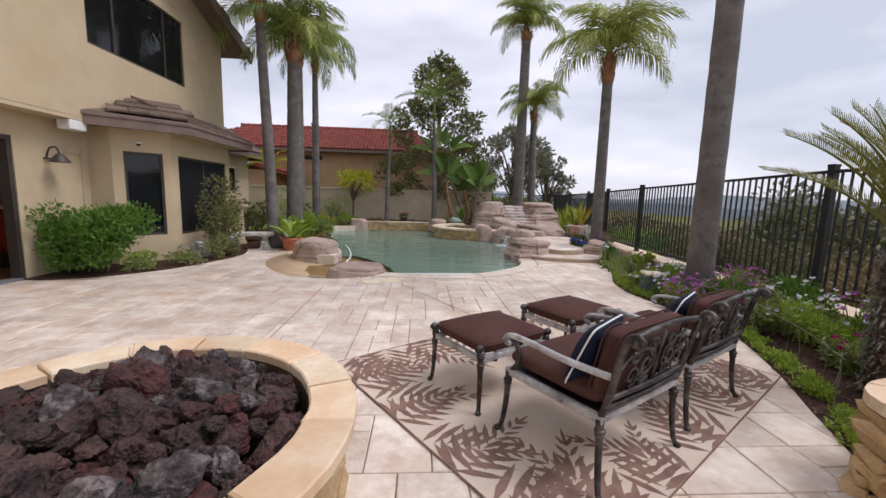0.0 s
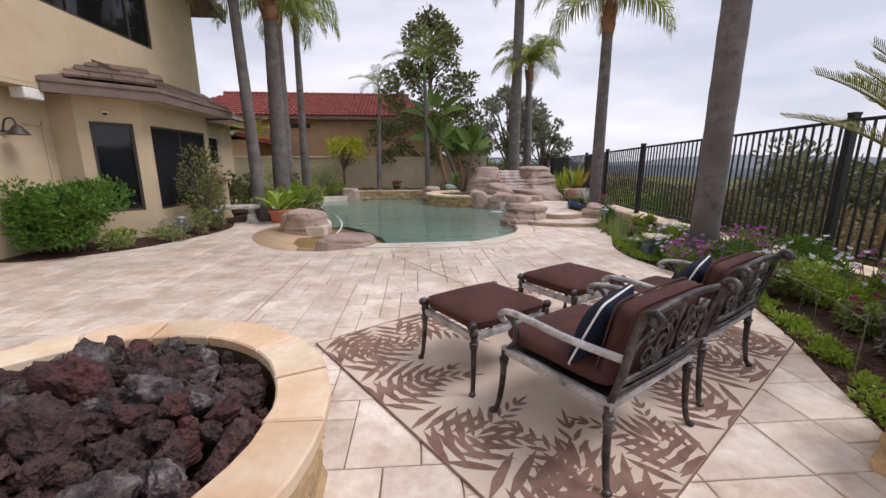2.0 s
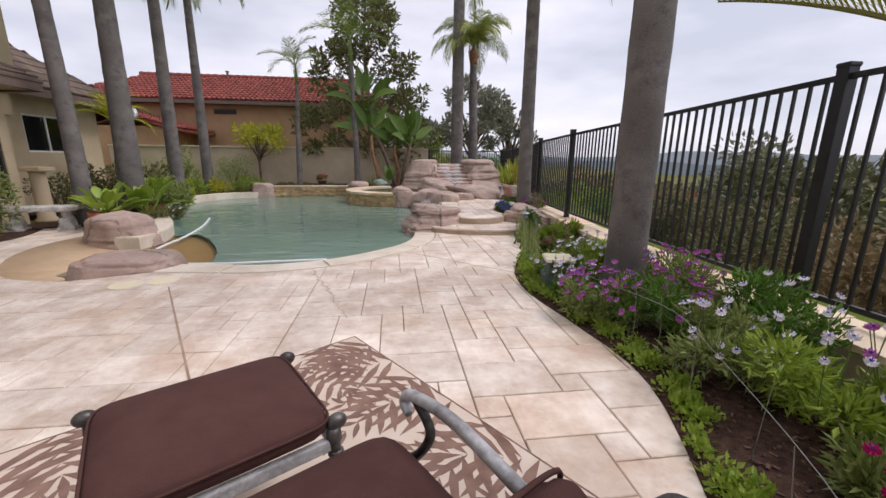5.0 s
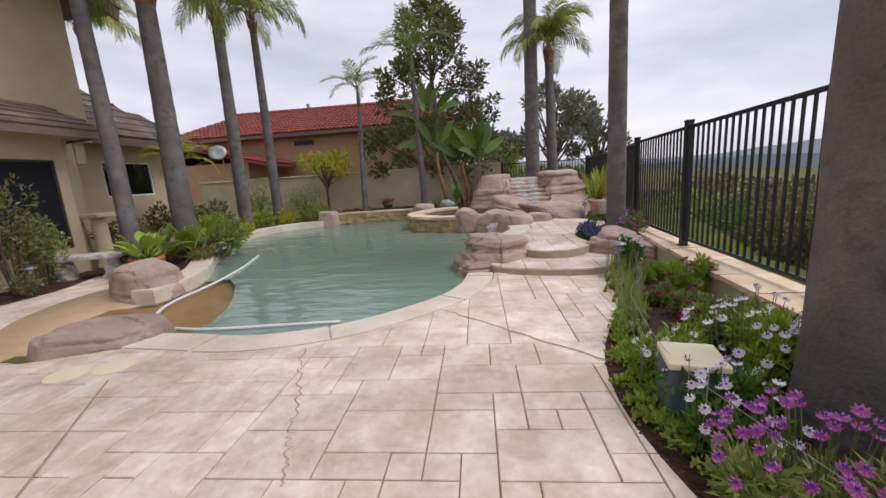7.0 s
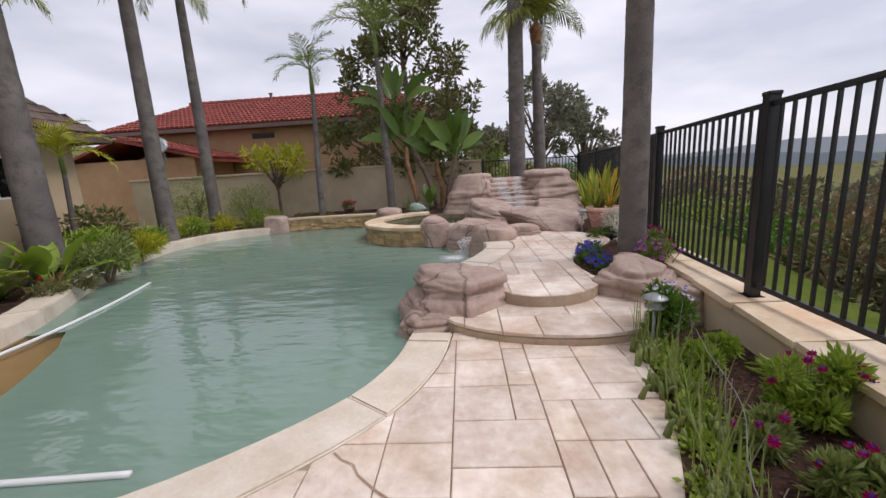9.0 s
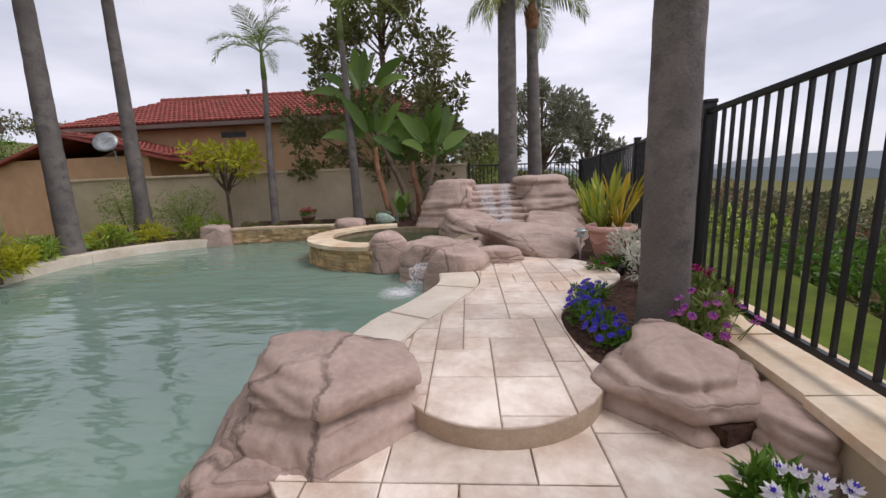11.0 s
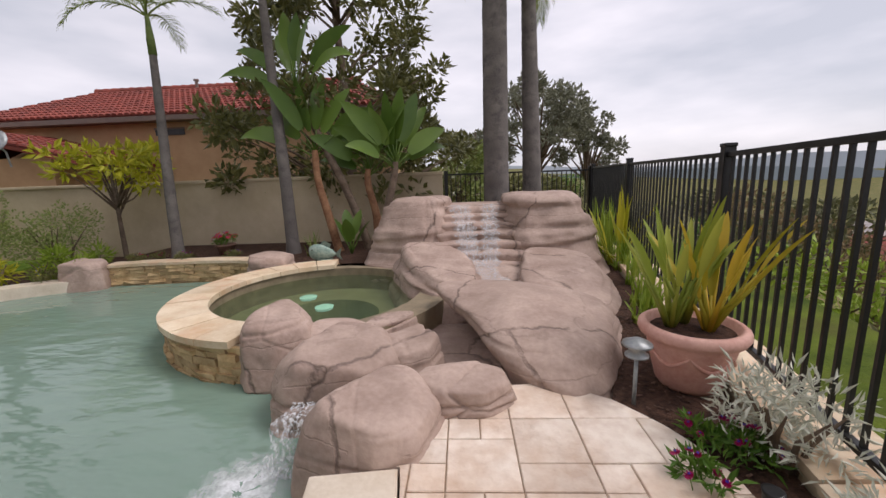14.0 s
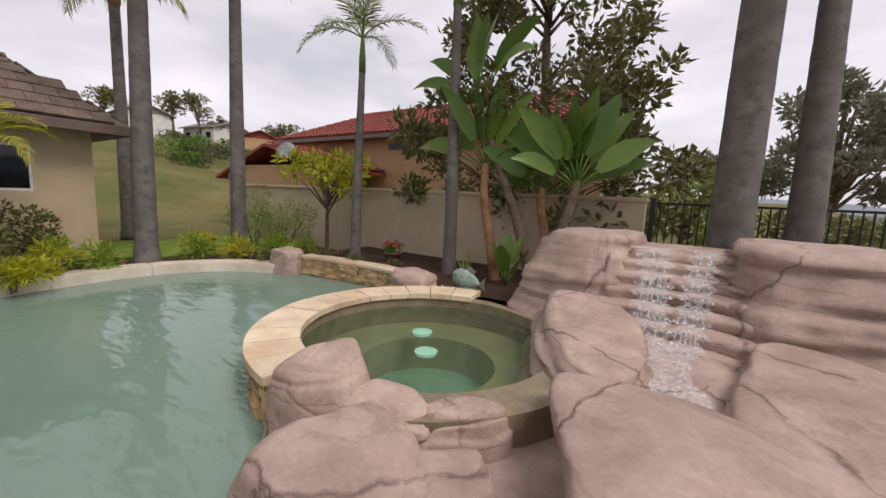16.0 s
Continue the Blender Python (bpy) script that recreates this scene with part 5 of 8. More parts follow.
for i in range(k):
    a0, a1 = 1.75 + (4.6 - 1.75) * i / k, 1.75 + (4.6 - 1.75) * (i + 1) / k
    bm = bmesh.new()
    ring_mesh(bm, SI - 0.03, SO, 0.242, 0.3 + random.uniform(0, 0.006), a0 + 0.004, a1 - 0.004, 6)
    part("rim_stone", bm, M_FLAG, spa)


def ledger(root, line, z0, z1, seed, rows, pl=0.2):
    """Stacked split stones in courses along a line, outward to its right."""
    rnd = random.Random(seed)
    pts = [Vector(p) for p in line]
    acc = [0.0]
    for a, b in zip(pts, pts[1:]):
        acc.append(acc[-1] + (b - a).length)
    def at(s):
        s = max(0, min(acc[-1], s))
        for i in range(len(acc) - 1):
            if s <= acc[i + 1]:
                t = (s - acc[i]) / max(1e-6, acc[i + 1] - acc[i])
                return pts[i].lerp(pts[i + 1], t), (pts[i + 1] - pts[i]).normalized()
        return pts[-1], (pts[-1] - pts[-2]).normalized()
    meshes = []
    for k in range(10):
        bm = bmesh.new()
        box(bm, (0, 0, 0), (1, 1, 1))
        for v in bm.verts:
            v.co.x += rnd.uniform(-0.04, 0.04)
            v.co.z += rnd.uniform(-0.12, 0.12)
            v.co.y += rnd.uniform(-0.2, 0.2)
        me = bpy.data.meshes.new("stone")
        bm.to_mesh(me)
        bm.free()
        me.materials.append(M_LEDGE)
        meshes.append(me)
    h = (z1 - z0) / rows
    for r in range(rows):
        s = rnd.uniform(-0.1, 0)
        while s < acc[-1]:
            ln = rnd.uniform(0.6, 1.5) * pl
            p, d = at(s + ln / 2)
            ob = new("stone", rnd.choice(meshes))
            ob.parent = root
            depth = rnd.uniform(0.05, 0.085)
            c = p + Vector((d.y, -d.x)) * (depth / 2 - 0.03)
            ob.matrix_basis = pose(c.x, c.y, z0 + h * (r + 0.5), 0, 0, math.degrees(math.atan2(d.y, d.x))) @ Matrix.Diagonal((ln * 0.97, depth, h * 0.92, 1))
            s += ln


ledger(spa, [((SO - 0.07) * math.cos(a), (SO - 0.07) * math.sin(a)) for a in np.linspace(1.75, 4.7, 30)], -0.12, 0.24, 3, 6, 0.2)
lowwall = thing("low_stone_wall", (0, 0, 0), "low stacked-stone wall with flagstone cap behind the pool", "wall")
LW = smooth_line([(-2.25, 16.02), (-1.5, 16.14), (-0.6, 16.2), (0.0, 16.16), (0.5, 15.95)], 5)
bm = bmesh.new()
strip(bm, LW, offset_line(LW, 0.18), -0.6, 0.24)
part("core", bm, M_LEDGEB, lowwall)
ledger(lowwall, LW, -0.12, 0.24, 4, 6, 0.2)
for i in range(0, len(LW) - 1, 3):
    j = min(i + 3, len(LW) - 1)
    bm = bmesh.new()
    strip(bm, offset_line(LW, -0.06)[i:j + 1], offset_line(LW, 0.26)[i:j + 1], 0.241, 0.285 + 0.004 * (i % 2))
    part("cap_stone", bm, M_FLAG, lowwall)


# ---- fire pit ----
FP = (-1.19, 1.46)
pit = thing("fire_pit", (*FP, 0), "round stacked-stone fire pit with flagstone cap", "fire pit")
bm = bmesh.new()
ring_mesh(bm, 0.74, 0.85, -0.02, 0.39)
part("core", bm, M_LEDGEB, pit)
bm = bmesh.new()
lathe(bm, [(0.75, 0.1), (0.75, 0.2)], 32)
part("sand_bed", bm, M_MULCH, pit)
ledger(pit, [(0.84 * math.cos(a), 0.84 * math.sin(a)) for a in np.linspace(-math.pi, math.pi, 60)], 0.0, 0.39, 7, 7, 0.2)
angs = [0.0]
rn = random.Random(11)
while angs[-1] < 2 * math.pi - 0.3:
    angs.append(angs[-1] + rn.uniform(0.32, 0.5))
angs[-1] = 2 * math.pi
for a0, a1 in zip(angs, angs[1:]):
    bm = bmesh.new()
    ai, bi = (a0 + 0.008, a1 - 0.008)
    n = 5
    strip(bm, [((0.725 + rn.uniform(-0.006, 0.006)) * math.cos(a), 0.728 * math.sin(a)) for a in np.linspace(ai, bi, n)], [((0.935 + rn.uniform(-0.006, 0.008)) * math.cos(a), 0.935 * math.sin(a)) for a in np.linspace(ai, bi, n)], 0.391, 0.435 + rn.uniform(0, 0.008))
    es = [e for e in bm.edges if len(e.link_faces) == 2 and e.calc_face_angle(0) > 1 and all(v.co.z > 0.42 for v in e.verts)]
    bmesh.ops.bevel(bm, geom=es, offset=0.008, segments=1, affect="EDGES")
    part("cap_stone", bm, M_FLAGO if rn.random() < 0.3 else M_FLAG, pit)
lavas = []
for k in range(10):
    bm = bmesh.new()
    r = bmesh.ops.create_icosphere(bm, subdivisions=4, radius=1)
    o = Vector((k * 9.1, 3.3, k * 2.7))
    rl = random.Random(k + 60)
    cuts = [(Vector((rl.gauss(0, 1), rl.gauss(0, 1), rl.gauss(0, 1))).normalized(), rl.uniform(0.62, 0.95)) for _ in range(13)]
    for v in r["verts"]:
        d = v.co.normalized()
        w = max(1e-4, sum(max(0.0, d.dot(q) / h) ** 22 for q, h in cuts)) ** (-1 / 22)
        w = min(w, 1.25) * (1 + 0.2 * noise.fractal(d * 2.2 + o, 1.0, 2.0, 4) + 0.1 * noise.noise(d * 7 + o) - 0.12 * max(0.0, noise.noise(d * 11 + o)))
        v.co = d * w
    me = bpy.data.meshes.new("lava_rock")
    bm.to_mesh(me)
    bm.free()
    me.materials.append((M_LAVA, M_LAVA, M_LAVAR, M_LAVAG, M_LAVA)[k % 5])
    lavas.append(me)
rn = random.Random(21)
placed = []
for layer, (n, z, rad) in enumerate(((80, 0.32, 0.69), (130, 0.4, 0.69), (95, 0.45, 0.58))):
    tries = 0
    cnt = 0
    while cnt < n and tries < 4000:
        tries += 1
        r, a = rad * math.sqrt(rn.random()), rn.uniform(0, 6.283)
        s = rn.uniform(0.035, 0.085) if rn.random() < 0.78 else rn.uniform(0.09, 0.14)
        if r + s > 0.73:
            continue
        x, y = r * math.cos(a), r * math.sin(a)
        if any(math.hypot(x - px, y - py) < (s + ps) * 0.78 and l == layer for px, py, ps, l in placed):
            continue
        placed.append((x, y, s, layer))
        cnt += 1
        ob = new("lava_rock", rn.choice(lavas))
        ob.matrix_basis = pose(FP[0] + x, FP[1] + y, z + rn.uniform(-0.03, 0.03) - 0.06 * (r / 0.7) ** 3, rn.uniform(0, 360), rn.uniform(0, 360), rn.uniform(0, 360)) @ Matrix.Diagonal((s * rn.uniform(0.9, 1.35), s, s * rn.uniform(0.75, 1.0), 1))
        tagged(ob, "rough dark red-black lava rock in the fire pit", "rock", "lava rocks in the fire pit")

# stone seat wall
seatw = thing("stone_seat_wall", (0, 0, 0), "stacked-stone seat wall with thick flagstone cap", "wall")
SEAT = smooth_line([(2.12, -1.6), (2.2, -0.3), (2.1, 0.9), (2.1, 1.45), (2.3, 1.63), (2.7, 1.66), (3.1, 1.6)], 4)
SEATB = [(3.2, 1.2), (2.9, 0.4), (2.85, -1.6)]
bm = bmesh.new()
prism(bm, (SEAT + SEATB) if area(SEAT + SEATB) > 0 else (SEAT + SEATB)[::-1], -0.05, 0.44)
part("core", bm, M_LEDGEB, seatw)
ledger(seatw, SEAT[::-1], 0.0, 0.43, 9, 7, 0.2)
so = offset_line(SEAT, 0.05)
for i in range(0, len(so) - 1, 3):
    j = min(i + 3, len(so) - 1)
    bm = bmesh.new()
    a, b = so[i], so[j]
    inner = [(2.85 + 0.12 * max(0, min(1, (q[0] - 2.1))), min(q[1], 1.25)) for q in (b, a)]
    poly = so[i:j + 1] + inner
    poly = poly if area(poly) > 0 else poly[::-1]
    if abs(area(poly)) > 0.01:
        prism(bm, poly, 0.442, 0.5 + 0.004 * (i % 2))
        part("cap_stone", bm, M_FLAG, seatw)


# ---- patio furniture ----
def cushion(bm, c, s, puff=0.03, m=None, n=12):
    """A padded pad with rounded sides."""
    mm = (m or Matrix()) @ pose(*c)
    r = bmesh.ops.create_cube(bm, size=2)
    bmesh.ops.subdivide_edges(bm, edges=list({e for v in r["verts"] for e in v.link_edges}), cuts=n, use_grid_fill=True)
    for v in bm.verts:
        if v.tag:
            continue
        x, y, z = v.co
        fx, fy = 1 - abs(x) ** 8, 1 - abs(y) ** 8
        rr = (abs(x) ** 10 + abs(y) ** 10) ** 0.1
        k = 1 if rr < 1e-6 else min(1, 1 / max(rr, 1e-6)) if rr > 1 else 1
        zz = z * (0.62 + 0.38 * (1 - max(abs(x), abs(y)) ** 6)) + 0.03 * noise.noise(Vector((x * 2, y * 2, c[2])))
        side = 1 - 0.05 * z * z * (max(abs(x), abs(y)) ** 4)
        v.co = mm @ Vector((x * k * side * s[0] / 2, y * k * side * s[1] / 2, zz * (s[2] / 2 + puff * (1 - x * x) * (1 - y * y))))
        v.tag = True


def finial(bm, c, r, m=None):
    bmesh.ops.create_uvsphere(bm, u_segments=12, v_segments=8, radius=r, matrix=(m or Matrix()) @ pose(*c) @ Matrix.Diagonal((1.25, 0.9, 1.0, 1)))


def leg_mesh(splay, h):
    bm = bmesh.new()
    sx, sy = splay
    pts = smooth_line([(0, 0, h), (0.004 * sx, 0.006 * sy, h * 0.8), (0.008 * sx, 0.012 * sy, h * 0.45), (0.024 * sx, 0.028 * sy, h * 0.12), (0.045 * sx, 0.045 * sy, 0.012)], 3)
    tube(bm, pts, [0.021 - 0.009 * (i / (len(pts) - 1)) ** 0.8 for i in range(len(pts))], 10)
    for z, r in ((h * 0.86, 0.026), (h * 0.8, 0.023)):
        lathe(bm, [(r * 0.7, -0.01), (r, -0.004), (r, 0.004), (r * 0.7, 0.01)], 10, (0.004 * sx, 0.006 * sy, z))
    lathe(bm, [(0.014, 0), (0.02, 0.006), (0.02, 0.014), (0.014, 0.024)], 10, (0.045 * sx, 0.045 * sy, 0))
    return bm


def armchair(at, rz):
    ch = thing("patio_armchair", (*at, 0.012), "cast aluminium patio armchair with brown cushions on the rug", "chair", "patio armchairs", rz=rz)
    w, yb, yf, sh = 0.34, -0.27, 0.3, 0.37
    for x, y in ((-w, yb), (w, yb), (-w, yf), (w, yf)):
        bm = leg_mesh((math.copysign(0.6, x), math.copysign(1, y)), sh)
        bmesh.ops.translate(bm, vec=(x, y, 0), verts=bm.verts)
        part("leg", bm, M_IRON, ch, smooth=True)
    bm = bmesh.new()
    for x in (-w, w):
        box(bm, (x, 0.015, sh), (0.032, yf - yb + 0.04, 0.042), bevel=0.008)
    for y in (yb, yf):
        box(bm, (0, y, sh - 0.002), (2 * w - 0.034, 0.03, 0.036), bevel=0.008)
    part("seat_frame", bm, M_IRONW, ch, "worn silver-grey seat frame")
    bm = bmesh.new()
    box(bm, (0, 0.015, sh + 0.004), (2 * w - 0.04, yf - yb - 0.04, 0.008))
    part("seat_pan", bm, M_IRON, ch)
    lean = lambda z: yb - 0.01 - (z - sh) * 0.2
    bm = bmesh.new()
    for x in (-w, w):
        sx = math.copysign(1, x)
        tube(bm, smooth_line([(x, yb, sh), (x, lean(0.5), 0.5), (x + 0.01 * sx, lean(0.65), 0.65), (x + 0.005 * sx, lean(0.76) - 0.01, 0.765), (x, lean(0.78) - 0.04, 0.79), (x, lean(0.76) - 0.07, 0.77), (x, lean(0.74) - 0.05, 0.745)], 4), 0.016, 10)
        finial(bm, (x, lean(0.76) - 0.045, 0.765), 0.024)
    for z, bow in ((0.755, 0.035), (0.48, 0.0), (0.43, 0.0)):
        tube(bm, smooth_line([(-w, lean(z), z), (0, lean(z + bow) - 0.012, z + bow), (w, lean(z), z)], 8), 0.014, 8)
    part("back_frame", bm, M_IRON, ch, smooth=True)
    bm = bmesh.new()
    def scroll(cx, cz, r, turns, flip, start=0.0):
        pts = []
        for i in range(26):
            t = i / 25
            a = start + flip * turns * 2 * math.pi * t
            q = r * (1 - 0.82 * t)
            z = cz + q * math.sin(a)
            pts.append((cx + q * math.cos(a), lean(z) - 0.004, z))
        tube(bm, pts, 0.0075, 6)
    for sx in (-1, 1):
        scroll(sx * 0.1, 0.6, 0.072, 1.4, sx, math.pi / 2)
        scroll(sx * 0.21, 0.56, 0.06, 1.3, -sx, -math.pi / 2)
        scroll(sx * 0.22, 0.665, 0.05, 1.3, sx, math.pi / 2)
        scroll(sx * 0.09, 0.69, 0.045, 1.2, -sx, 0)
        scroll(sx * 0.1, 0.525, 0.042, 1.2, sx, 0)
        tube(bm, smooth_line([(sx * 0.03, lean(0.49), 0.49), (sx * 0.16, lean(0.54), 0.54), (sx * 0.05, lean(0.61), 0.61), (sx * 0.15, lean(0.69), 0.69), (sx * 0.3, lean(0.63), 0.63), (sx * 0.31, lean(0.5), 0.5)], 5), 0.0085, 6)
    tube(bm, [(0, lean(0.48), 0.48), (0, lean(0.75), 0.745)], 0.009, 6)
    part("back_scrollwork", bm, M_IRON, ch, smooth=True)
    for x in (-w, w):
        sx = math.copysign(1, x)
        bm = bmesh.new()
        path = smooth_line([(x, lean(0.58), 0.58), (x + 0.03 * sx, -0.08, 0.585), (x + 0.04 * sx, 0.12, 0.6), (x + 0.03 * sx, 0.27, 0.59), (x + 0.03 * sx, 0.315, 0.555), (x + 0.02 * sx, 0.28, 0.53)], 6)
        tube(bm, path, [0.017] * (len(path) - 5) + [0.017, 0.016, 0.015, 0.013, 0.011], 10)
        part("armrest", bm, M_IRONW, ch, "worn silver-grey armrest", smooth=True)
        bm = bmesh.new()
        tube(bm, smooth_line([(x + 0.03 * sx, 0.26, 0.585), (x + 0.035 * sx, 0.2, 0.52), (x + 0.02 * sx, 0.22, 0.45), (x, 0.285, 0.38)], 5), 0.014, 8)
        part("arm_support", bm, M_IRON, ch, smooth=True)
    bm = bmesh.new()
    cushion(bm, (0, 0.04, sh + 0.075), (0.66, 0.6, 0.1))
    part("seat_cushion", bm, M_CUSH, ch, "brown fabric seat cushion", smooth=True)
    bm = bmesh.new()
    cushion(bm, (0, 0, 0), (0.62, 0.36, 0.1), m=pose(0, lean(0.6) + 0.085, 0.6, 101, 0, 0))
    part("back_cushion", bm, M_CUSH, ch, "brown fabric back cushion", smooth=True)
    bm = bmesh.new()
    e = [(0.31 * math.copysign(abs(math.cos(a)) ** 0.25, math.cos(a)), 0.18 * math.copysign(abs(math.sin(a)) ** 0.25, math.sin(a))) for a in np.linspace(0, 2 * math.pi, 40)]
    mm = pose(0, lean(0.6) + 0.085, 0.6, 101, 0, 0)
    for z in (0.035, -0.035):
        tube(bm, [tuple(mm @ Vector((x, y, z))) for x, y in e], 0.005, 5)
    part("cushion_piping", bm, M_CUSH, ch, smooth=True)
    return ch


def ottoman(at, rz):
    ot = thing("patio_ottoman", (*at, 0.012), "cast aluminium ottoman with brown cushion on the rug", "ottoman", "patio ottomans", rz=rz)
    w, d, h = 0.3, 0.25, 0.36
    for sx in (-1, 1):
        for sy in (-1, 1):
            bm = leg_mesh((0.5 * sx, 0.5 * sy), h)
            bmesh.ops.translate(bm, vec=(sx * w, sy * d, 0), verts=bm.verts)
            lathe(bm, [(0.02, 0.34), (0.026, 0.36), (0.022, 0.4)], 10, (sx * w, sy * d, 0))
            finial(bm, (sx * (w + 0.012), sy * d, 0.415), 0.027)
            part("leg", bm, M_IRON, ot, smooth=True)
    bm = bmesh.new()
    for sx in (-1, 1):
        box(bm, (sx * w, 0, h - 0.015), (0.028, 2 * d - 0.03, 0.04), bevel=0.007)
        box(bm, (0, sx * d, h - 0.015), (2 * w - 0.03, 0.028, 0.04), bevel=0.007)
    part("seat_frame", bm, M_IRONW, ot, "worn silver-grey frame")
    bm = bmesh.new()
    cushion(bm, (0, 0, h + 0.05), (0.6, 0.53, 0.1))
    part("cushion", bm, M_CUSH, ot, "brown fabric cushion", smooth=True)
    bm = bmesh.new()
    e = [(0.3 * math.copysign(abs(math.cos(a)) ** 0.22, math.cos(a)), 0.27 * math.copysign(abs(math.sin(a)) ** 0.22, math.sin(a)), h + 0.07) for a in np.linspace(0, 2 * math.pi, 48)]
    tube(bm, e, 0.005, 5)
    part("cushion_piping", bm, M_CUSH, ot, smooth=True)
    return ot


CR = 31.5
c1 = armchair((0.965, 1.955), CR)
c2 = copy_thing(c1, pose(1.76, 2.49, 0.012, 0, 0, CR))
o1 = ottoman((0.51, 2.6), CR)
o2 = copy_thing(o1, pose(1.3, 3.12, 0.012, 0, 0, CR))


def pillow(m, label):
    ob = thing("throw_pillow", (0, 0, 0), label, "pillow", "navy throw pillows")
    ob.matrix_basis = m
    bm = bmesh.new()
    cushion(bm, (0, 0, 0), (0.4, 0.33, 0.05), puff=0.05)
    part("cover", bm, M_NAVY, ob, smooth=True)
    bm = bmesh.new()
    e = [(0.2 * math.copysign(abs(math.cos(a)) ** 0.2, math.cos(a)), 0.165 * math.copysign(abs(math.sin(a)) ** 0.2, math.sin(a)), 0) for a in np.linspace(0, 2 * math.pi, 48)]
    tube(bm, e, 0.0048, 6)
    part("piping", bm, M_PIPING, ob, "white piping", smooth=True)


def on_chair(x, y):
    return pose(x, y, 0.012, 0, 0, CR) @ pose(-0.14, -0.09, 0.6, 112, 0, 12)
pillow(on_chair(0.965, 1.955), "navy throw pillow with white piping on an armchair")
pillow(on_chair(1.76, 2.49), "navy throw pillow with white piping on the farther armchair")

# rug with woven palm leaves
R0, RU, RV = Vector((0.6, 1.12)), Vector((2.28, 1.6)), Vector((-1.21, 1.87))
rug = thing("outdoor_rug", (R0.x, R0.y, 0.004), "beige outdoor rug woven with brown palm leaves", "rug", rz=math.degrees(math.atan2(RU.y, RU.x)))
RL, RW = RU.length, RV.length
bm = bmesh.new()
box(bm, (RL / 2, RW / 2, 0.004), (RL, RW, 0.008), bevel=0.003)
part("weave", bm, M_RUG, rug)
bm = bmesh.new()
for x, y, a, b in ((RL / 2, 0.003, RL, 0.007), (RL / 2, RW - 0.003, RL, 0.007), (0.003, RW / 2, 0.007, RW), (RL - 0.003, RW / 2, 0.007, RW)):
    box(bm, (x, y, 0.0055), (a, b, 0.009))
part("border_stitch", bm, M_RUGL, rug)
bm = bmesh.new()
rn = random.Random(8)
lv = [0]
def leaflet(p, ang, ln, w):
    d, n = Vector((math.cos(ang), math.sin(ang))), Vector((-math.sin(ang), math.cos(ang)))
    pts = [p, p + d * ln * 0.35 + n * w, p + d * ln * 0.7 + n * w * 0.8, p + d * ln, p + d * ln * 0.7 - n * w * 0.55, p + d * ln * 0.35 - n * w * 0.75]
    pts = clip_rect([(q.x, q.y) for q in pts], 0.008, 0.008, RL - 0.008, RW - 0.008)
    if len(pts) > 2:
        lv[0] += 1
        bm.faces.new([bm.verts.new((*q, 0.0087 + 2e-6 * lv[0])) for q in pts])
def spray(x, y, ang, size):
    d = Vector((math.cos(ang), math.sin(ang)))
    k = 9
    for i in range(k):
        t = i / (k - 1)
        p = Vector((x, y)) + d * size * t
        ln = size * (0.55 * (1 - 0.5 * t) * (0.55 + 0.45 * math.sin(math.pi * min(1, t + 0.25))))
        for s in (-1, 1):
            leaflet(p, ang + s * (1.0 - 0.5 * t), ln, 0.009 + 0.06 * ln)
    leaflet(Vector((x, y)) + d * size, ang, size * 0.25, 0.012)
    pts = [Vector((x, y)), Vector((x, y)) + d * size]
    n = Vector((-d.y, d.x)) * 0.004
    q = [pts[0] + n, pts[0] - n, pts[1] - n, pts[1] + n]
    if all(0.02 < v.x < RL - 0.02 and 0.02 < v.y < RW - 0.02 for v in q):
        bm.faces.new([bm.verts.new((v.x, v.y, 0.0086)) for v in q])
for ln, fx in ((RL, lambda s: (s, 0.0, 1.3)), (RW, lambda s: (RL, s, 2.9)), (RL, lambda s: (RL - s, RW, -1.8)), (RW, lambda s: (0.0, RW - s, -0.2))):
    s = 0.15
    k = 0
    while s < ln - 0.1:
        x, y, a = fx(s)
        spray(x, y, a + rn.uniform(-0.25, 0.25) + (0.45 if k % 2 else -0.35), rn.uniform(0.46, 0.7))
        s += 0.27
        k += 1
part("leaf_pattern", bm, M_RUGL, rug, "brown woven palm-leaf pattern")


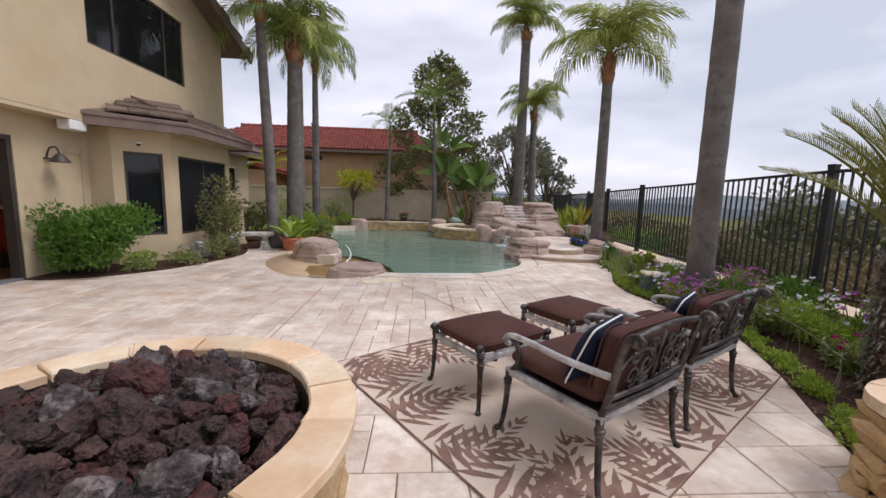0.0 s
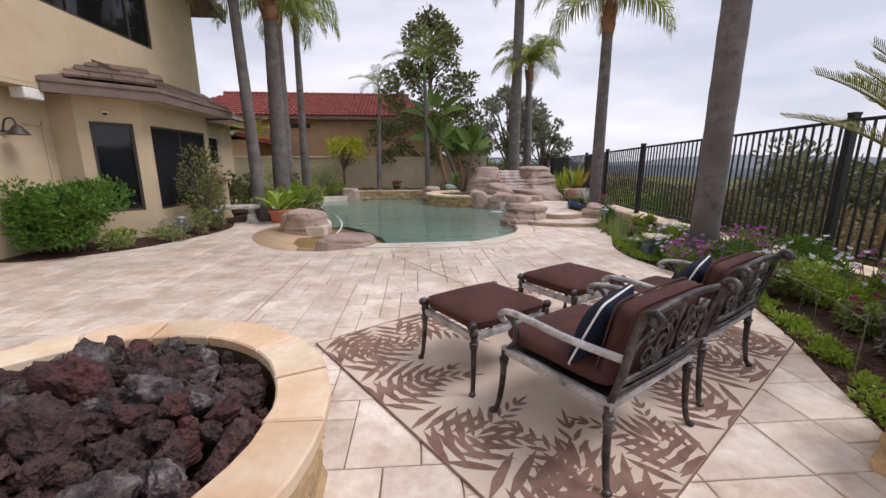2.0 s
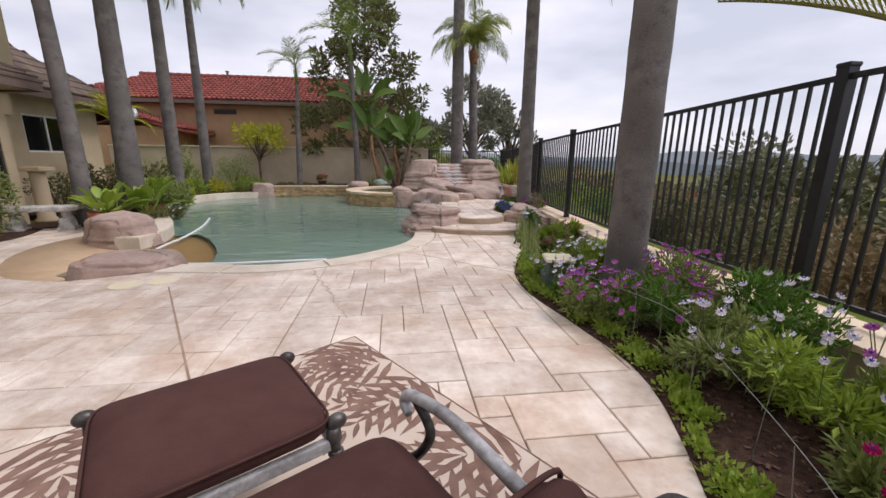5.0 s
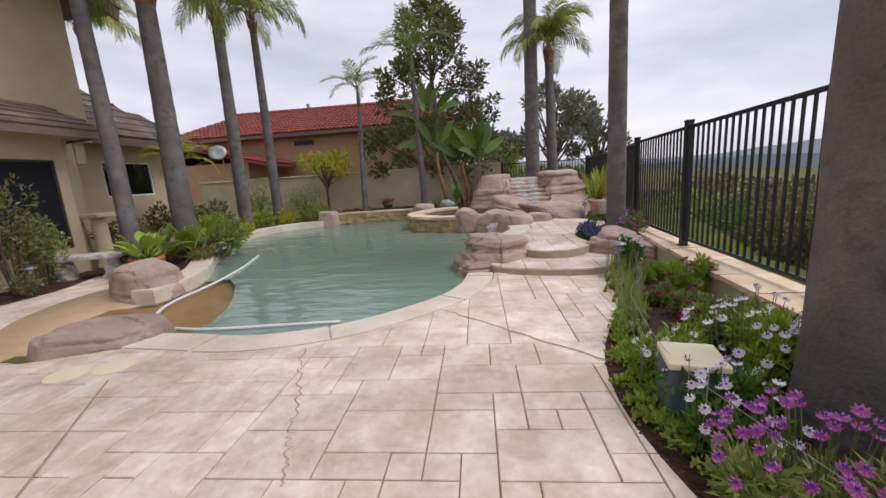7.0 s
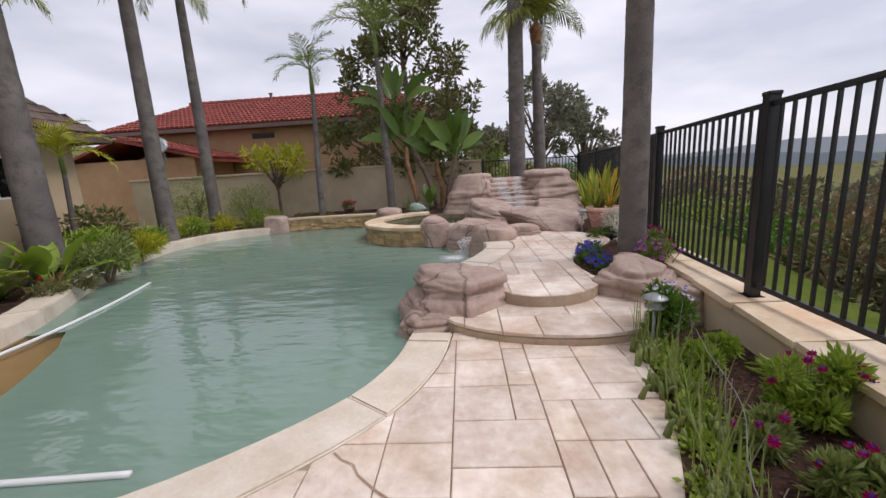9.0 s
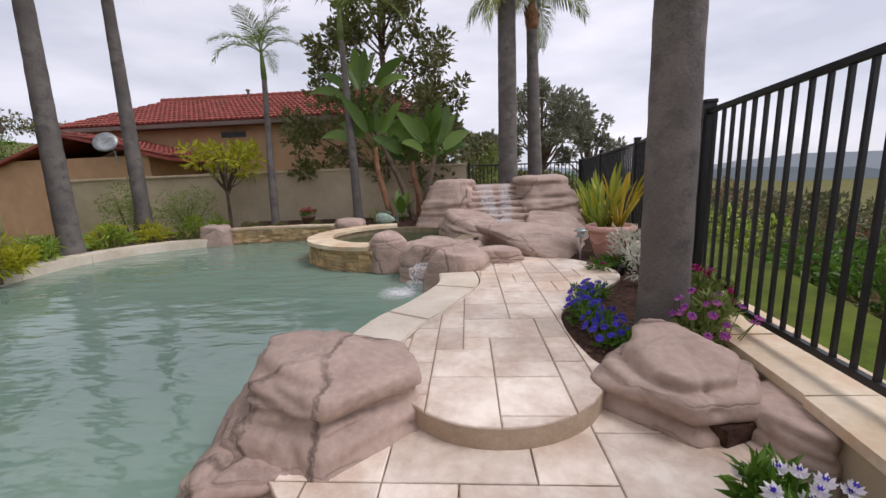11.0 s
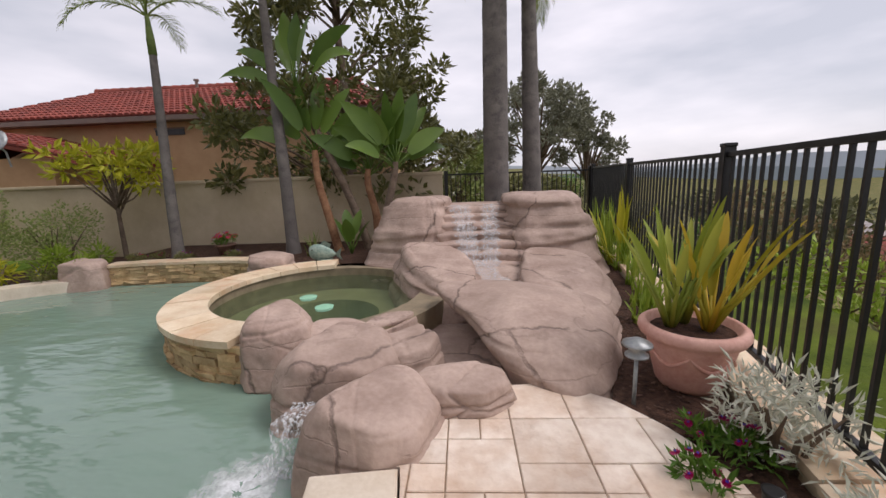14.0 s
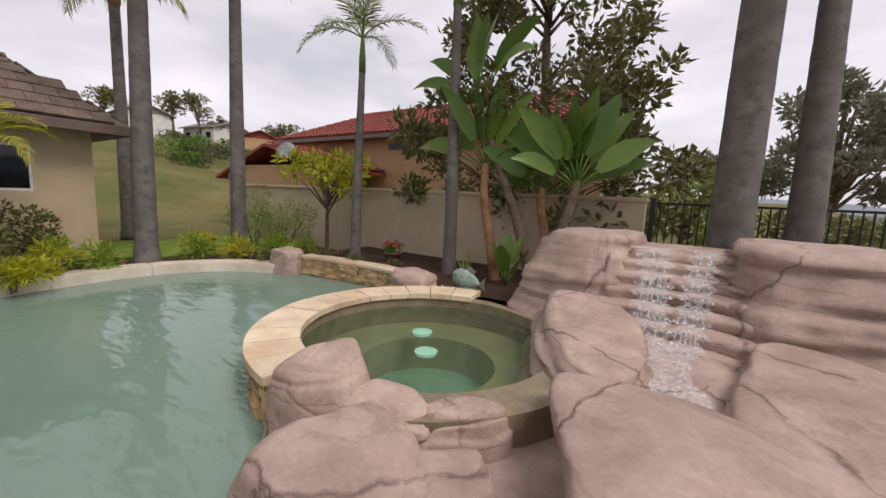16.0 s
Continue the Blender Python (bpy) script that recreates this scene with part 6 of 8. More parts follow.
# ---- plants ----
def frond_mesh(name, length, pairs, leaf, arch, droop, mat, width=0.02, vee=0.3, start=0.15, seed=0, twist=0.25):
    """One feather frond along +x, arching: stalk and two rows of leaflets."""
    rnd = random.Random(seed)
    bm = bmesh.new()
    def rach(t):
        a = arch[0] + (arch[1] - arch[0]) * t
        return a
    pts, p = [], Vector((0, 0, 0))
    n = 24
    for i in range(n + 1):
        pts.append(p.copy())
        a = rach(i / n)
        p = p + Vector((math.cos(a), 0, math.sin(a))) * (length / n)
    tube(bm, pts, [0.018 * (1 - 0.85 * i / n) * (length / 2.0 + 0.4) for i in range(n + 1)], 5)
    for i in range(pairs):
        t = start + (1 - start) * (i + 0.5) / pairs
        k = t * n
        q = pts[int(k)].lerp(pts[min(n, int(k) + 1)], k - int(k))
        a = rach(t)
        fwd = Vector((math.cos(a), 0, math.sin(a)))
        nrm = Vector((-math.sin(a), 0, math.cos(a)))
        ln = leaf * (0.45 + 0.55 * math.sin(math.pi * min(1, 0.2 + t * 0.85))) * rnd.uniform(0.85, 1.1)
        for s in (-1, 1):
            side = Vector((0, s, 0))
            d = (side * (0.9 - 0.45 * t) + fwd * (0.45 + 0.5 * t) + nrm * (vee + rnd.uniform(-twist, twist))).normalized()
            m1 = q + d * ln * 0.45
            d2 = (d + Vector((0, 0, -droop * rnd.uniform(0.7, 1.3)))).normalized()
            m2 = m1 + d2 * ln * 0.33
            d3 = (d2 + Vector((0, 0, -droop))).normalized()
            m3 = m2 + d3 * ln * 0.25
            wv = fwd * width * 0.5
            v = [bm.verts.new(q - wv * 0.5), bm.verts.new(q + wv * 0.5), bm.verts.new(m1 + wv), bm.verts.new(m1 - wv), bm.verts.new(m2 + wv * 0.7), bm.verts.new(m2 - wv * 0.7), bm.verts.new(m3)]
            bm.faces.new((v[0], v[1], v[2], v[3]))
            bm.faces.new((v[3], v[2], v[4], v[5]))
            bm.faces.new((v[5], v[4], v[6]))
    me = bpy.data.meshes.new(name)
    bm.to_mesh(me)
    bm.free()
    me.materials.append(mat)
    return me


QUEEN = [frond_mesh("frond", 2.0, 56, 0.7, (1.15 - 0.12 * k, -1.3), 0.9, M_PALM if k != 1 else M_PALMD, 0.036, 0.05, 0.1, seed=k) for k in range(3)]
KING = [frond_mesh("frond", 1.7, 34, 0.5, (0.95 - 0.2 * k, -0.9), 0.35, M_PALMD, 0.032, 0.25, seed=10 + k) for k in range(3)]
YELP = [frond_mesh("frond", 1.1, 22, 0.34, (0.9, -1.0), 0.3, M_YEL, 0.03, 0.2, seed=20)]
SAGO = [frond_mesh("frond", 1.3, 80, 0.17, (0.3 - 0.1 * k, -0.5 - 0.25 * k), 0.05, M_SAGO, 0.009, 0.55, 0.12, seed=30 + k, twist=0.05) for k in range(2)]


def trunk(bm, line, r0, r1, flare=1.25, seg=14, rings=10.0, seed=0, bump=0.018):
    pts = smooth_line(line, 10)
    n = len(pts)
    rad = []
    for i in range(n):
        t = i / (n - 1)
        r = r0 + (r1 - r0) * t
        r *= 1 + (flare - 1) * max(0, 1 - t * 9)
        r *= 1 + bump * math.sin(i * 2.4 + seed) + bump * 0.8 * noise.noise(Vector((i * 0.7, seed, 0)))
        rad.append(r)
    tube(bm, pts, rad, seg)


def palm(at, top, r0, r1, label, n=16, meshes=QUEEN, husk=0.5, scale=1.0, bend=(0, 0), shaft=False, seed=0):
    rnd = random.Random(seed)
    p = thing("palm_tree", at, label, "palm tree", "garden palms")
    bm = bmesh.new()
    h = top - at[2]
    trunk(bm, [(0, 0, -0.1), (bend[0] * 0.2, bend[1] * 0.2, h * 0.33), (bend[0] * 0.6, bend[1] * 0.6, h * 0.66), (bend[0], bend[1], h)], r0, r1, seed=seed, seg=18)
    part("trunk", bm, M_TRUNK, p, smooth=True)
    bm = bmesh.new()
    c = Vector((bend[0], bend[1], h))
    if shaft:
        tube(bm, [c + Vector((0, 0, -0.05)), c + Vector((0, 0, 0.2)), c + Vector((0, 0, husk))], [r1 * 1.15, r1 * 1.1, r1 * 0.5], 12)
        part("crownshaft", bm, M_STEM, p, "smooth green crownshaft", smooth=True)
    else:
        tube(bm, [c + Vector((0, 0, -0.05)), c + Vector((0.01, 0, husk * 0.25)), c + Vector((0, 0.01, husk * 0.6)), c + Vector((0, 0, husk))], [r1 * 1.05, r1 * 1.3, r1 * 1.1, r1 * 0.5], 10)
        for i in range(14):
            a = rnd.uniform(0, 6.28)
            z = rnd.uniform(0, husk * 0.8)
            d = Vector((math.cos(a), math.sin(a), 0))
            tube(bm, [c + d * r1 * 1.0 + Vector((0, 0, z)), c + d * r1 * 1.3 + Vector((0, 0, z + 0.12)), c + d * r1 * 1.55 + Vector((0, 0, z + 0.25))], [0.035, 0.028, 0.008], 5)
        part("husk", bm, M_HUSK, p, "brown fibrous leaf bases", smooth=True)
    for i in range(n):
        ob = new("frond", rnd.choice(meshes))
        ob.parent = p
        t = i / n
        ob.matrix_basis = Matrix.Translation(c + Vector((0, 0, husk * 0.9))) @ pose(0, 0, 0, 0, 0, i * 137.5 + rnd.uniform(-12, 12)) @ pose(0, 0, 0, rnd.uniform(-12, 12), -50 + 72 * t + rnd.uniform(-8, 8), 0) @ Matrix.Diagonal((scale, scale, scale, 1))
    return p


palm((-3.6, 9.66, 0.02), 5.3, 0.145, 0.1, "tall slim queen palm beside the house bed", 10, seed=1, bend=(-0.25, 0.2))
palm((-3.4, 10.68, 0.02), 4.7, 0.22, 0.15, "stout grey queen palm behind the pool", 12, seed=2, bend=(0.05, 0.0))
palm((-4.32, 14.2, 0.05), 5.7, 0.19, 0.13, "tall grey queen palm behind the far coping", 11, seed=3, bend=(0.0, 0.1))
palm((-4.18, 15.84, 0.05), 6.0, 0.17, 0.1, "slim grey queen palm near the garden wall", 10, seed=4, bend=(0.0, 0.05))
palm((4.08, 5.28, 0.0), 7.4, 0.175, 0.15, "thick grey palm trunk rising from the flower bed", 16, seed=5, bend=(-0.02, 0.05))
palm((4.57, 9.72, 0.14), 4.3, 0.145, 0.12, "grey queen palm beside the upper deck", 15, seed=6, bend=(0.0, 0.05), husk=0.7)
palm((4.42, 17.5, 0.0), 8.2, 0.25, 0.19, "tall thick palm trunk behind the waterfall", 16, seed=7)
palm((5.2, 18.0, 0.0), 4.9, 0.21, 0.13, "tall queen palm behind the waterfall", 13, seed=8, bend=(-0.1, 0), husk=0.6)
palm((-1.44, 16.65, 0.24), 3.75, 0.105, 0.055, "slim young king palm in the raised bed", 8, KING, 0.6, 0.75, (0.12, 0.0), True, 9)
palm((0.6, 16.9, 0.24), 4.6, 0.12, 0.065, "slim king palm in the raised bed", 9, KING, 0.7, 1.05, (-0.1, 0.05), True, 10)
palm((-4.75, 12.4, 0.02), 1.75, 0.05, 0.035, "small yellowing palm beside the wing wall", 9, YELP, 0.3, 0.9, (0.1, 0), True, 11)
palm((-9.5, 15.5, 0.0), 6.2, 0.17, 0.12, "queen palm behind the house wing", 14, seed=12)

# sago palm
sago = thing("sago_palm", (3.38, 2.4, 0.0), "sago palm with shaggy dark trunk and stiff green fronds", "palm tree")
bm = bmesh.new()
tube(bm, [(0, 0, -0.05), (0, 0, 0.35), (0, 0, 0.75), (0, 0, 0.98), (0, 0, 1.06)], [0.115, 0.11, 0.12, 0.13, 0.07], 14)
part("core", bm, M_BARK, sago, smooth=True)
bm = bmesh.new()
rn = random.Random(4)
for i in range(1100):
    a, z = i * 2.39996, 0.02 + 1.02 * i / 1100
    d = Vector((math.cos(a), math.sin(a), 0))
    s = Vector((-d.y, d.x, 0))
    r = 0.105 + 0.02 * z
    q = d * r + Vector((0, 0, z))
    ln, w = rn.uniform(0.05, 0.1), rn.uniform(0.006, 0.011)
    tip = q + d * ln * 0.8 + Vector((rn.uniform(-0.02, 0.02), rn.uniform(-0.02, 0.02), rn.uniform(-0.04, 0.06)))
    m = q + d * ln * 0.5 + Vector((0, 0, 0.02))
    v = [bm.verts.new(k) for k in (q - s * w * 1.4, q + s * w * 1.4, m + s * w, m - s * w, tip + s * w * 0.6, tip - s * w * 0.6, m + Vector((0, 0, -0.018)))]
    bm.faces.new((v[0], v[1], v[2], v[3]))
    bm.faces.new((v[3], v[2], v[4], v[5]))
    bm.faces.new((v[5], v[4], v[6]))
tagged(part("leaf_stubs", bm, surface("sago_stub", lin(52, 44, 38), lin(150, 142, 132), 30, 0.9, 0.4, island=0.6), sago, "grey-brown cut leaf stubs"), kind="stuff")
for i in range(34):
    t = i / 34
    ob = new("frond", SAGO[i % 2])
    ob.parent = sago
    ob.matrix_basis = pose(0, 0, 1.02, 0, 0, i * 137.5 + rn.uniform(-8, 8)) @ pose(0, 0, 0, rn.uniform(-10, 10), -49 - 36 * t, 0) @ Matrix.Diagonal([0.84 + 0.14 * rn.random()] * 3 + [1])
bm = bmesh.new()
for i in range(110):
    a, t = i * 2.4, i / 110
    d = Vector((math.cos(a), math.sin(a), 0))
    s = Vector((-d.y, d.x, 0)) * 0.008
    o = Vector((-0.13, -0.12, 0.36))
    q = o + d * 0.02
    tip = o + d * rn.uniform(0.1, 0.14) * (1 - 0.7 * t) + Vector((0, 0, -0.03 + 0.13 * t))
    bm.faces.new([bm.verts.new(k) for k in (q - s, q + s, tip)])
lathe(bm, [(0.02, -0.09), (0.06, -0.06), (0.06, 0.0), (0.02, 0.03)], 10, (-0.12, -0.11, 0.36))
part("offshoot", bm, surface("offshoot_leaf", lin(96, 62, 48), lin(142, 98, 76), 9, 0.85, 0.2), sago, "red-brown rosette on the trunk")


def leaf_cloud(bm, blobs, n, size, rnd, aspect=2.2, up=0.3, shell=0.55):
    """Leaves scattered in the outer part of several ellipsoids."""
    tot = sum(b[3] * b[4] for b in blobs)
    for b in blobs:
        cx, cy, cz, rx, rz = b
        k = int(n * rx * rz / tot)
        for _ in range(k):
            d = Vector((rnd.gauss(0, 1), rnd.gauss(0, 1), rnd.gauss(0, 1))).normalized()
            r = shell + (1 - shell) * rnd.random()
            p = Vector((cx + d.x * rx * r, cy + d.y * rx * r, cz + d.z * rz * r))
            ax = (d + Vector((rnd.gauss(0, 0.6), rnd.gauss(0, 0.6), rnd.gauss(up, 0.6)))).normalized()
            sd = ax.cross(Vector((rnd.gauss(0, 1), rnd.gauss(0, 1), rnd.gauss(0, 1)))).normalized()
            ln = size * rnd.uniform(0.7, 1.3)
            w = ln / aspect
            nm = ax.cross(sd) * (ln * 0.12)
            v = [bm.verts.new(q) for q in (p, p + ax * ln * 0.45 + sd * w * 0.5 + nm, p + ax * ln, p + ax * ln * 0.45 - sd * w * 0.5 + nm)]
            bm.faces.new((v[0], v[1], v[2]))
            bm.faces.new((v[0], v[2], v[3]))


def blobs_in(c, r, h, k, rnd, br=0.4):
    out = []
    for _ in range(k):
        a, q = rnd.uniform(0, 6.28), math.sqrt(rnd.random())
        out.append((c[0] + r * q * math.cos(a) * 0.75, c[1] + r * q * math.sin(a) * 0.75, c[2] + h * rnd.uniform(-0.5, 0.5) * (1 - 0.4 * q), r * br * rnd.uniform(0.7, 1.3), h * br * 0.6 * rnd.uniform(0.7, 1.3)))
    return out


def shrub(name, at, r, h, n, size, mat, label, cat="shrub", seed=0, k=9, stems=6, aspect=2.2, group="", br=0.45, z0=None):
    rnd = random.Random(seed)
    t = thing(name, at, label, cat, group)
    bm = bmesh.new()
    for i in range(stems):
        a = rnd.uniform(0, 6.28)
        tube(bm, [(0.03 * math.cos(a), 0.03 * math.sin(a), -0.05), (r * 0.3 * math.cos(a), r * 0.3 * math.sin(a), h * 0.4), (r * 0.6 * math.cos(a + 0.4), r * 0.6 * math.sin(a + 0.4), h * 0.75)], [0.012 + 0.01 * h, 0.01 + 0.006 * h, 0.004], 5)
    part("branchwork", bm, M_BARK, t)
    bm = bmesh.new()
    leaf_cloud(bm, blobs_in((0, 0, z0 if z0 is not None else h * 0.55), r, h * 0.85, k, rnd, br), n, size, rnd, aspect)
    part("foliage", bm, mat, t)
    return t


def tree(name, at, h, r, cz, n, size, mat, label, seed, limbs=6, k=22, tr=0.12, br=0.33, ch=None, aspect=2.0, lean=(0, 0)):
    rnd = random.Random(seed)
    t = thing(name, at, label, "tree")
    ch = ch or (h - cz) * 2
    blobs = blobs_in((lean[0], lean[1], cz), r, ch, k, rnd, br)
    bm = bmesh.new()
    trunk(bm, [(0, 0, -0.3), (lean[0] * 0.3, lean[1] * 0.3, cz * 0.35), (lean[0] * 0.7, lean[1] * 0.7, cz * 0.75), (lean[0], lean[1], h * 0.9)], tr, tr * 0.25, 1.4, 9, seed=seed)
    part("trunk", bm, M_BARK, t, smooth=True)
    bm = bmesh.new()
    single = name == "plumeria"
    for b in blobs[:limbs * 2]:
        s = rnd.uniform(0.25, 0.6)
        q = Vector((lean[0] * s, lean[1] * s, cz * (0.35 + 0.6 * s)))
        e = Vector(b[:3])
        tube(bm, [q, q.lerp(e, 0.5) + Vector((0, 0, 0.1 * h * rnd.uniform(-0.3, 0.6))), e], [tr * 0.42, tr * 0.26, tr * 0.08], 6)
        if single:
            part("branch", bm, M_BARK, t, smooth=True)
            bm = bmesh.new()
    if not single:
        part("branchwork", bm, M_BARK, t, smooth=True)
    else:
        bm.free()
    bm = bmesh.new()
    leaf_cloud(bm, blobs, n, size, rnd, aspect, shell=0.35)
    part("crown", bm, mat, t)
    return t


shrub("round_shrub", (-5.02, 6.3, 0.0), 0.72, 1.15, 8500, 0.065, M_BUSH, "dense round green shrub against the house wall", seed=1, k=26, br=0.42)
shrub("rose_bush", (-4.2, 8.3, 0.0), 0.45, 1.6, 900, 0.08, M_DARKL, "tall rose bush in front of the bay window", seed=2, k=10)
shrub("rose_bush", (-4.42, 8.9, 0.0), 0.34, 1.1, 1100, 0.07, M_FERN, "leafy green shrub beside the bay window", seed=3, k=10)
shrub("rose_bush", (-4.75, 10.6, 0.0), 0.4, 0.9, 800, 0.07, M_DARKL, "dark green shrub behind the stone bench", seed=4)
for i, (x, y, r, h, m) in enumerate(((-4.15, 7.1, 0.3, 0.22, M_FERN), (-4.35, 7.7, 0.25, 0.3, M_GREY), (-3.98, 7.7, 0.2, 0.5, M_FERN), (-4.6, 6.5, 0.25, 0.2, M_FERN), (-3.92, 8.2, 0.2, 0.35, M_DARKL), (-4.9, 6.95, 0.22, 0.25, M_LIME))):
    shrub("low_shrub", (x, y, 0.0), r, h, 350, 0.06, m, "low leafy plant in the house bed", seed=30 + i, group="low plants in the house bed")
shrub("dark_shrub", (-3.75, 11.9, 0.02), 0.45, 0.95, 900, 0.11, M_DARKL, "dark glossy shrub behind the far coping", seed=5)
shrub("olive_shrub", (-3.6, 16.6, 0.02), 0.75, 1.2, 2200, 0.06, M_FERN, "round olive-green shrub against the garden wall", seed=6, k=16)
shrub("dark_shrub", (-5.2, 12.7, 0.02), 0.55, 1.1, 1200, 0.1, M_DARKL, "dark green shrub beside the wing wall", seed=7)
shrub("dark_shrub", (-5.6, 17.0, 0.02), 0.6, 1.5, 1300, 0.08, M_FERN, "loose green shrub at the wall corner", seed=8)
for i, (x, y) in enumerate(((-3.95, 12.9), (-4.15, 13.6), (-4.2, 14.9), (-3.75, 15.6), (-3.25, 15.95), (-3.0, 16.5), (-3.5, 12.4), (-4.5, 13.1), (-2.9, 16.0), (-4.6, 15.2))):
    shrub("border_plant", (x, y, 0.02), 0.3, 0.5, 320, 0.16, M_LIME if i % 3 else M_YEL, "yellow-green strappy border plant behind the coping", "plant", 40 + i, 5, 3, 7.0, "border plants behind the coping")


def broad_leaf(bm, base, d, length, width, rnd, stalk, fold=0.25, sag=0.5, face=None):
    """A paddle leaf on a stalk."""
    d = Vector(d).normalized()
    side = d.cross(face or Vector((0, 0, 1)))
    side = side.normalized() if side.length > 0.01 else Vector((1, 0, 0))
    p = Vector(base)
    q = p + d * stalk
    tube(bm, [p, p.lerp(q, 0.5) + Vector((0, 0, 0.02)), q], [0.02, 0.014, 0.009], 5)
    n = 9
    prev = None
    cur = q.copy()
    dd = d.copy()
    for i in range(n + 1):
        t = i / n
        w = width * math.sin(math.pi * (0.06 + 0.94 * t)) ** 0.7 * (1 - 0.25 * t)
        up = side.cross(dd).normalized()
        row = [bm.verts.new(cur - side * w + up * w * fold), bm.verts.new(cur), bm.verts.new(cur + side * w + up * w * fold)]
        if prev:
            bm.faces.new((prev[0], prev[1], row[1], row[0]))
            bm.faces.new((prev[1], prev[2], row[2], row[1]))
        prev = row
        cur = cur + dd * (length / n)
        dd = (dd + Vector((0, 0, -sag / n * (0.4 + t)))).normalized()


def paddle_plant(name, at, label, n, length, width, stalk, spread, mat, seed, cat="plant", trunks=0, th=1.0, lo=0.3, fold=0.25, sag=0.5, stems=()):
    rnd = random.Random(seed)
    t = thing(name, at, label, cat)
    tops = [(0, 0, 0)]
    if trunks:
        tops = []
        for i in range(trunks):
            a = rnd.uniform(0, 6.28)
            q = Vector((0.28 * math.cos(a) * (1 + i * 0.2), 0.15 * math.sin(a), th * rnd.uniform(0.75, 1.15)))
            bm = bmesh.new()
            trunk(bm, [(q.x * 0.3, q.y * 0.3, -0.1), (q.x * 0.5, q.y * 0.5, q.z * 0.5), tuple(q)], 0.085, 0.06, 1.3, 9, seed=i)
            part("trunk", bm, M_HUSK if i % 2 else M_BARK, t, "ringed brown stem", smooth=True)
            tops.append(tuple(q))
    if stems:
        tops = []
        for i, ln in enumerate(stems):
            bm = bmesh.new()
            trunk(bm, smooth_line(ln, 4), 0.085, 0.055, 1.3, 10, seed=i)
            part("trunk", bm, M_HUSK if i % 2 else M_BARK, t, "ringed brown stem", smooth=True)
            tops.append(ln[-1])
    bms = bmesh.new()
    for q, top in enumerate(tops):
        fan = rnd.uniform(-0.5, 0.5)
        for i in range(n if stems else 0):
            s = (i / (n - 1) - 0.5) * 2
            el = math.pi / 2 - s * 1.05
            a = fan + rnd.uniform(-0.5, 0.5)
            d = Vector((math.cos(el) * math.cos(a), math.cos(el) * math.sin(a), math.sin(el)))
            z0 = Vector(top) - Vector((0, 0, 0.14 * abs(s)))
            broad_leaf(bms, z0, d, length * rnd.uniform(0.75, 1.15), width * rnd.uniform(0.85, 1.15), rnd, stalk * rnd.uniform(0.7, 1.2), fold, sag * (0.5 + abs(s)), Vector((rnd.uniform(-0.7, 0.7), -1, rnd.uniform(0.1, 0.9))))
        for i in range(0 if stems else n):
            a = i * 2.4 + rnd.uniform(-0.4, 0.4)
            el = lo + (1.2 - lo) * rnd.random()
            d = Vector((math.cos(a) * math.cos(el) * spread, math.sin(a) * math.cos(el) * spread, math.sin(el)))
            broad_leaf(bms, top, d, length * rnd.uniform(0.75, 1.15), width * rnd.uniform(0.8, 1.1), rnd, stalk * rnd.uniform(0.6, 1.2), fold, sag)
    part("foliage", bms, mat, t, smooth=True)
    return t


paddle_plant("bird_of_paradise", (1.7, 17.1, 0.24), "tall leaning giant bird of paradise with paddle leaves", 8, 1.0, 0.16, 0.5, 1.0, M_BANANA, 1, sag=1.0, stems=([(0.3, 0.05, -0.1), (0, 0.05, 0.9), (-0.45, 0.0, 2.0), (-0.85, 0.0, 2.95)], [(-0.25, -0.1, -0.1), (-0.4, -0.1, 0.6), (-0.55, -0.1, 1.3), (-0.56, -0.1, 1.85)]))
paddle_plant("bird_of_paradise", (2.2, 17.15, 0.24), "giant bird of paradise beside the waterfall", 10, 0.95, 0.16, 0.4, 1.0, M_BANANA, 2, sag=0.7, stems=([(0.0, 0, -0.1), (0.12, 0, 0.6), (0.3, 0, 1.25), (0.36, 0, 1.6)], [(-0.12, 0.2, -0.1), (-0.1, 0.2, 0.6), (-0.22, 0.2, 1.2), (-0.2, 0.2, 1.5)]))
paddle_plant("bird_of_paradise", (1.75, 16.7, 0.24), "young broad-leaved plant at the palm foot", 5, 0.5, 0.13, 0.35, 0.8, M_BANANA, 3, lo=0.8)
paddle_plant("philodendron", (-3.0, 10.35, 0.02), "leafy philodendron behind the terracotta pot", 16, 0.5, 0.14, 0.35, 1.0, M_LIME, 5, lo=0.35, sag=0.9)
paddle_plant("philodendron", (-3.35, 9.95, 0.02), "split-leaf philodendron beside the pool", 16, 0.45, 0.12, 0.4, 1.0, M_PALMD, 6, lo=0.4, sag=0.9)
shrub("fern_clump", (-2.75, 10.9, 0.02), 0.5, 0.6, 1200, 0.12, M_FERN, "tangled fern clump behind the coping", seed=9, aspect=4)
shrub("fern_clump", (-3.2, 11.3, 0.02), 0.5, 0.7, 1200, 0.12, M_LIME, "yellow-green fern clump behind the coping", seed=10, aspect=4)
tree("plumeria", (-2.95, 17.2, 0.02), 2.5, 1.0, 1.9, 700, 0.19, M_YEL, "small plumeria tree with yellow-green leaves", 3, limbs=8, k=17, tr=0.055, br=0.24, ch=1.0, aspect=2.6)


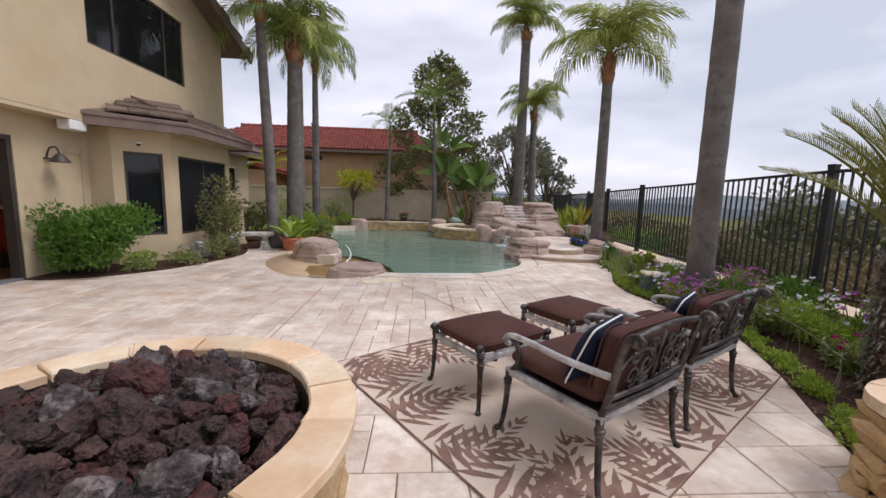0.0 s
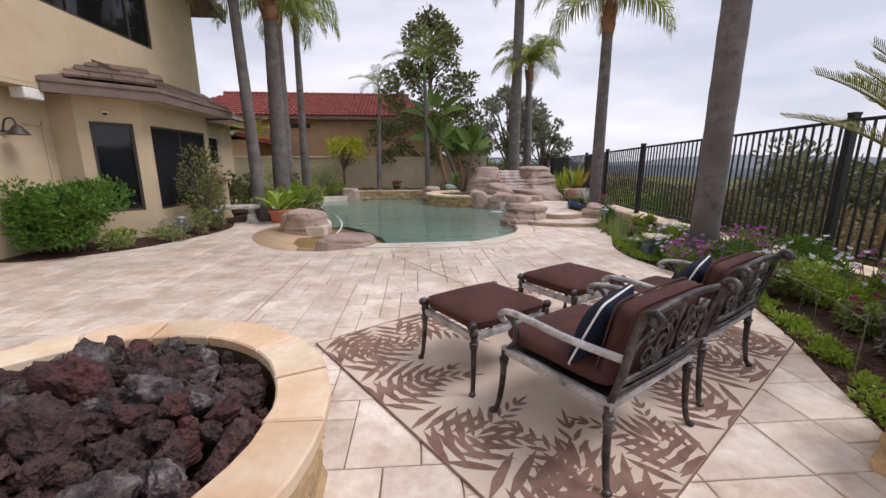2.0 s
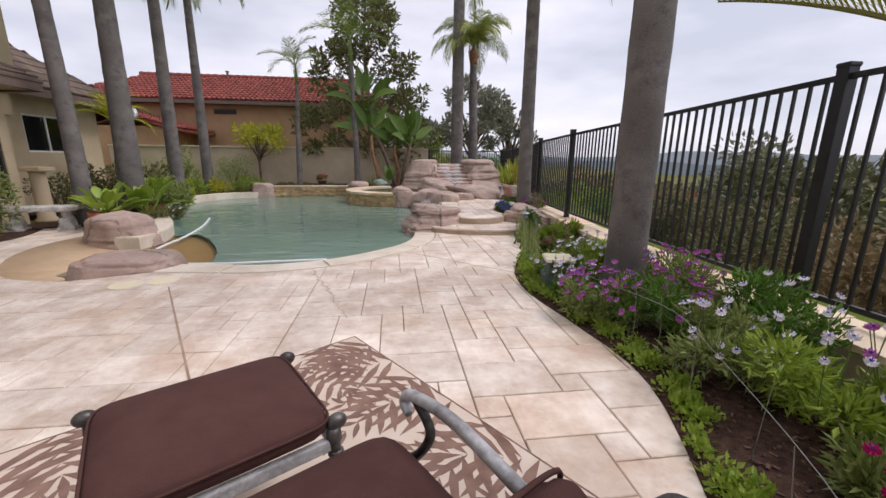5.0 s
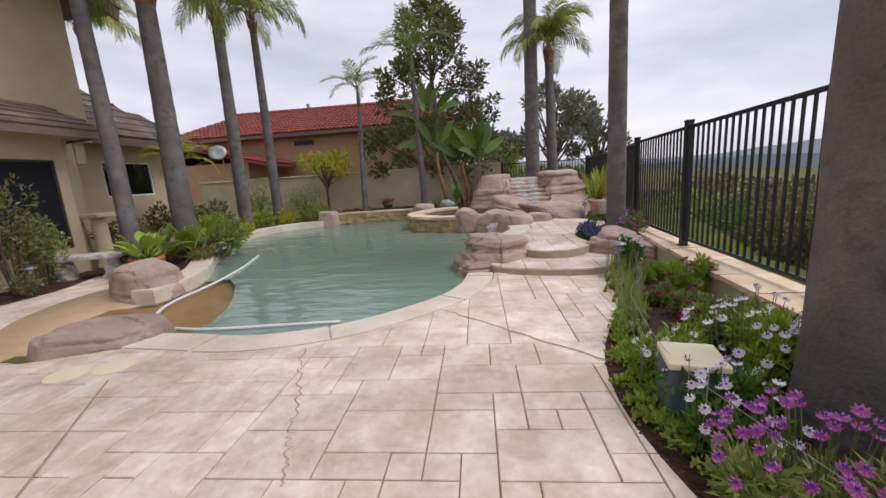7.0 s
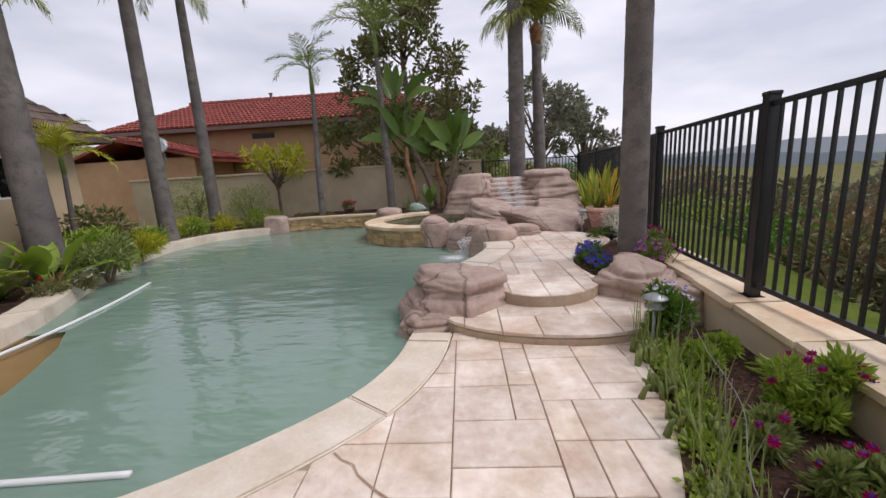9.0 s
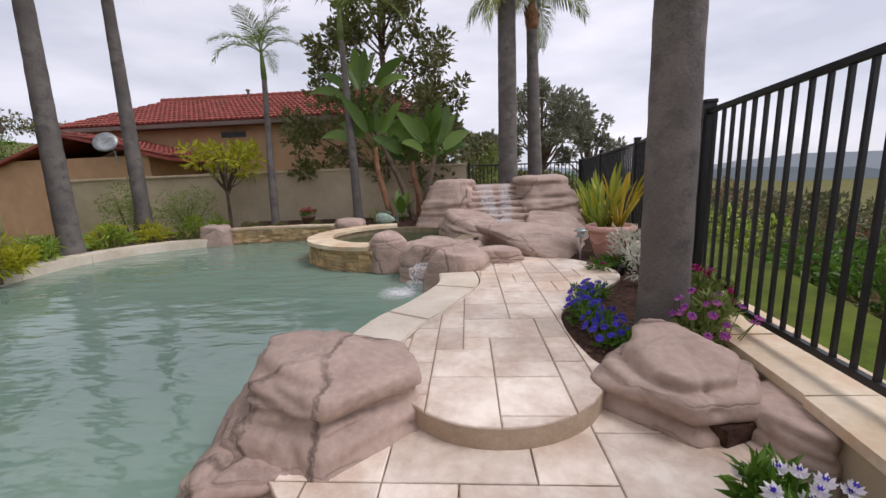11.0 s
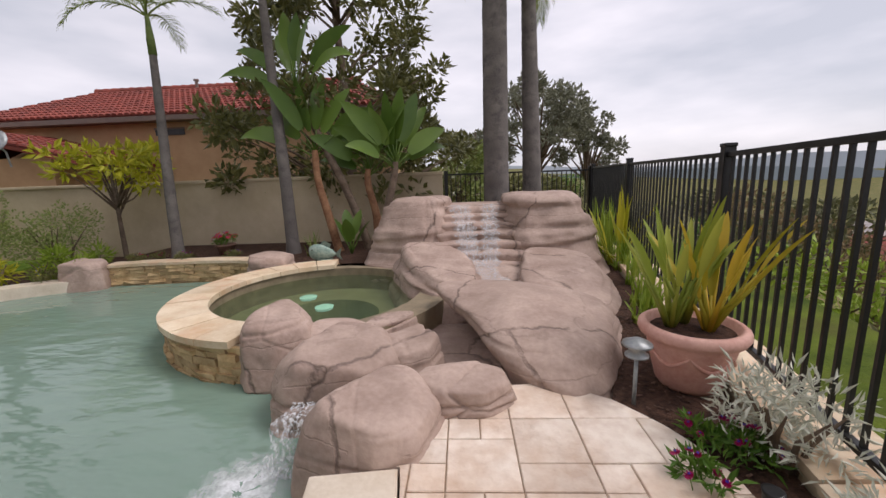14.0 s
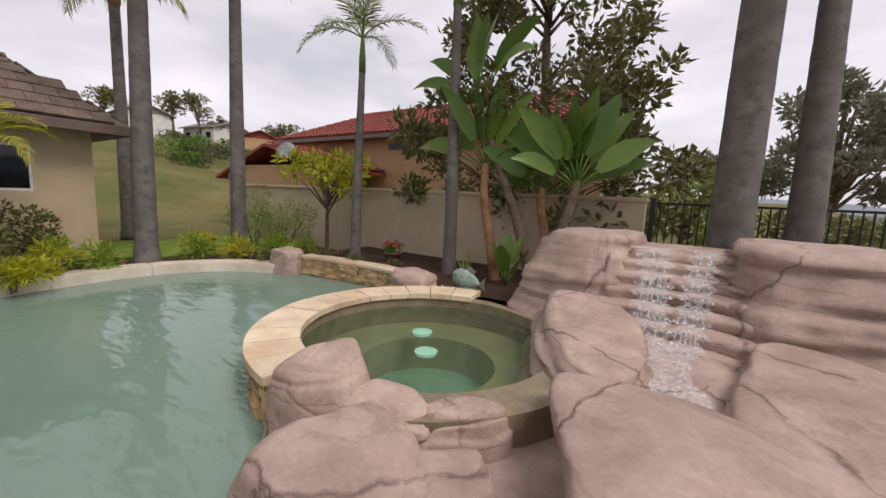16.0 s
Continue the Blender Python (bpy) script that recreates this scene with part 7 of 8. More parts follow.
def ficus_tree(at, top, label, seed):
    """A broad-based tree running up to a ragged point, with leaf tufts at the ends of its branches."""
    rnd = random.Random(seed)
    t = thing("ficus_tree", at, label, "tree")
    bm = bmesh.new()
    trunk(bm, [(0, 0, -0.2), (0.1, 0, top * 0.35), (-0.05, 0.1, top * 0.7), (0.1, 0, top * 0.97)], 0.16, 0.03, 1.4, 10, seed=seed)
    part("trunk", bm, M_BARK, t, smooth=True)
    bm, tufts = bmesh.new(), []
    for i in range(150):
        v = rnd.random() ** 1.25
        z = 1.3 + (top - 1.5) * v
        reach = 3.3 * (1 - v) ** 0.62 * (0.75 + 0.25 * math.sin(min(1.0, v * 5) * 1.57)) + 0.15
        a, q = rnd.uniform(0, 6.28), rnd.uniform(0.35, 1.0) ** 0.6
        e = Vector((reach * q * math.cos(a), reach * q * math.sin(a), z))
        o = Vector((0.05, 0.03, max(0.5, z - 0.55 * reach * q - 0.2)))
        if i % 2 == 0:
            tube(bm, [o, o.lerp(e, 0.55) + Vector((0, 0, 0.12)), e], [0.045, 0.028, 0.008], 5)
        r = rnd.uniform(0.26, 0.5)
        tufts.append((e.x, e.y, e.z, r, r * 0.75))
    part("branchwork", bm, M_BARK, t, smooth=True)
    bm = bmesh.new()
    leaf_cloud(bm, tufts, 11000, 0.2, rnd, 2.1, 0.25, 0.2)
    part("crown", bm, M_DARKL, t)


ficus_tree((0.85, 20.0, -0.1), 8.3, "large glossy dark-leaved tree behind the wall", 4)
tree("eucalyptus_tree", (9.5, 40, -3.5), 12.5, 4.6, 9.2, 4200, 0.36, M_EUC, "grey-green eucalyptus tree beyond the garden", 5, limbs=12, k=34, tr=0.3, br=0.17, ch=5.8)
tree("eucalyptus_tree", (14.5, 44, -4.5), 12.0, 3.4, 8.5, 3000, 0.36, M_EUC, "grey-green eucalyptus tree beyond the garden", 6, limbs=10, k=24, tr=0.28, br=0.18, ch=6.5)
tree("eucalyptus_tree", (5.0, 43, -3.0), 9.0, 3.6, 6.0, 3600, 0.4, M_EUC, "grey-green tree beyond the garden wall", 7, limbs=7, k=24, tr=0.25, br=0.26, ch=5.0)
tree("far_tree", (7.0, 27, -0.8), 2.7, 1.9, 1.5, 2000, 0.22, M_DARKL, "dark green tree beyond the back fence", 8, k=18, ch=1.8)
tree("far_tree", (3.6, 25, -0.6), 3.6, 1.6, 2.2, 1800, 0.22, M_FERN, "green tree beyond the garden wall", 9, k=16, ch=2.4)
# hillside trees and scrub beyond the fence and on the hill behind the house
rn = random.Random(77)
for i, (x, y, h, r, m) in enumerate(((17, 15, 6.8, 3.2, M_SCRUB), (22, 22, 8.5, 3.6, M_EUC), (15, 8.5, 4.8, 2.2, M_SCRUB), (26, 11, 8.5, 4.2, M_EUC), (30, 20, 10.5, 4.5, M_EUC), (20, 4, 6.8, 3.6, M_SCRUB), (34, 30, 12, 5, M_EUC), (25, 32, 9, 4, M_SCRUB), (40, 16, 13, 5.5, M_EUC), (46, 42, 14, 6, M_EUC), (28, 45, 11, 5, M_SCRUB), (44, 4, 13, 5, M_EUC))):
    z = ground_z(x, y)
    h = min(h, (2.0, 2.6, 0.6, 0.2, -1.0, 1.4)[i] - z if i < 6 else -0.6 - z)
    tree("hillside_tree", (x, y, z), h, r, h * 0.6, 1700, 0.3 + r * 0.03, m, "hazy green tree on the slope below the fence", 100 + i, k=20, tr=0.2, br=0.3, ch=h * 0.75)
for i, (x, y, r, h, m) in enumerate(((7.6, 9.5, 1.0, 1.1, M_SCRUB), *[(rn.uniform(9, 26), rn.uniform(-4, 34), rn.uniform(1.0, 2.0), rn.uniform(1.2, 2.4), (M_EUC, M_SCRUB, M_DRY, M_BUSH, M_DRY)[q % 5]) for q in range(26)], (8.2, 12.5, 1.1, 1.1, M_BUSH), (8.6, 15.0, 1.2, 1.1, M_LIME), (8.8, 7.0, 1.0, 1.0, M_DRY), (9.5, 3.0, 1.2, 1.4, M_SCRUB), (9.4, 17.6, 1.0, 1.2, M_SCRUB), (11, 11, 1.4, 1.6, M_SCRUB), (12, 5.0, 1.5, 1.7, M_SCRUB), (7.3, 1.6, 1.0, 1.2, M_DRY), (7.6, 3.6, 1.1, 1.4, M_SCRUB), (7.5, 5.4, 1.0, 1.3, M_DRY), (7.9, 7.9, 1.1, 1.3, M_SCRUB), (8.1, 10.4, 1.1, 1.3, M_DRY), (9.0, 13.6, 1.2, 1.4, M_SCRUB), (10.2, 9.0, 1.4, 1.9, M_DRY), (10.6, 6.2, 1.5, 2.1, M_SCRUB), (12.5, 13.0, 1.6, 2.4, M_DRY))):
    shrub("slope_shrub", (x, y, ground_z(x, y)), r, h, 1500, 0.12, m, "round green shrub on the slope outside the fence", seed=150 + i, k=14, group="shrubs on the slope")
shrub("red_shrub", (10.5, 13.8, ground_z(10.5, 13.8)), 1.5, 1.9, 1600, 0.12, leafy("russet_leaf", lin(120, 58, 40), lin(168, 92, 62)), "russet flowering shrub on the slope", seed=170, k=14)
HILLT = ((-51.8, 33.3, 6.5, 1.7), (-50.9, 35.9, 7.2, 1.9), (-49.8, 37.8, 4.4, 1.6), (-45.3, 45.5, 5.6, 2.8), (-46.5, 43.8, 5, 2.4), (-43, 49, 5.2, 3), (-57, 28, 5, 2.4), (-40, 40, 1.8, 1.6), (-44, 33, 1.8, 1.6))
for i in range(34):
    x, y = rn.uniform(-58, -34), rn.uniform(26, 52)
    shrub("hill_shrub", (x, y, ground_z(x, y)), rn.uniform(0.9, 2.2), rn.uniform(0.9, 2.0), 420, 0.3, (M_SCRUB, M_FERN, M_BUSH)[i % 3], "rounded shrub on the far hillside", seed=260 + i, k=9, stems=2, group="shrubs on the far hill")
for i, (x, y, h, r) in enumerate(HILLT):
    tree("hill_tree", (x, y, ground_z(x, y)), h, r, h * 0.72, 900, 0.34, M_DARKL, "dark tree on the far hill", 200 + i, k=12, tr=0.22, br=0.34, ch=h * 0.5)


# neighbour and far houses
def barrel_roof(bm, e0, e1, r0, r1, pitch=0.22, course=0.36):
    """Barrel tiles between an eave e0-e1 and a ridge r0-r1: rounded rows in stepped courses."""
    e0, e1, r0, r1 = map(Vector, (e0, e1, r0, r1))
    n = int((e1 - e0).length / pitch)
    up = ((r0 + r1) / 2 - (e0 + e1) / 2).normalized()
    nrm = (e1 - e0).normalized().cross(up)
    if nrm.z < 0:
        nrm = -nrm
    al = (e1 - e0).normalized()
    for i in range(n):
        t = (i + 0.5) / n
        a, b = e0.lerp(e1, t), None
        # ridge end above this place, allowing for hips
        k0, k1 = (r0 - e0).dot(al), (r1 - e0).dot(al)
        s = (a - e0).dot(al)
        full = (r0 - e0 - al * k0).length
        if s < k0:
            run = full * s / max(k0, 1e-6)
        elif s > k1:
            run = full * ((e1 - e0).length - s) / max((e1 - e0).length - k1, 1e-6)
        else:
            run = full
        m = max(1, int(run / course))
        for j in range(m):
            p = a + up * (j * course)
            q = a + up * min(run, (j + 1.08) * course)
            ra, rb = pitch * 0.46, pitch * 0.40
            ring = []
            for w, rr, lift in ((p, ra, 0.035), (q, rb, 0.0)):
                ring.append([bm.verts.new(w + al * (rr * math.cos(g)) + nrm * (rr * 0.8 * math.sin(g) + lift)) for g in (0, 0.8, 1.571, 2.34, 3.14159)])
            for g in range(4):
                bm.faces.new((ring[0][g], ring[0][g + 1], ring[1][g + 1], ring[1][g]))
            bm.faces.new(ring[0])


M_REDI = surface("terracotta_roof_rows", lin(112, 48, 40), lin(148, 74, 60), 3, 0.8, 0.3, 30, island=0.2, stain=lin(110, 60, 48), stain_amt=0.4)
nb = thing("neighbour_house", (0, 0, 0), "neighbouring tan stucco house with red barrel-tile roof", "house")
def nbox(name, c, s, mat, parent=nb, bevel=0.0, label=""):
    bm = bmesh.new()
    box(bm, c, s, bevel=bevel)
    return part(name, bm, mat, parent, label)
nbox("wall", (-6.0, 26.0, 1.55), (15.0, 5.0, 4.6), M_NSTUCCO)
vent = nbox("attic_vent", (-6.35, 23.49, 3.42), (1.05, 0.03, 0.2), M_BLACK)
nbox("vent_frame", (-6.35, 23.485, 3.55), (1.12, 0.05, 0.05), M_FASCIA, vent)
nbox("eave_board", (-6.0, 22.98, 3.83), (16.4, 0.06, 0.16), M_FASCIA)
nbox("eave_soffit", (-6.0, 23.25, 3.78), (16.2, 0.5, 0.04), M_FASCIA)
bm = bmesh.new()
slab(bm, [(-14.1, 22.95, 3.9), (2.1, 22.95, 3.9), (-0.5, 26.8, 5.6), (-11.6, 26.8, 5.6)], 0.06)
slab(bm, [(2.1, 22.95, 3.9), (2.1, 29.5, 3.9), (-0.5, 26.8, 5.6)], 0.06)
slab(bm, [(-14.1, 29.5, 3.9), (-14.1, 22.95, 3.9), (-11.6, 26.8, 5.6)], 0.06)
roof = part("roof", bm, M_RED, nb)
bm = bmesh.new()
barrel_roof(bm, (-14.1, 22.95, 3.93), (2.1, 22.95, 3.93), (-11.6, 26.8, 5.63), (-0.5, 26.8, 5.63))
tagged(part("roof_tiles", bm, M_REDI, roof, "red clay barrel tiles"), kind="stuff")
bm = bmesh.new()
for i in range(30):
    x = -11.6 + 11.1 * i / 29
    tube(bm, [(x - 0.21, 26.8, 5.66), (x + 0.21, 26.8, 5.64)], [0.14, 0.12], 8)
part("ridge_tiles", bm, M_REDI, roof)
bm = bmesh.new()
lathe(bm, [(0.06, 0), (0.06, 0.25), (0.1, 0.26), (0.1, 0.33)], 10, (-7.2, 26.6, 5.6))
part("roof_pipe", bm, M_FASCIA, roof)
wingn = nbox("garage_wall", (-11.0, 22.0, 0.9), (6.2, 2.6, 3.2), M_NSTUCCO)
bm = bmesh.new()
slab(bm, [(-14.9, 20.5, 2.0), (-14.9, 23.4, 2.0), (-10.9, 23.4, 3.35), (-10.9, 20.5, 3.35)], 0.1)
slab(bm, [(-6.9, 20.5, 2.35), (-10.9, 20.5, 3.35), (-10.9, 23.4, 3.35), (-6.9, 23.4, 2.35)], 0.1)
gr = part("garage_roof", bm, M_RED, nb)
bm = bmesh.new()
barrel_roof(bm, (-6.9, 20.5, 2.4), (-6.9, 23.4, 2.4), (-10.9, 20.5, 3.4), (-10.9, 23.4, 3.4))
tagged(part("garage_tiles", bm, M_REDI, gr), kind="stuff")
dish = thing("satellite_dish", (-8.9, 20.45, 2.55), "grey satellite dish on the neighbour's roof edge", "dish")
bm = bmesh.new()
lathe(bm, [(0.02, 0.0), (0.2, 0.02), (0.36, 0.09), (0.37, 0.1), (0.2, 0.035), (0.02, 0.012)], 20)
ob = part("reflector", bm, M_LAMPM, dish, smooth=True)
ob.matrix_basis = pose(0, -0.25, 0.35, 65, 0, 20)
bm = bmesh.new()
tube(bm, [(0, 0.05, -0.3), (0, 0, 0.1), (0, -0.2, 0.32)], 0.025, 8)
part("mast", bm, M_LAMPM, dish)


def far_house(at, w, d, h, rh, wall, roofm, label, rz=0):
    t = thing("far_house", at, label, "house", "houses on the slopes", rz=rz)
    bm = bmesh.new()
    box(bm, (0, 0, h / 2 - 1), (w, d, h + 2))
    part("wall", bm, wall, t)
    bm = bmesh.new()
    slab(bm, [(-w / 2 - 0.4, -d / 2 - 0.4, h), (w / 2 + 0.4, -d / 2 - 0.4, h), (w / 2 + 0.4, 0, h + rh), (-w / 2 - 0.4, 0, h + rh)], 0.12)
    slab(bm, [(-w / 2 - 0.4, d / 2 + 0.4, h), (-w / 2 - 0.4, 0, h + rh), (w / 2 + 0.4, 0, h + rh), (w / 2 + 0.4, d / 2 + 0.4, h)], 0.12)
    prism_pts = [(-d / 2, h), (d / 2, h), (0, h + rh - 0.1)]
    for sx in (-1, 1):
        vs = [bm.verts.new((sx * w / 2, y, z)) for y, z in prism_pts]
        bm.faces.new(vs)
    part("roof", bm, roofm, t)
    for side in (-1, 1):
        for k in range(3):
            bm = bmesh.new()
            box(bm, (-w / 3 + k * w / 3, side * (d / 2 + 0.01), h * 0.55), (w * 0.14, 0.06, h * 0.35))
            part("window", bm, M_SCREEN, t)
    for k in range(2):
        bm = bmesh.new()
        box(bm, (-(w / 2 + 0.01), -d / 4 + k * d / 2, h * 0.55), (0.06, d * 0.18, h * 0.35))
        part("window", bm, M_SCREEN, t)


far_house((21.5, 9.0, ground_z(21.5, 9) + 0.2), 7, 9, 2.8, 1.6, M_WHITEH, M_GREYR, "white house with grey roof below the fence", 10)
for i, (x, y) in enumerate(((60, 40), (75, 25), (90, 60), (70, 70), (110, 35), (120, 80), (55, 58), (95, 95), (140, 55))):
    far_house((x, y, ground_z(x, y)), 12, 9, 4, 2.2, M_WHITEH if i % 3 else M_NSTUCCO, M_GREYR if i % 2 else M_RED, "small pale house far down in the valley", 20 * i)
for i, (x, y) in enumerate(((-48.5, 42.0), (-55, 31), (-52, 38.5))):
    far_house((x, y, ground_z(x, y)), 6, 5, 2.2, 1.1, M_WHITEH if i else M_NSTUCCO, M_GREYR if i else M_RED, "pale house on the far hill", -20 + 15 * i)

# far ridge lines: air haze is put into their colours, paler farther off
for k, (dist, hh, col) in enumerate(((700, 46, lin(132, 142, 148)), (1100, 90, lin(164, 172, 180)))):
    bm = bmesh.new()
    lo, hi = [], []
    for a in np.linspace(-1.2, 2.4, 90):
        x, y = dist * math.cos(a), dist * math.sin(a)
        z = hh * (0.55 + 0.5 * noise.noise(Vector((a * 2.2, k * 5.0, 0)))) + 6 * noise.noise(Vector((a * 14, k, 2)))
        lo.append(bm.verts.new((x, y, -120)))
        hi.append(bm.verts.new((x * 1.05, y * 1.05, z - 25)))
    for i in range(89):
        bm.faces.new((lo[i], lo[i + 1], hi[i + 1], hi[i]))
    m = surface("haze_tinted_ridge_%s" % "ab"[k], col, tuple(c * 1.12 for c in col[:3]) + (1,), 0.01, 1.0, 0.0, 0.05, 0.0)
    tagged(part("backdrop", bm, m, smooth=True), "distant ridge tinted blue-grey for haze", "hills", kind="structure")


# ---- flower bed planting ----
def blooms(bm, spots, r, rnd, petals=9):
    for p, up in spots:
        up = Vector(up).normalized()
        s = up.cross(Vector((0.3, 1, 0.2))).normalized()
        f = up.cross(s)
        r1 = r * rnd.uniform(0.8, 1.15)
        c = bm.verts.new(Vector(p) + up * 0.004)
        ring = []
        for i in range(petals * 2):
            a = math.pi * i / petals
            q = r1 if i % 2 == 0 else r1 * 0.72
            ring.append(bm.verts.new(Vector(p) + (s * math.cos(a) + f * math.sin(a)) * q + up * (0.012 if i % 2 == 0 else 0)))
        for i in range(petals * 2):
            bm.faces.new((c, ring[i - 1], ring[i]))


def daisy_bush(at, r, h, nf, petal, label, seed, fr=0.026, leaf=M_FERN, nleaf=1500):
    rnd = random.Random(seed)
    t = thing("daisy_bush", at, label, "flowers", "flowering plants in the bed")
    bm = bmesh.new()
    leaf_cloud(bm, blobs_in((0, 0, h * 0.42), r, h * 0.8, 9, rnd, 0.42), nleaf, 0.062, rnd, 3.4, up=0.6, shell=0.2)
    part("foliage", bm, leaf, t)
    bm = bmesh.new()
    spots = []
    for _ in range(nf):
        a, q = rnd.uniform(0, 6.28), r * math.sqrt(rnd.random())
        z = h * (0.75 + 0.35 * rnd.random()) * (1 - 0.35 * (q / r) ** 2)
        p = (q * math.cos(a), q * math.sin(a), z)
        tube(bm, [(p[0] * 0.7, p[1] * 0.7, h * 0.25), p], 0.0028, 4, False)
        spots.append((p, (0.5 * math.cos(a) * q / r - 0.35 + rnd.gauss(0, 0.2), 0.5 * math.sin(a) * q / r - 0.2 + rnd.gauss(0, 0.2), 0.9)))
    tagged(part("stalk_cluster", bm, M_STEM, t), kind="stuff")
    bm = bmesh.new()
    blooms(bm, spots, fr, rnd)
    tagged(part("bloom_cluster", bm, petal, t), kind="stuff")
    bm = bmesh.new()
    blooms(bm, [((p[0], p[1], p[2] + 0.008), u) for p, u in spots], fr * 0.3, rnd, 5)
    tagged(part("flower_centre", bm, M_VIOLET, t), kind="stuff")


BEDF = (
    (3.55, 4.75, 0.34, 0.42, 60, M_PURPLE), (3.72, 4.3, 0.34, 0.5, 34, M_PURPLE), (3.9, 5.7, 0.36, 0.46, 34, M_WHITEP), (4.15, 4.7, 0.36, 0.62, 40, M_PURPLE),
    (3.5, 5.2, 0.3, 0.34, 34, M_WHITEP), (3.55, 5.75, 0.28, 0.3, 26, M_WHITEP), (3.75, 3.75, 0.32, 0.48, 26, M_WHITEP), (4.2, 3.9, 0.36, 0.66, 22, M_WHITEP),
    (3.9, 3.3, 0.34, 0.56, 12, M_WHITEP), (4.2, 3.1, 0.34, 0.66, 16, M_PURPLE), (4.25, 5.6, 0.3, 0.5, 20, M_WHITEP), (4.25, 2.4, 0.3, 0.5, 10, M_PURPLE),
    (3.62, 2.85, 0.22, 0.34, 9, M_MAG), (3.85, 2.55, 0.24, 0.32, 8, M_MAG), (4.05, 6.35, 0.18, 0.24, 8, M_MAG), (4.2, 6.75, 0.18, 0.24, 6, M_MAG), (4.1, 1.9, 0.3, 0.4, 8, M_MAG),
    (4.42, 7.25, 0.2, 0.42, 10, M_MAG), (4.05, 7.05, 0.14, 0.2, 7, M_MAG), (4.2, 8.25, 0.16, 0.5, 14, M_WHITEP), (4.3, 7.85, 0.16, 0.22, 0, M_MAG), (4.28, 6.15, 0.26, 0.4, 14, M_WHITEP),
)
for i, (x, y, r, h, nf, pm) in enumerate(BEDF):
    col = {M_PURPLE: "mauve", M_WHITEP: "white", M_MAG: "magenta"}[pm]
    daisy_bush((x, y, 0.0), r, h, nf, pm, "leafy daisy bush with %s flowers in the bed" % col, 300 + i, leaf=(M_FERN, M_BUSH, M_LIME)[i % 3])
for i, (x, y, r, h, nf, pm) in enumerate(((4.72, 9.55, 0.26, 0.36, 26, M_PURPLE), (4.9, 9.9, 0.2, 0.4, 16, M_MAG), (5.05, 10.3, 0.24, 0.34, 22, M_PURPLE))):
    daisy_bush((x, y, UP - 0.03), r, h, nf, pm, "mauve daisy bush beside the palm trunk", 340 + i)
for i, (x, y) in enumerate(((4.32, 10.46), (4.42, 10.6), (4.24, 10.2), (4.2, 10.03), (4.24, 9.84), (4.36, 9.5), (4.2, 9.62))):
    daisy_bush((x, y, UP - 0.03), 0.14, 0.16, 14, M_VIOLET, "low violet pansies at the palm foot", 360 + i, 0.026, M_BUSH, 160)
for i, (x, y) in enumerate(((4.98, 11.75), (5.05, 11.6), (4.75, 11.45))):
    daisy_bush((x, y, UP - 0.03), 0.13, 0.16, 6, M_MAG, "low magenta flowers beside the pink pot", 380 + i, 0.022, M_BUSH, 150)
# ground cover along the patio edge, one thing for each stretch
k = 0
for a, b in zip(BED_EDGE[3:-1:3], BED_EDGE[6::3]):
    rnd = random.Random(400 + k)
    bm = bmesh.new()
    for _ in range(12):
        t, o = rnd.random(), rnd.uniform(0.04, 0.2)
        d = (Vector(b) - Vector(a)).normalized()
        p = Vector(a).lerp(Vector(b), t) + Vector((d.y, -d.x)) * o
        leaf_cloud(bm, [(p.x, p.y, 0.035, 0.07, 0.05)], 55, 0.035, rnd, 1.6, 0.8, 0.1)
    k += 1
    ob = part("ground_cover", bm, M_LIME)
    tagged(ob, "bright green ground cover spilling along the patio edge", "plant", kind="stuff")
M_SILVER = leafy("silver_leaf", lin(186, 190, 174), lin(228, 230, 216))
shrub("lavender_shrub", (5.2, 11.6, UP - 0.03), 0.28, 0.44, 700, 0.075, M_SILVER, "silver-grey lavender shrub beside the palm trunk", seed=61, k=16, aspect=6, stems=10)
shrub("lavender_shrub", (5.0, 10.9, UP - 0.03), 0.22, 0.4, 450, 0.07, M_SILVER, "silver-grey lavender shrub beside the fence", seed=62, k=9, aspect=6, stems=8)


M_CANNA = leafy("canna_leaf", lin(150, 156, 46), lin(228, 186, 62))
M_CANNAG = leafy("green_canna_leaf", lin(112, 140, 46), lin(182, 184, 78))


def strap_plant(name, at, n, length, width, mat, label, seed, tilt=0.45, cat="plant"):
    rnd = random.Random(seed)
    t = thing(name, at, label, cat)
    bm = bmesh.new()
    for i in range(n):
        a = rnd.uniform(0, 6.28)
        q = abs(rnd.gauss(0, tilt))
        d = Vector((math.cos(a) * math.sin(q), math.sin(a) * math.sin(q), math.cos(q)))
        base = (0.06 * rnd.gauss(0, 1), 0.06 * rnd.gauss(0, 1), 0)
        broad_leaf(bm, base, d, length * rnd.uniform(0.5, 1.0), width * rnd.uniform(0.7, 1.1), rnd, length * 0.25, 0.5, 0.35)
        if name == "canna":
            part("leaf", bm, mat, t, smooth=True)
            bm = bmesh.new()
    if name == "canna":
        bm.free()
        return t
    part("foliage", bm, mat, t, smooth=True)
    return t


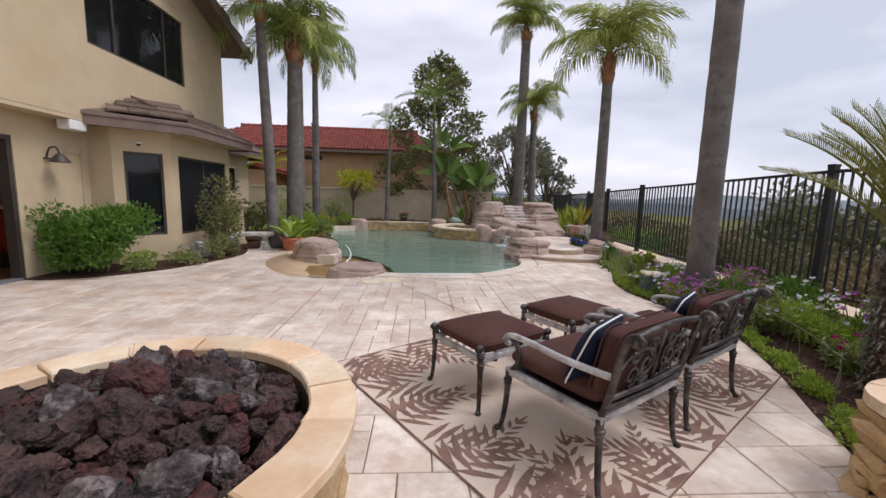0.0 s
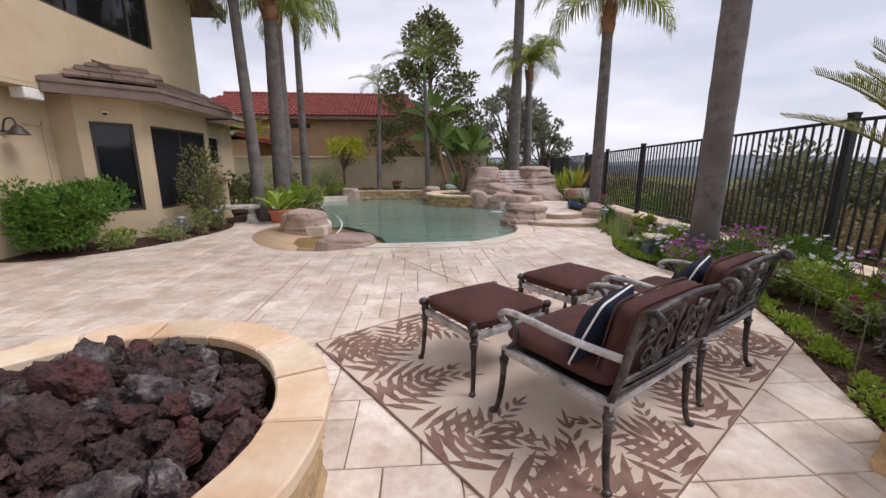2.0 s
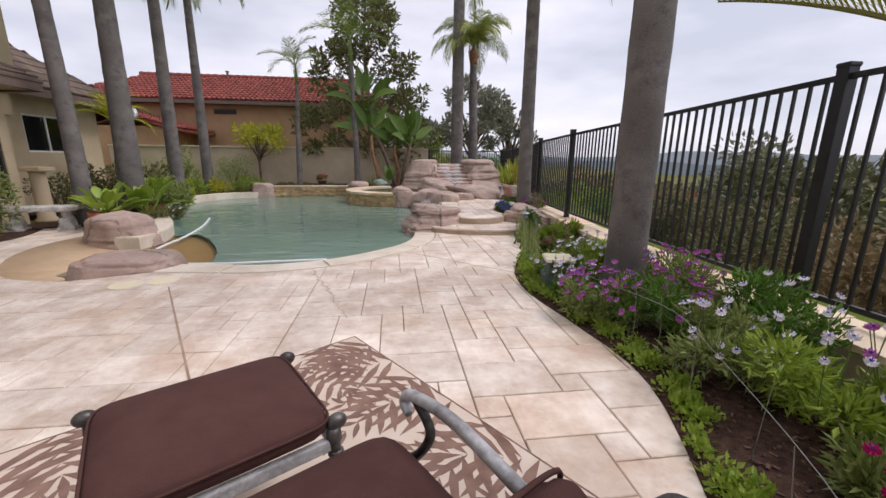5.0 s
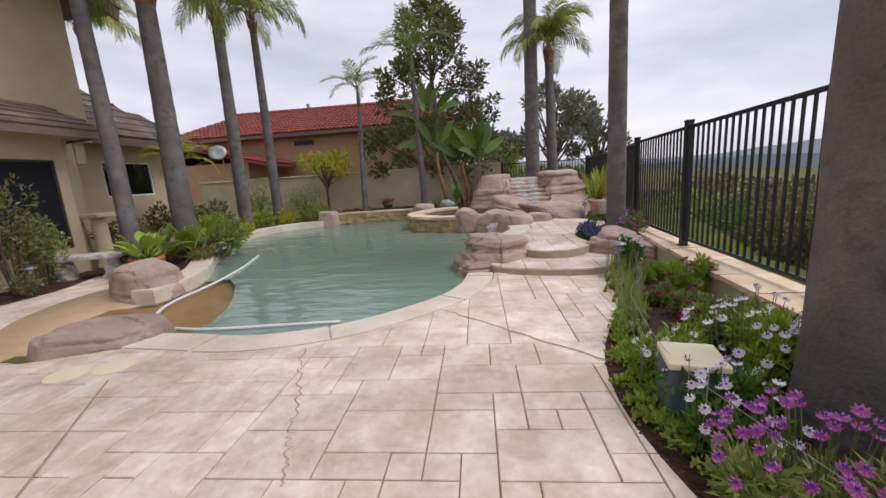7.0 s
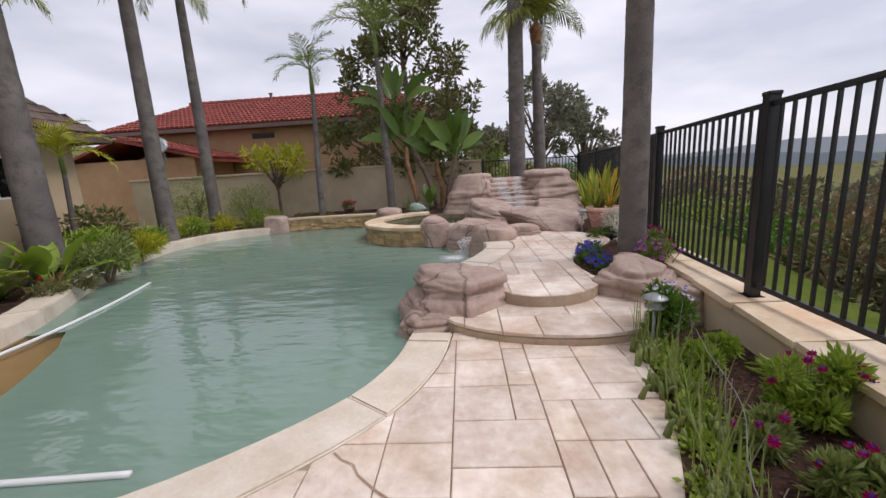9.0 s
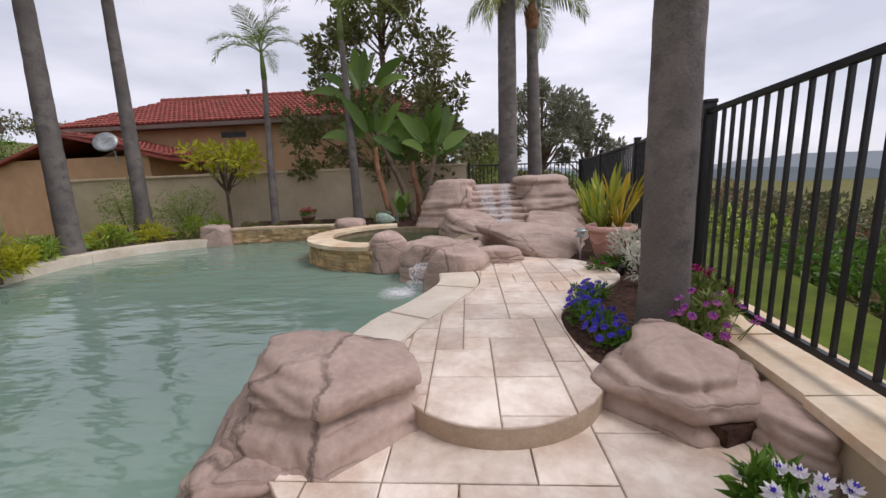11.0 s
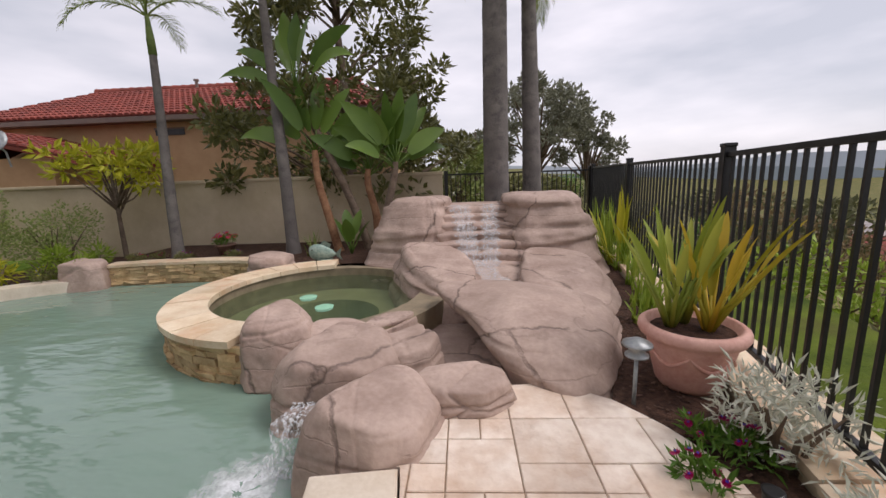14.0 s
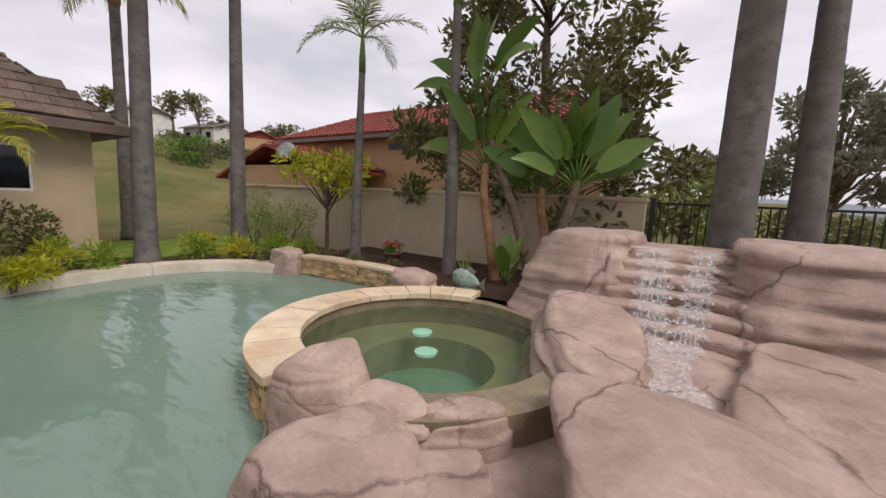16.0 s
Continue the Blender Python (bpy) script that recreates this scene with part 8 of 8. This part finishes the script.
for i, (x, y, h) in enumerate(((5.4, 13.35, 0.34), (5.6, 13.9, 0.36), (5.85, 14.6, 0.4), (6.0, 15.3, 0.5), (6.05, 16.0, 0.8), (6.15, 16.7, 0.8))):
    strap_plant("strap_plant", (x, y, UP - 0.03), 34, h, 0.016, M_LIME, "yellow-green strap-leaved clump along the fence", 500 + i, 0.4)
strap_plant("strap_plant", (6.0, 15.5, 0.2), 22, 0.95, 0.03, M_YEL, "tall yellow-green clump behind the waterfall", 520)
strap_plant("strap_plant", (1.15, 16.55, 0.24), 18, 0.4, 0.015, M_FERN, "small grassy clump at the palm foot", 521)
for i, (x, y) in enumerate(((3.95, 7.95), (3.88, 7.55), (3.82, 7.2), (3.7, 6.75), (3.6, 6.4))):
    strap_plant("grass_tuft", (x, y, 0.0), 26, 0.42, 0.004, M_FERN, "thin dry grass tuft at the patio edge", 530 + i, 0.3)


# ---- pots ----
def pot(name, at, prof, mat, label, seg=32):
    t = thing(name, at, label, "pot")
    bm = bmesh.new()
    lathe(bm, prof, seg)
    part("body", bm, mat, t, smooth=True)
    r, z = max(prof, key=lambda q: q[1])
    bm = bmesh.new()
    ri = prof[-1][0]
    lathe(bm, [(ri + 0.004, z - 0.07), (ri * 0.96, z - 0.05)], 24)
    part("soil", bm, M_MULCH, t)
    return t


PK = (5.18, 12.34, UP - 0.03)
pk = pot("pink_pot", PK, [(0.17, 0.0), (0.19, 0.03), (0.225, 0.17), (0.255, 0.3), (0.265, 0.325), (0.295, 0.335), (0.308, 0.36), (0.304, 0.392), (0.283, 0.41), (0.255, 0.405), (0.245, 0.33)], M_PINK, "large pale pink terracotta planter with swag relief")
for i in range(6):
    a0 = i * math.pi / 3
    bm = bmesh.new()
    pts = []
    for t in np.linspace(0, 1, 9):
        a = a0 + t * math.pi / 3
        z = 0.26 - 0.08 * math.sin(math.pi * t)
        r = 0.225 + (z - 0.17) * 0.23 + 0.002
        pts.append((r * math.cos(a), r * math.sin(a), z))
    tube(bm, pts, [0.006 + 0.008 * math.sin(math.pi * t) for t in np.linspace(0, 1, 9)], 6)
    part("relief_swag", bm, M_PINK, pk, smooth=True)
for i, (dx, dy, n, m) in enumerate(((-0.1, 0.06, 13, M_CANNAG), (0.09, -0.02, 14, M_CANNA), (0.02, 0.12, 9, M_CANNAG))):
    paddle_plant("canna", (PK[0] + dx, PK[1] + dy, PK[2] + 0.33), "upright yellow-green canna leaves in the pink pot", n, 0.42, 0.033, 0.4, 0.62, m, 541 + i, lo=0.75, fold=0.5, sag=0.25)
TP = (-3.05, 9.3, 0.0)
pot("terracotta_pot", TP, [(0.16, 0.0), (0.175, 0.02), (0.22, 0.22), (0.25, 0.23), (0.255, 0.3), (0.225, 0.3), (0.21, 0.24)], M_TERRA, "round terracotta pot beside the stone bench")
paddle_plant("potted_philodendron", (TP[0], TP[1], 0.22), "leafy yellow-green plant in the terracotta pot", 22, 0.34, 0.09, 0.34, 1.0, M_LIME, 8, lo=0.45, sag=0.9)
RP = (-0.72, 16.95, 0.24)
pot("flower_pot", RP, [(0.1, 0.0), (0.12, 0.01), (0.16, 0.16), (0.18, 0.17), (0.18, 0.2), (0.15, 0.2), (0.14, 0.16)], surface("brown_pot", lin(90, 66, 54), lin(120, 90, 74), 6, 0.7, 0.2), "small brown pot in the raised bed")
daisy_bush((RP[0], RP[1], 0.4), 0.22, 0.26, 36, M_REDP, "red flowering plant in the brown pot", 551, 0.03, M_BUSH, 300)
for i, (x, y) in enumerate(((-1.75, 16.55), (-1.2, 16.45), (-0.4, 16.6), (-2.0, 16.4))):
    daisy_bush((x, y, 0.24), 0.16, 0.16, 8, M_REDP if i == 3 else M_MAG, "small dark plant in the raised bed", 555 + i, 0.014, M_DARKL, 220)
for i, (x, y, pm) in enumerate(((-2.55, 9.9, M_REDP), (-2.45, 10.25, M_WHITEP), (-4.0, 12.6, M_YEL), (-3.1, 15.75, M_YEL))):
    daisy_bush((x, y, 0.02), 0.22, 0.32, 8, pm, "small flowering plant behind the coping", 565 + i, 0.035, M_DARKL, 380)

# fish ornament
fish = thing("fish_ornament", (1.52, 16.0, 0.27), "blue-green ceramic fish ornament on the spa edge", "ornament", rz=-8)
bm = bmesh.new()
n = 16
rings = []
for i in range(n + 1):
    t = i / n
    x = -0.26 + 0.44 * t
    h = 0.15 * math.sin(math.pi * min(1, 0.08 + t * 0.92)) ** 0.65 * (1 - 0.45 * t) + 0.02
    z = 0.14 - 0.03 * t
    rings.append([bm.verts.new((x, 0.55 * h * math.cos(a), z + h * math.sin(a))) for a in np.linspace(0, 2 * math.pi, 16, endpoint=False)])
for q, r in zip(rings, rings[1:]):
    for k in range(16):
        bm.faces.new((q[k], q[(k + 1) % 16], r[(k + 1) % 16], r[k]))
bm.faces.new(rings[0][::-1])
bm.faces.new(rings[-1])
part("body", bm, M_FISH, fish, smooth=True)
bm = bmesh.new()
for pts in ([(0.16, 0.1), (0.3, 0.22), (0.26, 0.1), (0.3, 0.0)], [(-0.08, 0.26), (0.0, 0.33), (0.12, 0.27), (0.08, 0.2)]):
    vs = [bm.verts.new((x, 0, z)) for x, z in pts]
    bm.faces.new(vs)
bmesh.ops.solidify(bm, geom=bm.faces[:], thickness=0.02)
part("fin", bm, M_FISH, fish)
bm = bmesh.new()
for s in (-1, 1):
    bmesh.ops.create_uvsphere(bm, u_segments=8, v_segments=6, radius=0.016, matrix=Matrix.Translation((-0.19, s * 0.055, 0.18)))
part("eyes", bm, M_BLACK, fish)
bm = bmesh.new()
box(bm, (0, 0, 0.015), (0.2, 0.12, 0.03), bevel=0.01)
part("foot", bm, M_FISH, fish)

# cast stone bench
bench = thing("stone_bench", (-3.98, 9.2, 0.0), "weathered cast-stone bench on carved supports", "bench", rz=17)
bm = bmesh.new()
box(bm, (0, 0, 0.37), (1.05, 0.36, 0.075), bevel=0.02)
part("seat", bm, M_CAST, bench)
for sx in (-1, 1):
    bm = bmesh.new()
    rock(bm, (sx * 0.33, 0, 0.2), (0.1, 0.13, 0.16), 60 + sx, sub=3, e=0.7, rough=0.4, ledge=0.06)
    box(bm, (sx * 0.33, 0, 0.025), (0.24, 0.3, 0.05), bevel=0.012)
    box(bm, (sx * 0.33, 0, 0.325), (0.22, 0.28, 0.03), bevel=0.01)
    rock(bm, (sx * 0.33, -0.1, 0.13), (0.1, 0.06, 0.1), 66 + sx, sub=3, e=0.8, rough=0.5, ledge=0.03)
    part("support", bm, M_CAST, bench, "carved cast-stone support", smooth=True)
pil = thing("stone_pedestal", (-4.62, 10.1, 0.0), "tan stone pedestal with square capital by the wall", "pedestal")
bm = bmesh.new()
lathe(bm, [(0.17, 0), (0.17, 0.06), (0.13, 0.1), (0.115, 0.9), (0.13, 0.95)], 20)
part("shaft", bm, M_STUCCO, pil, smooth=True)
bm = bmesh.new()
box(bm, (0, 0, 0.99), (0.36, 0.36, 0.08), bevel=0.015)
part("capital", bm, M_STUCCO, pil)
dove = thing("dove_figurine", (-3.12, 9.22, 0.3), "small white dove figurine on the pot rim", "ornament")
bm = bmesh.new()
bmesh.ops.create_uvsphere(bm, u_segments=12, v_segments=8, radius=0.05, matrix=Matrix.Translation((0, 0, 0.045)) @ Matrix.Diagonal((1.3, 0.8, 0.85, 1)))
bmesh.ops.create_uvsphere(bm, u_segments=10, v_segments=7, radius=0.026, matrix=Matrix.Translation((-0.05, 0, 0.1)))
part("body", bm, M_WHITEF, dove, smooth=True)


# ---- small fixtures ----
def path_light(at, label="grey path light on a short stake"):
    t = thing("path_light", at, label, "lamp", "garden path lights")
    bm = bmesh.new()
    tube(bm, [(0, 0, -0.1), (0, 0, 0.3)], 0.012, 8)
    part("stake", bm, M_LAMPM, t, smooth=True)
    bm = bmesh.new()
    lathe(bm, [(0.05, 0.3), (0.065, 0.305), (0.065, 0.315), (0.045, 0.32), (0.045, 0.37), (0.05, 0.375)], 16)
    part("lantern", bm, M_LAMPM, t, smooth=True)
    bm = bmesh.new()
    lathe(bm, [(0.085, 0.372), (0.08, 0.385), (0.03, 0.41), (0.01, 0.415)], 16)
    part("cap", bm, M_LAMPM, t, smooth=True)


path_light((4.74, 12.1, UP - 0.03))
path_light((4.06, 8.12, 0.0))
path_light((-4.1, 7.35, 0.0), "grey path light in the house bed")
path_light((-4.0, 8.35, 0.0), "grey path light by the rose bush")
for x, y, z in ((4.95, 11.35, UP - 0.03), (2.62, 1.78, 0.0)):
    t = thing("spot_light", (x, y, z), "small black garden spotlight in the mulch", "lamp", "garden spotlights")
    bm = bmesh.new()
    lathe(bm, [(0.03, 0), (0.035, 0.08), (0.04, 0.1), (0.03, 0.1)], 14)
    part("housing", bm, M_BLACK, t, smooth=True)
vb = thing("valve_box", (3.47, 5.42, 0.0), "grey-green plastic utility box with cream lid in the bed", "utility box", rz=-12)
bm = bmesh.new()
box(bm, (0, 0, 0.15), (0.25, 0.25, 0.3), bevel=0.012)
for v in bm.verts:
    k = 1.12 - 0.4 * v.co.z
    v.co.x *= k
    v.co.y *= k
part("body", bm, M_BOXG, vb)
bm = bmesh.new()
box(bm, (0, 0, 0.315), (0.27, 0.27, 0.035), bevel=0.012)
part("lid", bm, M_CREAM, vb)
wl = thing("sconce", (HX, 6.25, 1.78), "dark barn-style wall sconce beside the door", "lamp")
bm = bmesh.new()
lathe(bm, [(0.13, -0.08), (0.125, -0.07), (0.06, 0.02), (0.03, 0.05)], 18, (0.2, 0, 0))
part("shade", bm, M_DARKF, wl, smooth=True)
bm = bmesh.new()
tube(bm, smooth_line([(0.01, 0, -0.02), (0.06, 0, 0.12), (0.16, 0, 0.14), (0.2, 0, 0.05)], 5), 0.012, 8)
lathe(bm, [(0.05, -0.01), (0.05, 0.012)], 14, (0.012, 0, -0.03))
part("arm", bm, M_DARKF, wl, smooth=True)
spk = thing("box_speaker", (UX + 0.02, 6.45, 2.28), "cream wall speaker under the soffit", "speaker")
bm = bmesh.new()
box(bm, (-0.12, 0, 0), (0.2, 0.3, 0.15), bevel=0.02)
part("cabinet", bm, M_WHITEF, spk)
cond = thing("wall_conduit", (HX + 0.012, 6.85, 0.0), "thin cream conduit down the house wall", "pipe")
bm = bmesh.new()
tube(bm, smooth_line([(0, 0, 0.1), (0, 0, 1.8), (0, -0.02, 1.86), (0, -0.3, 1.88)], 4), 0.012, 8)
part("pipe", bm, M_STUCCO, cond, smooth=True)
camr = thing("wall_camera", (-4.98, 7.25, 2.12), "small white dome camera above the bay window", "camera")
bm = bmesh.new()
lathe(bm, [(0.045, 0.0), (0.045, 0.025), (0.03, 0.03)], 14)
part("base", bm, M_WHITEF, camr, smooth=True)
bm = bmesh.new()
bmesh.ops.create_uvsphere(bm, u_segments=12, v_segments=8, radius=0.035, matrix=Matrix.Translation((0, 0, -0.002)))
part("dome", bm, M_BLACK, camr, smooth=True)
for i, (x, y) in enumerate(((-0.74, 5.95), (-0.46, 6.06))):
    t = thing("skimmer_lid", (x, y, 0.0), "round cream plastic skimmer lid set in the patio", "lid", "skimmer lids")
    bm = bmesh.new()
    lathe(bm, [(0.14, -0.01), (0.14, 0.006), (0.125, 0.008), (0.03, 0.006)], 24)
    part("disc", bm, M_CREAM, t)
hose = thing("pool_hose", (0, 0, 0), "white pool cleaner hose floating on the water", "hose")
bm = bmesh.new()
tube(bm, [(x, y, WATER + 0.012) for x, y in smooth_line([(-2.1, 10.9), (-1.78, 9.86), (-1.58, 8.8), (-1.52, 7.9), (-1.3, 7.4), (-0.9, 7.05), (-0.33, 6.95), (0.38, 7.0), (1.0, 7.05)], 6)], 0.019, 8)
part("tube", bm, M_HOSE, hose, smooth=True)
for x, y in ((-0.56, 12.36), (0.26, 12.22)):
    t = thing("pool_light", (x, y, -0.3), "pale round pool light under the water", "lamp", "pool lights")
    bm = bmesh.new()
    lathe(bm, [(0.05, 0), (0.09, 0.02), (0.06, 0.05)], 16)
    part("lens", bm, M_LITE, t)
wire = thing("wire_edging", (0, 0, 0), "thin rusty wire garden edging along the bed", "fence")
bm = bmesh.new()
rn = random.Random(3)
for i in range(26):
    t = i / 25
    k = BED_EDGE[min(len(BED_EDGE) - 1, int(6 + t * (len(BED_EDGE) - 8)))]
    x, y = k[0] + 0.16 + rn.uniform(-0.04, 0.06), k[1] + rn.uniform(-0.1, 0.1)
    tube(bm, [(x, y, -0.05), (x + rn.uniform(-0.03, 0.03), y, 0.2), (x + rn.uniform(-0.05, 0.05), y + rn.uniform(-0.04, 0.04), 0.42)], 0.002, 4)
tagged(part("upright_wire", bm, M_WIRE, wire), kind="stuff")
bm = bmesh.new()
tube(bm, smooth_line([(k[0] + 0.17 + rn.uniform(-0.03, 0.05), k[1], 0.38 + rn.uniform(-0.06, 0.05)) for k in BED_EDGE[6:-2:3]], 4), 0.002, 4)
part("top_wire", bm, M_WIRE, wire)

# mulch chips
bm = bmesh.new()
rn = random.Random(9)
def chips(poly, z, n, x0, x1, y0, y1):
    k = 0
    while k < n:
        x, y = rn.uniform(x0, x1), rn.uniform(y0, y1)
        k += 1
        if inside(x, y, poly):
            box(bm, (x, y, z + rn.uniform(0, 0.012)), (rn.uniform(0.012, 0.036), rn.uniform(0.006, 0.014), 0.006), m=None, rz=rn.uniform(0, 180))
chips(bed_ccw, 0.0, 4200, 2.3, 4.5, 1.6, 8.4)
chips([(4.0, 9.3), (4.1, 10.2), (4.8, 11.0), (4.95, 11.4), (4.7, 12.1), (5.1, 14), (5.6, 13.5), (5.3, 12), (4.9, 10)], UP - 0.03, 1500, 4.0, 5.6, 9.3, 14)
tagged(part("mulch_chips", bm, surface("mulch_chip", lin(58, 40, 34), lin(120, 92, 78), 12, 0.9, 0.3, island=0.4)), "scattered dark bark chips on the beds", "mulch", kind="stuff")


# ---- stamped slabs ----
def slabs(root, poly, z, near, seed, mat, matj, top=0.014, x0=-5.7, y0=-6.1, mod=0.17, inset=0.0035, limit=300):
    rnd = random.Random(seed)
    xs, ys = [p[0] for p in poly], [p[1] for p in poly]
    nx, ny = int((max(xs) - x0) / mod) + 2, int((max(ys) - y0) / mod) + 2
    used = [[False] * ny for _ in range(nx)]
    rest = bmesh.new()
    cnt = 0
    for j in range(ny):
        for i in range(nx):
            if used[i][j]:
                continue
            opts = [(1, 1), (2, 1), (1, 2), (2, 2), (2, 2), (3, 2), (2, 3), (3, 2), (2, 2)]
            rnd.shuffle(opts)
            for w, h in opts + [(1, 1)]:
                if i + w <= nx and j + h <= ny and not any(used[a][b] for a in range(i, i + w) for b in range(j, j + h)):
                    break
            for a in range(i, i + w):
                for b in range(j, j + h):
                    used[a][b] = True
            rx0, ry0, rx1, ry1 = x0 + i * mod + inset, y0 + j * mod + inset, x0 + (i + w) * mod - inset, y0 + (j + h) * mod - inset
            if rx1 < min(xs) or ry1 < min(ys):
                continue
            p = clip_rect(poly, rx0, ry0, rx1, ry1)
            if len(p) < 3:
                continue
            q = [p[0]]
            for v in p[1:]:
                if math.hypot(v[0] - q[-1][0], v[1] - q[-1][1]) > 0.004:
                    q.append(v)
            if len(q) > 2 and math.hypot(q[0][0] - q[-1][0], q[0][1] - q[-1][1]) < 0.004:
                q.pop()
            if len(q) < 3 or area(q) < 0.002:
                continue
            zt = z + rnd.uniform(-0.0015, 0.0015)
            c = Vector((sum(v[0] for v in q) / len(q), sum(v[1] for v in q) / len(q)))
            qi = [tuple(c + (Vector(v) - c) * (1 - 0.006 / max(0.05, (Vector(v) - c).length))) for v in q]
            single = near(c.x, c.y) and cnt < limit
            bm = bmesh.new() if single else rest
            lo = [bm.verts.new((x, y, z - top)) for x, y in q]
            md = [bm.verts.new((x, y, zt - 0.004)) for x, y in q]
            hi = [bm.verts.new((x, y, zt)) for x, y in qi]
            n = len(q)
            for a, b in ((lo, md), (md, hi)):
                for m in range(n):
                    bm.faces.new((a[m], a[(m + 1) % n], b[(m + 1) % n], b[m]))
            bm.faces.new(hi)
            if single:
                part("slab", bm, mat, root)
                cnt += 1
    tagged(part("slabs", rest, matj, root), kind="stuff")


slabs(patio, PATIO if area(PATIO) > 0 else PATIO[::-1], 0.0, lambda x, y: x > -0.6 and y > 1.5, 5, M_TILE, M_TILEJ)
up_poly = UPPER if area(UPPER) > 0 else UPPER[::-1]
slabs(deck, up_poly, UP, lambda x, y: True, 6, M_TILE, M_TILEJ)
s1 = STEP1 + [(4.55, 9.3), (2.6, 9.45)]
slabs(step_1, s1 if area(s1) > 0 else s1[::-1], 0.09, lambda x, y: y < 9.3, 7, M_TILE, M_TILEJ, top=0.03, mod=0.3)
# saw-cut joints and cracks
jt = thing("control_joints", (0, 0, 0), "thin dark saw-cut joints and cracks across the patio", "joint", kind="structure")
rn = random.Random(31)
for a, b, w, wob in (((-1.4, 5.6), (-1.36, 2.2), 0.012, 0.0), ((-0.3, 5.85), (0.95, 3.7), 0.014, 0.0), ((0.96, 6.3), (1.33, 5.4), 0.008, 0.025), ((2.05, 7.1), (3.3, 5.95), 0.012, 0.012), ((1.33, 5.4), (1.5, 4.9), 0.006, 0.03)):
    bm = bmesh.new()
    a, b = Vector(a), Vector(b)
    d = (b - a).normalized()
    nn = Vector((-d.y, d.x))
    pts = [a.lerp(b, i / 24) + nn * rn.uniform(-wob, wob) for i in range(25)]
    vs = [(bm.verts.new((*(p + nn * w / 2), 0.0035)), bm.verts.new((*(p - nn * w / 2), 0.0035))) for p in pts]
    for p, q in zip(vs, vs[1:]):
        bm.faces.new((p[0], p[1], q[1], q[0]))
    part("joint", bm, M_GROUT, jt)
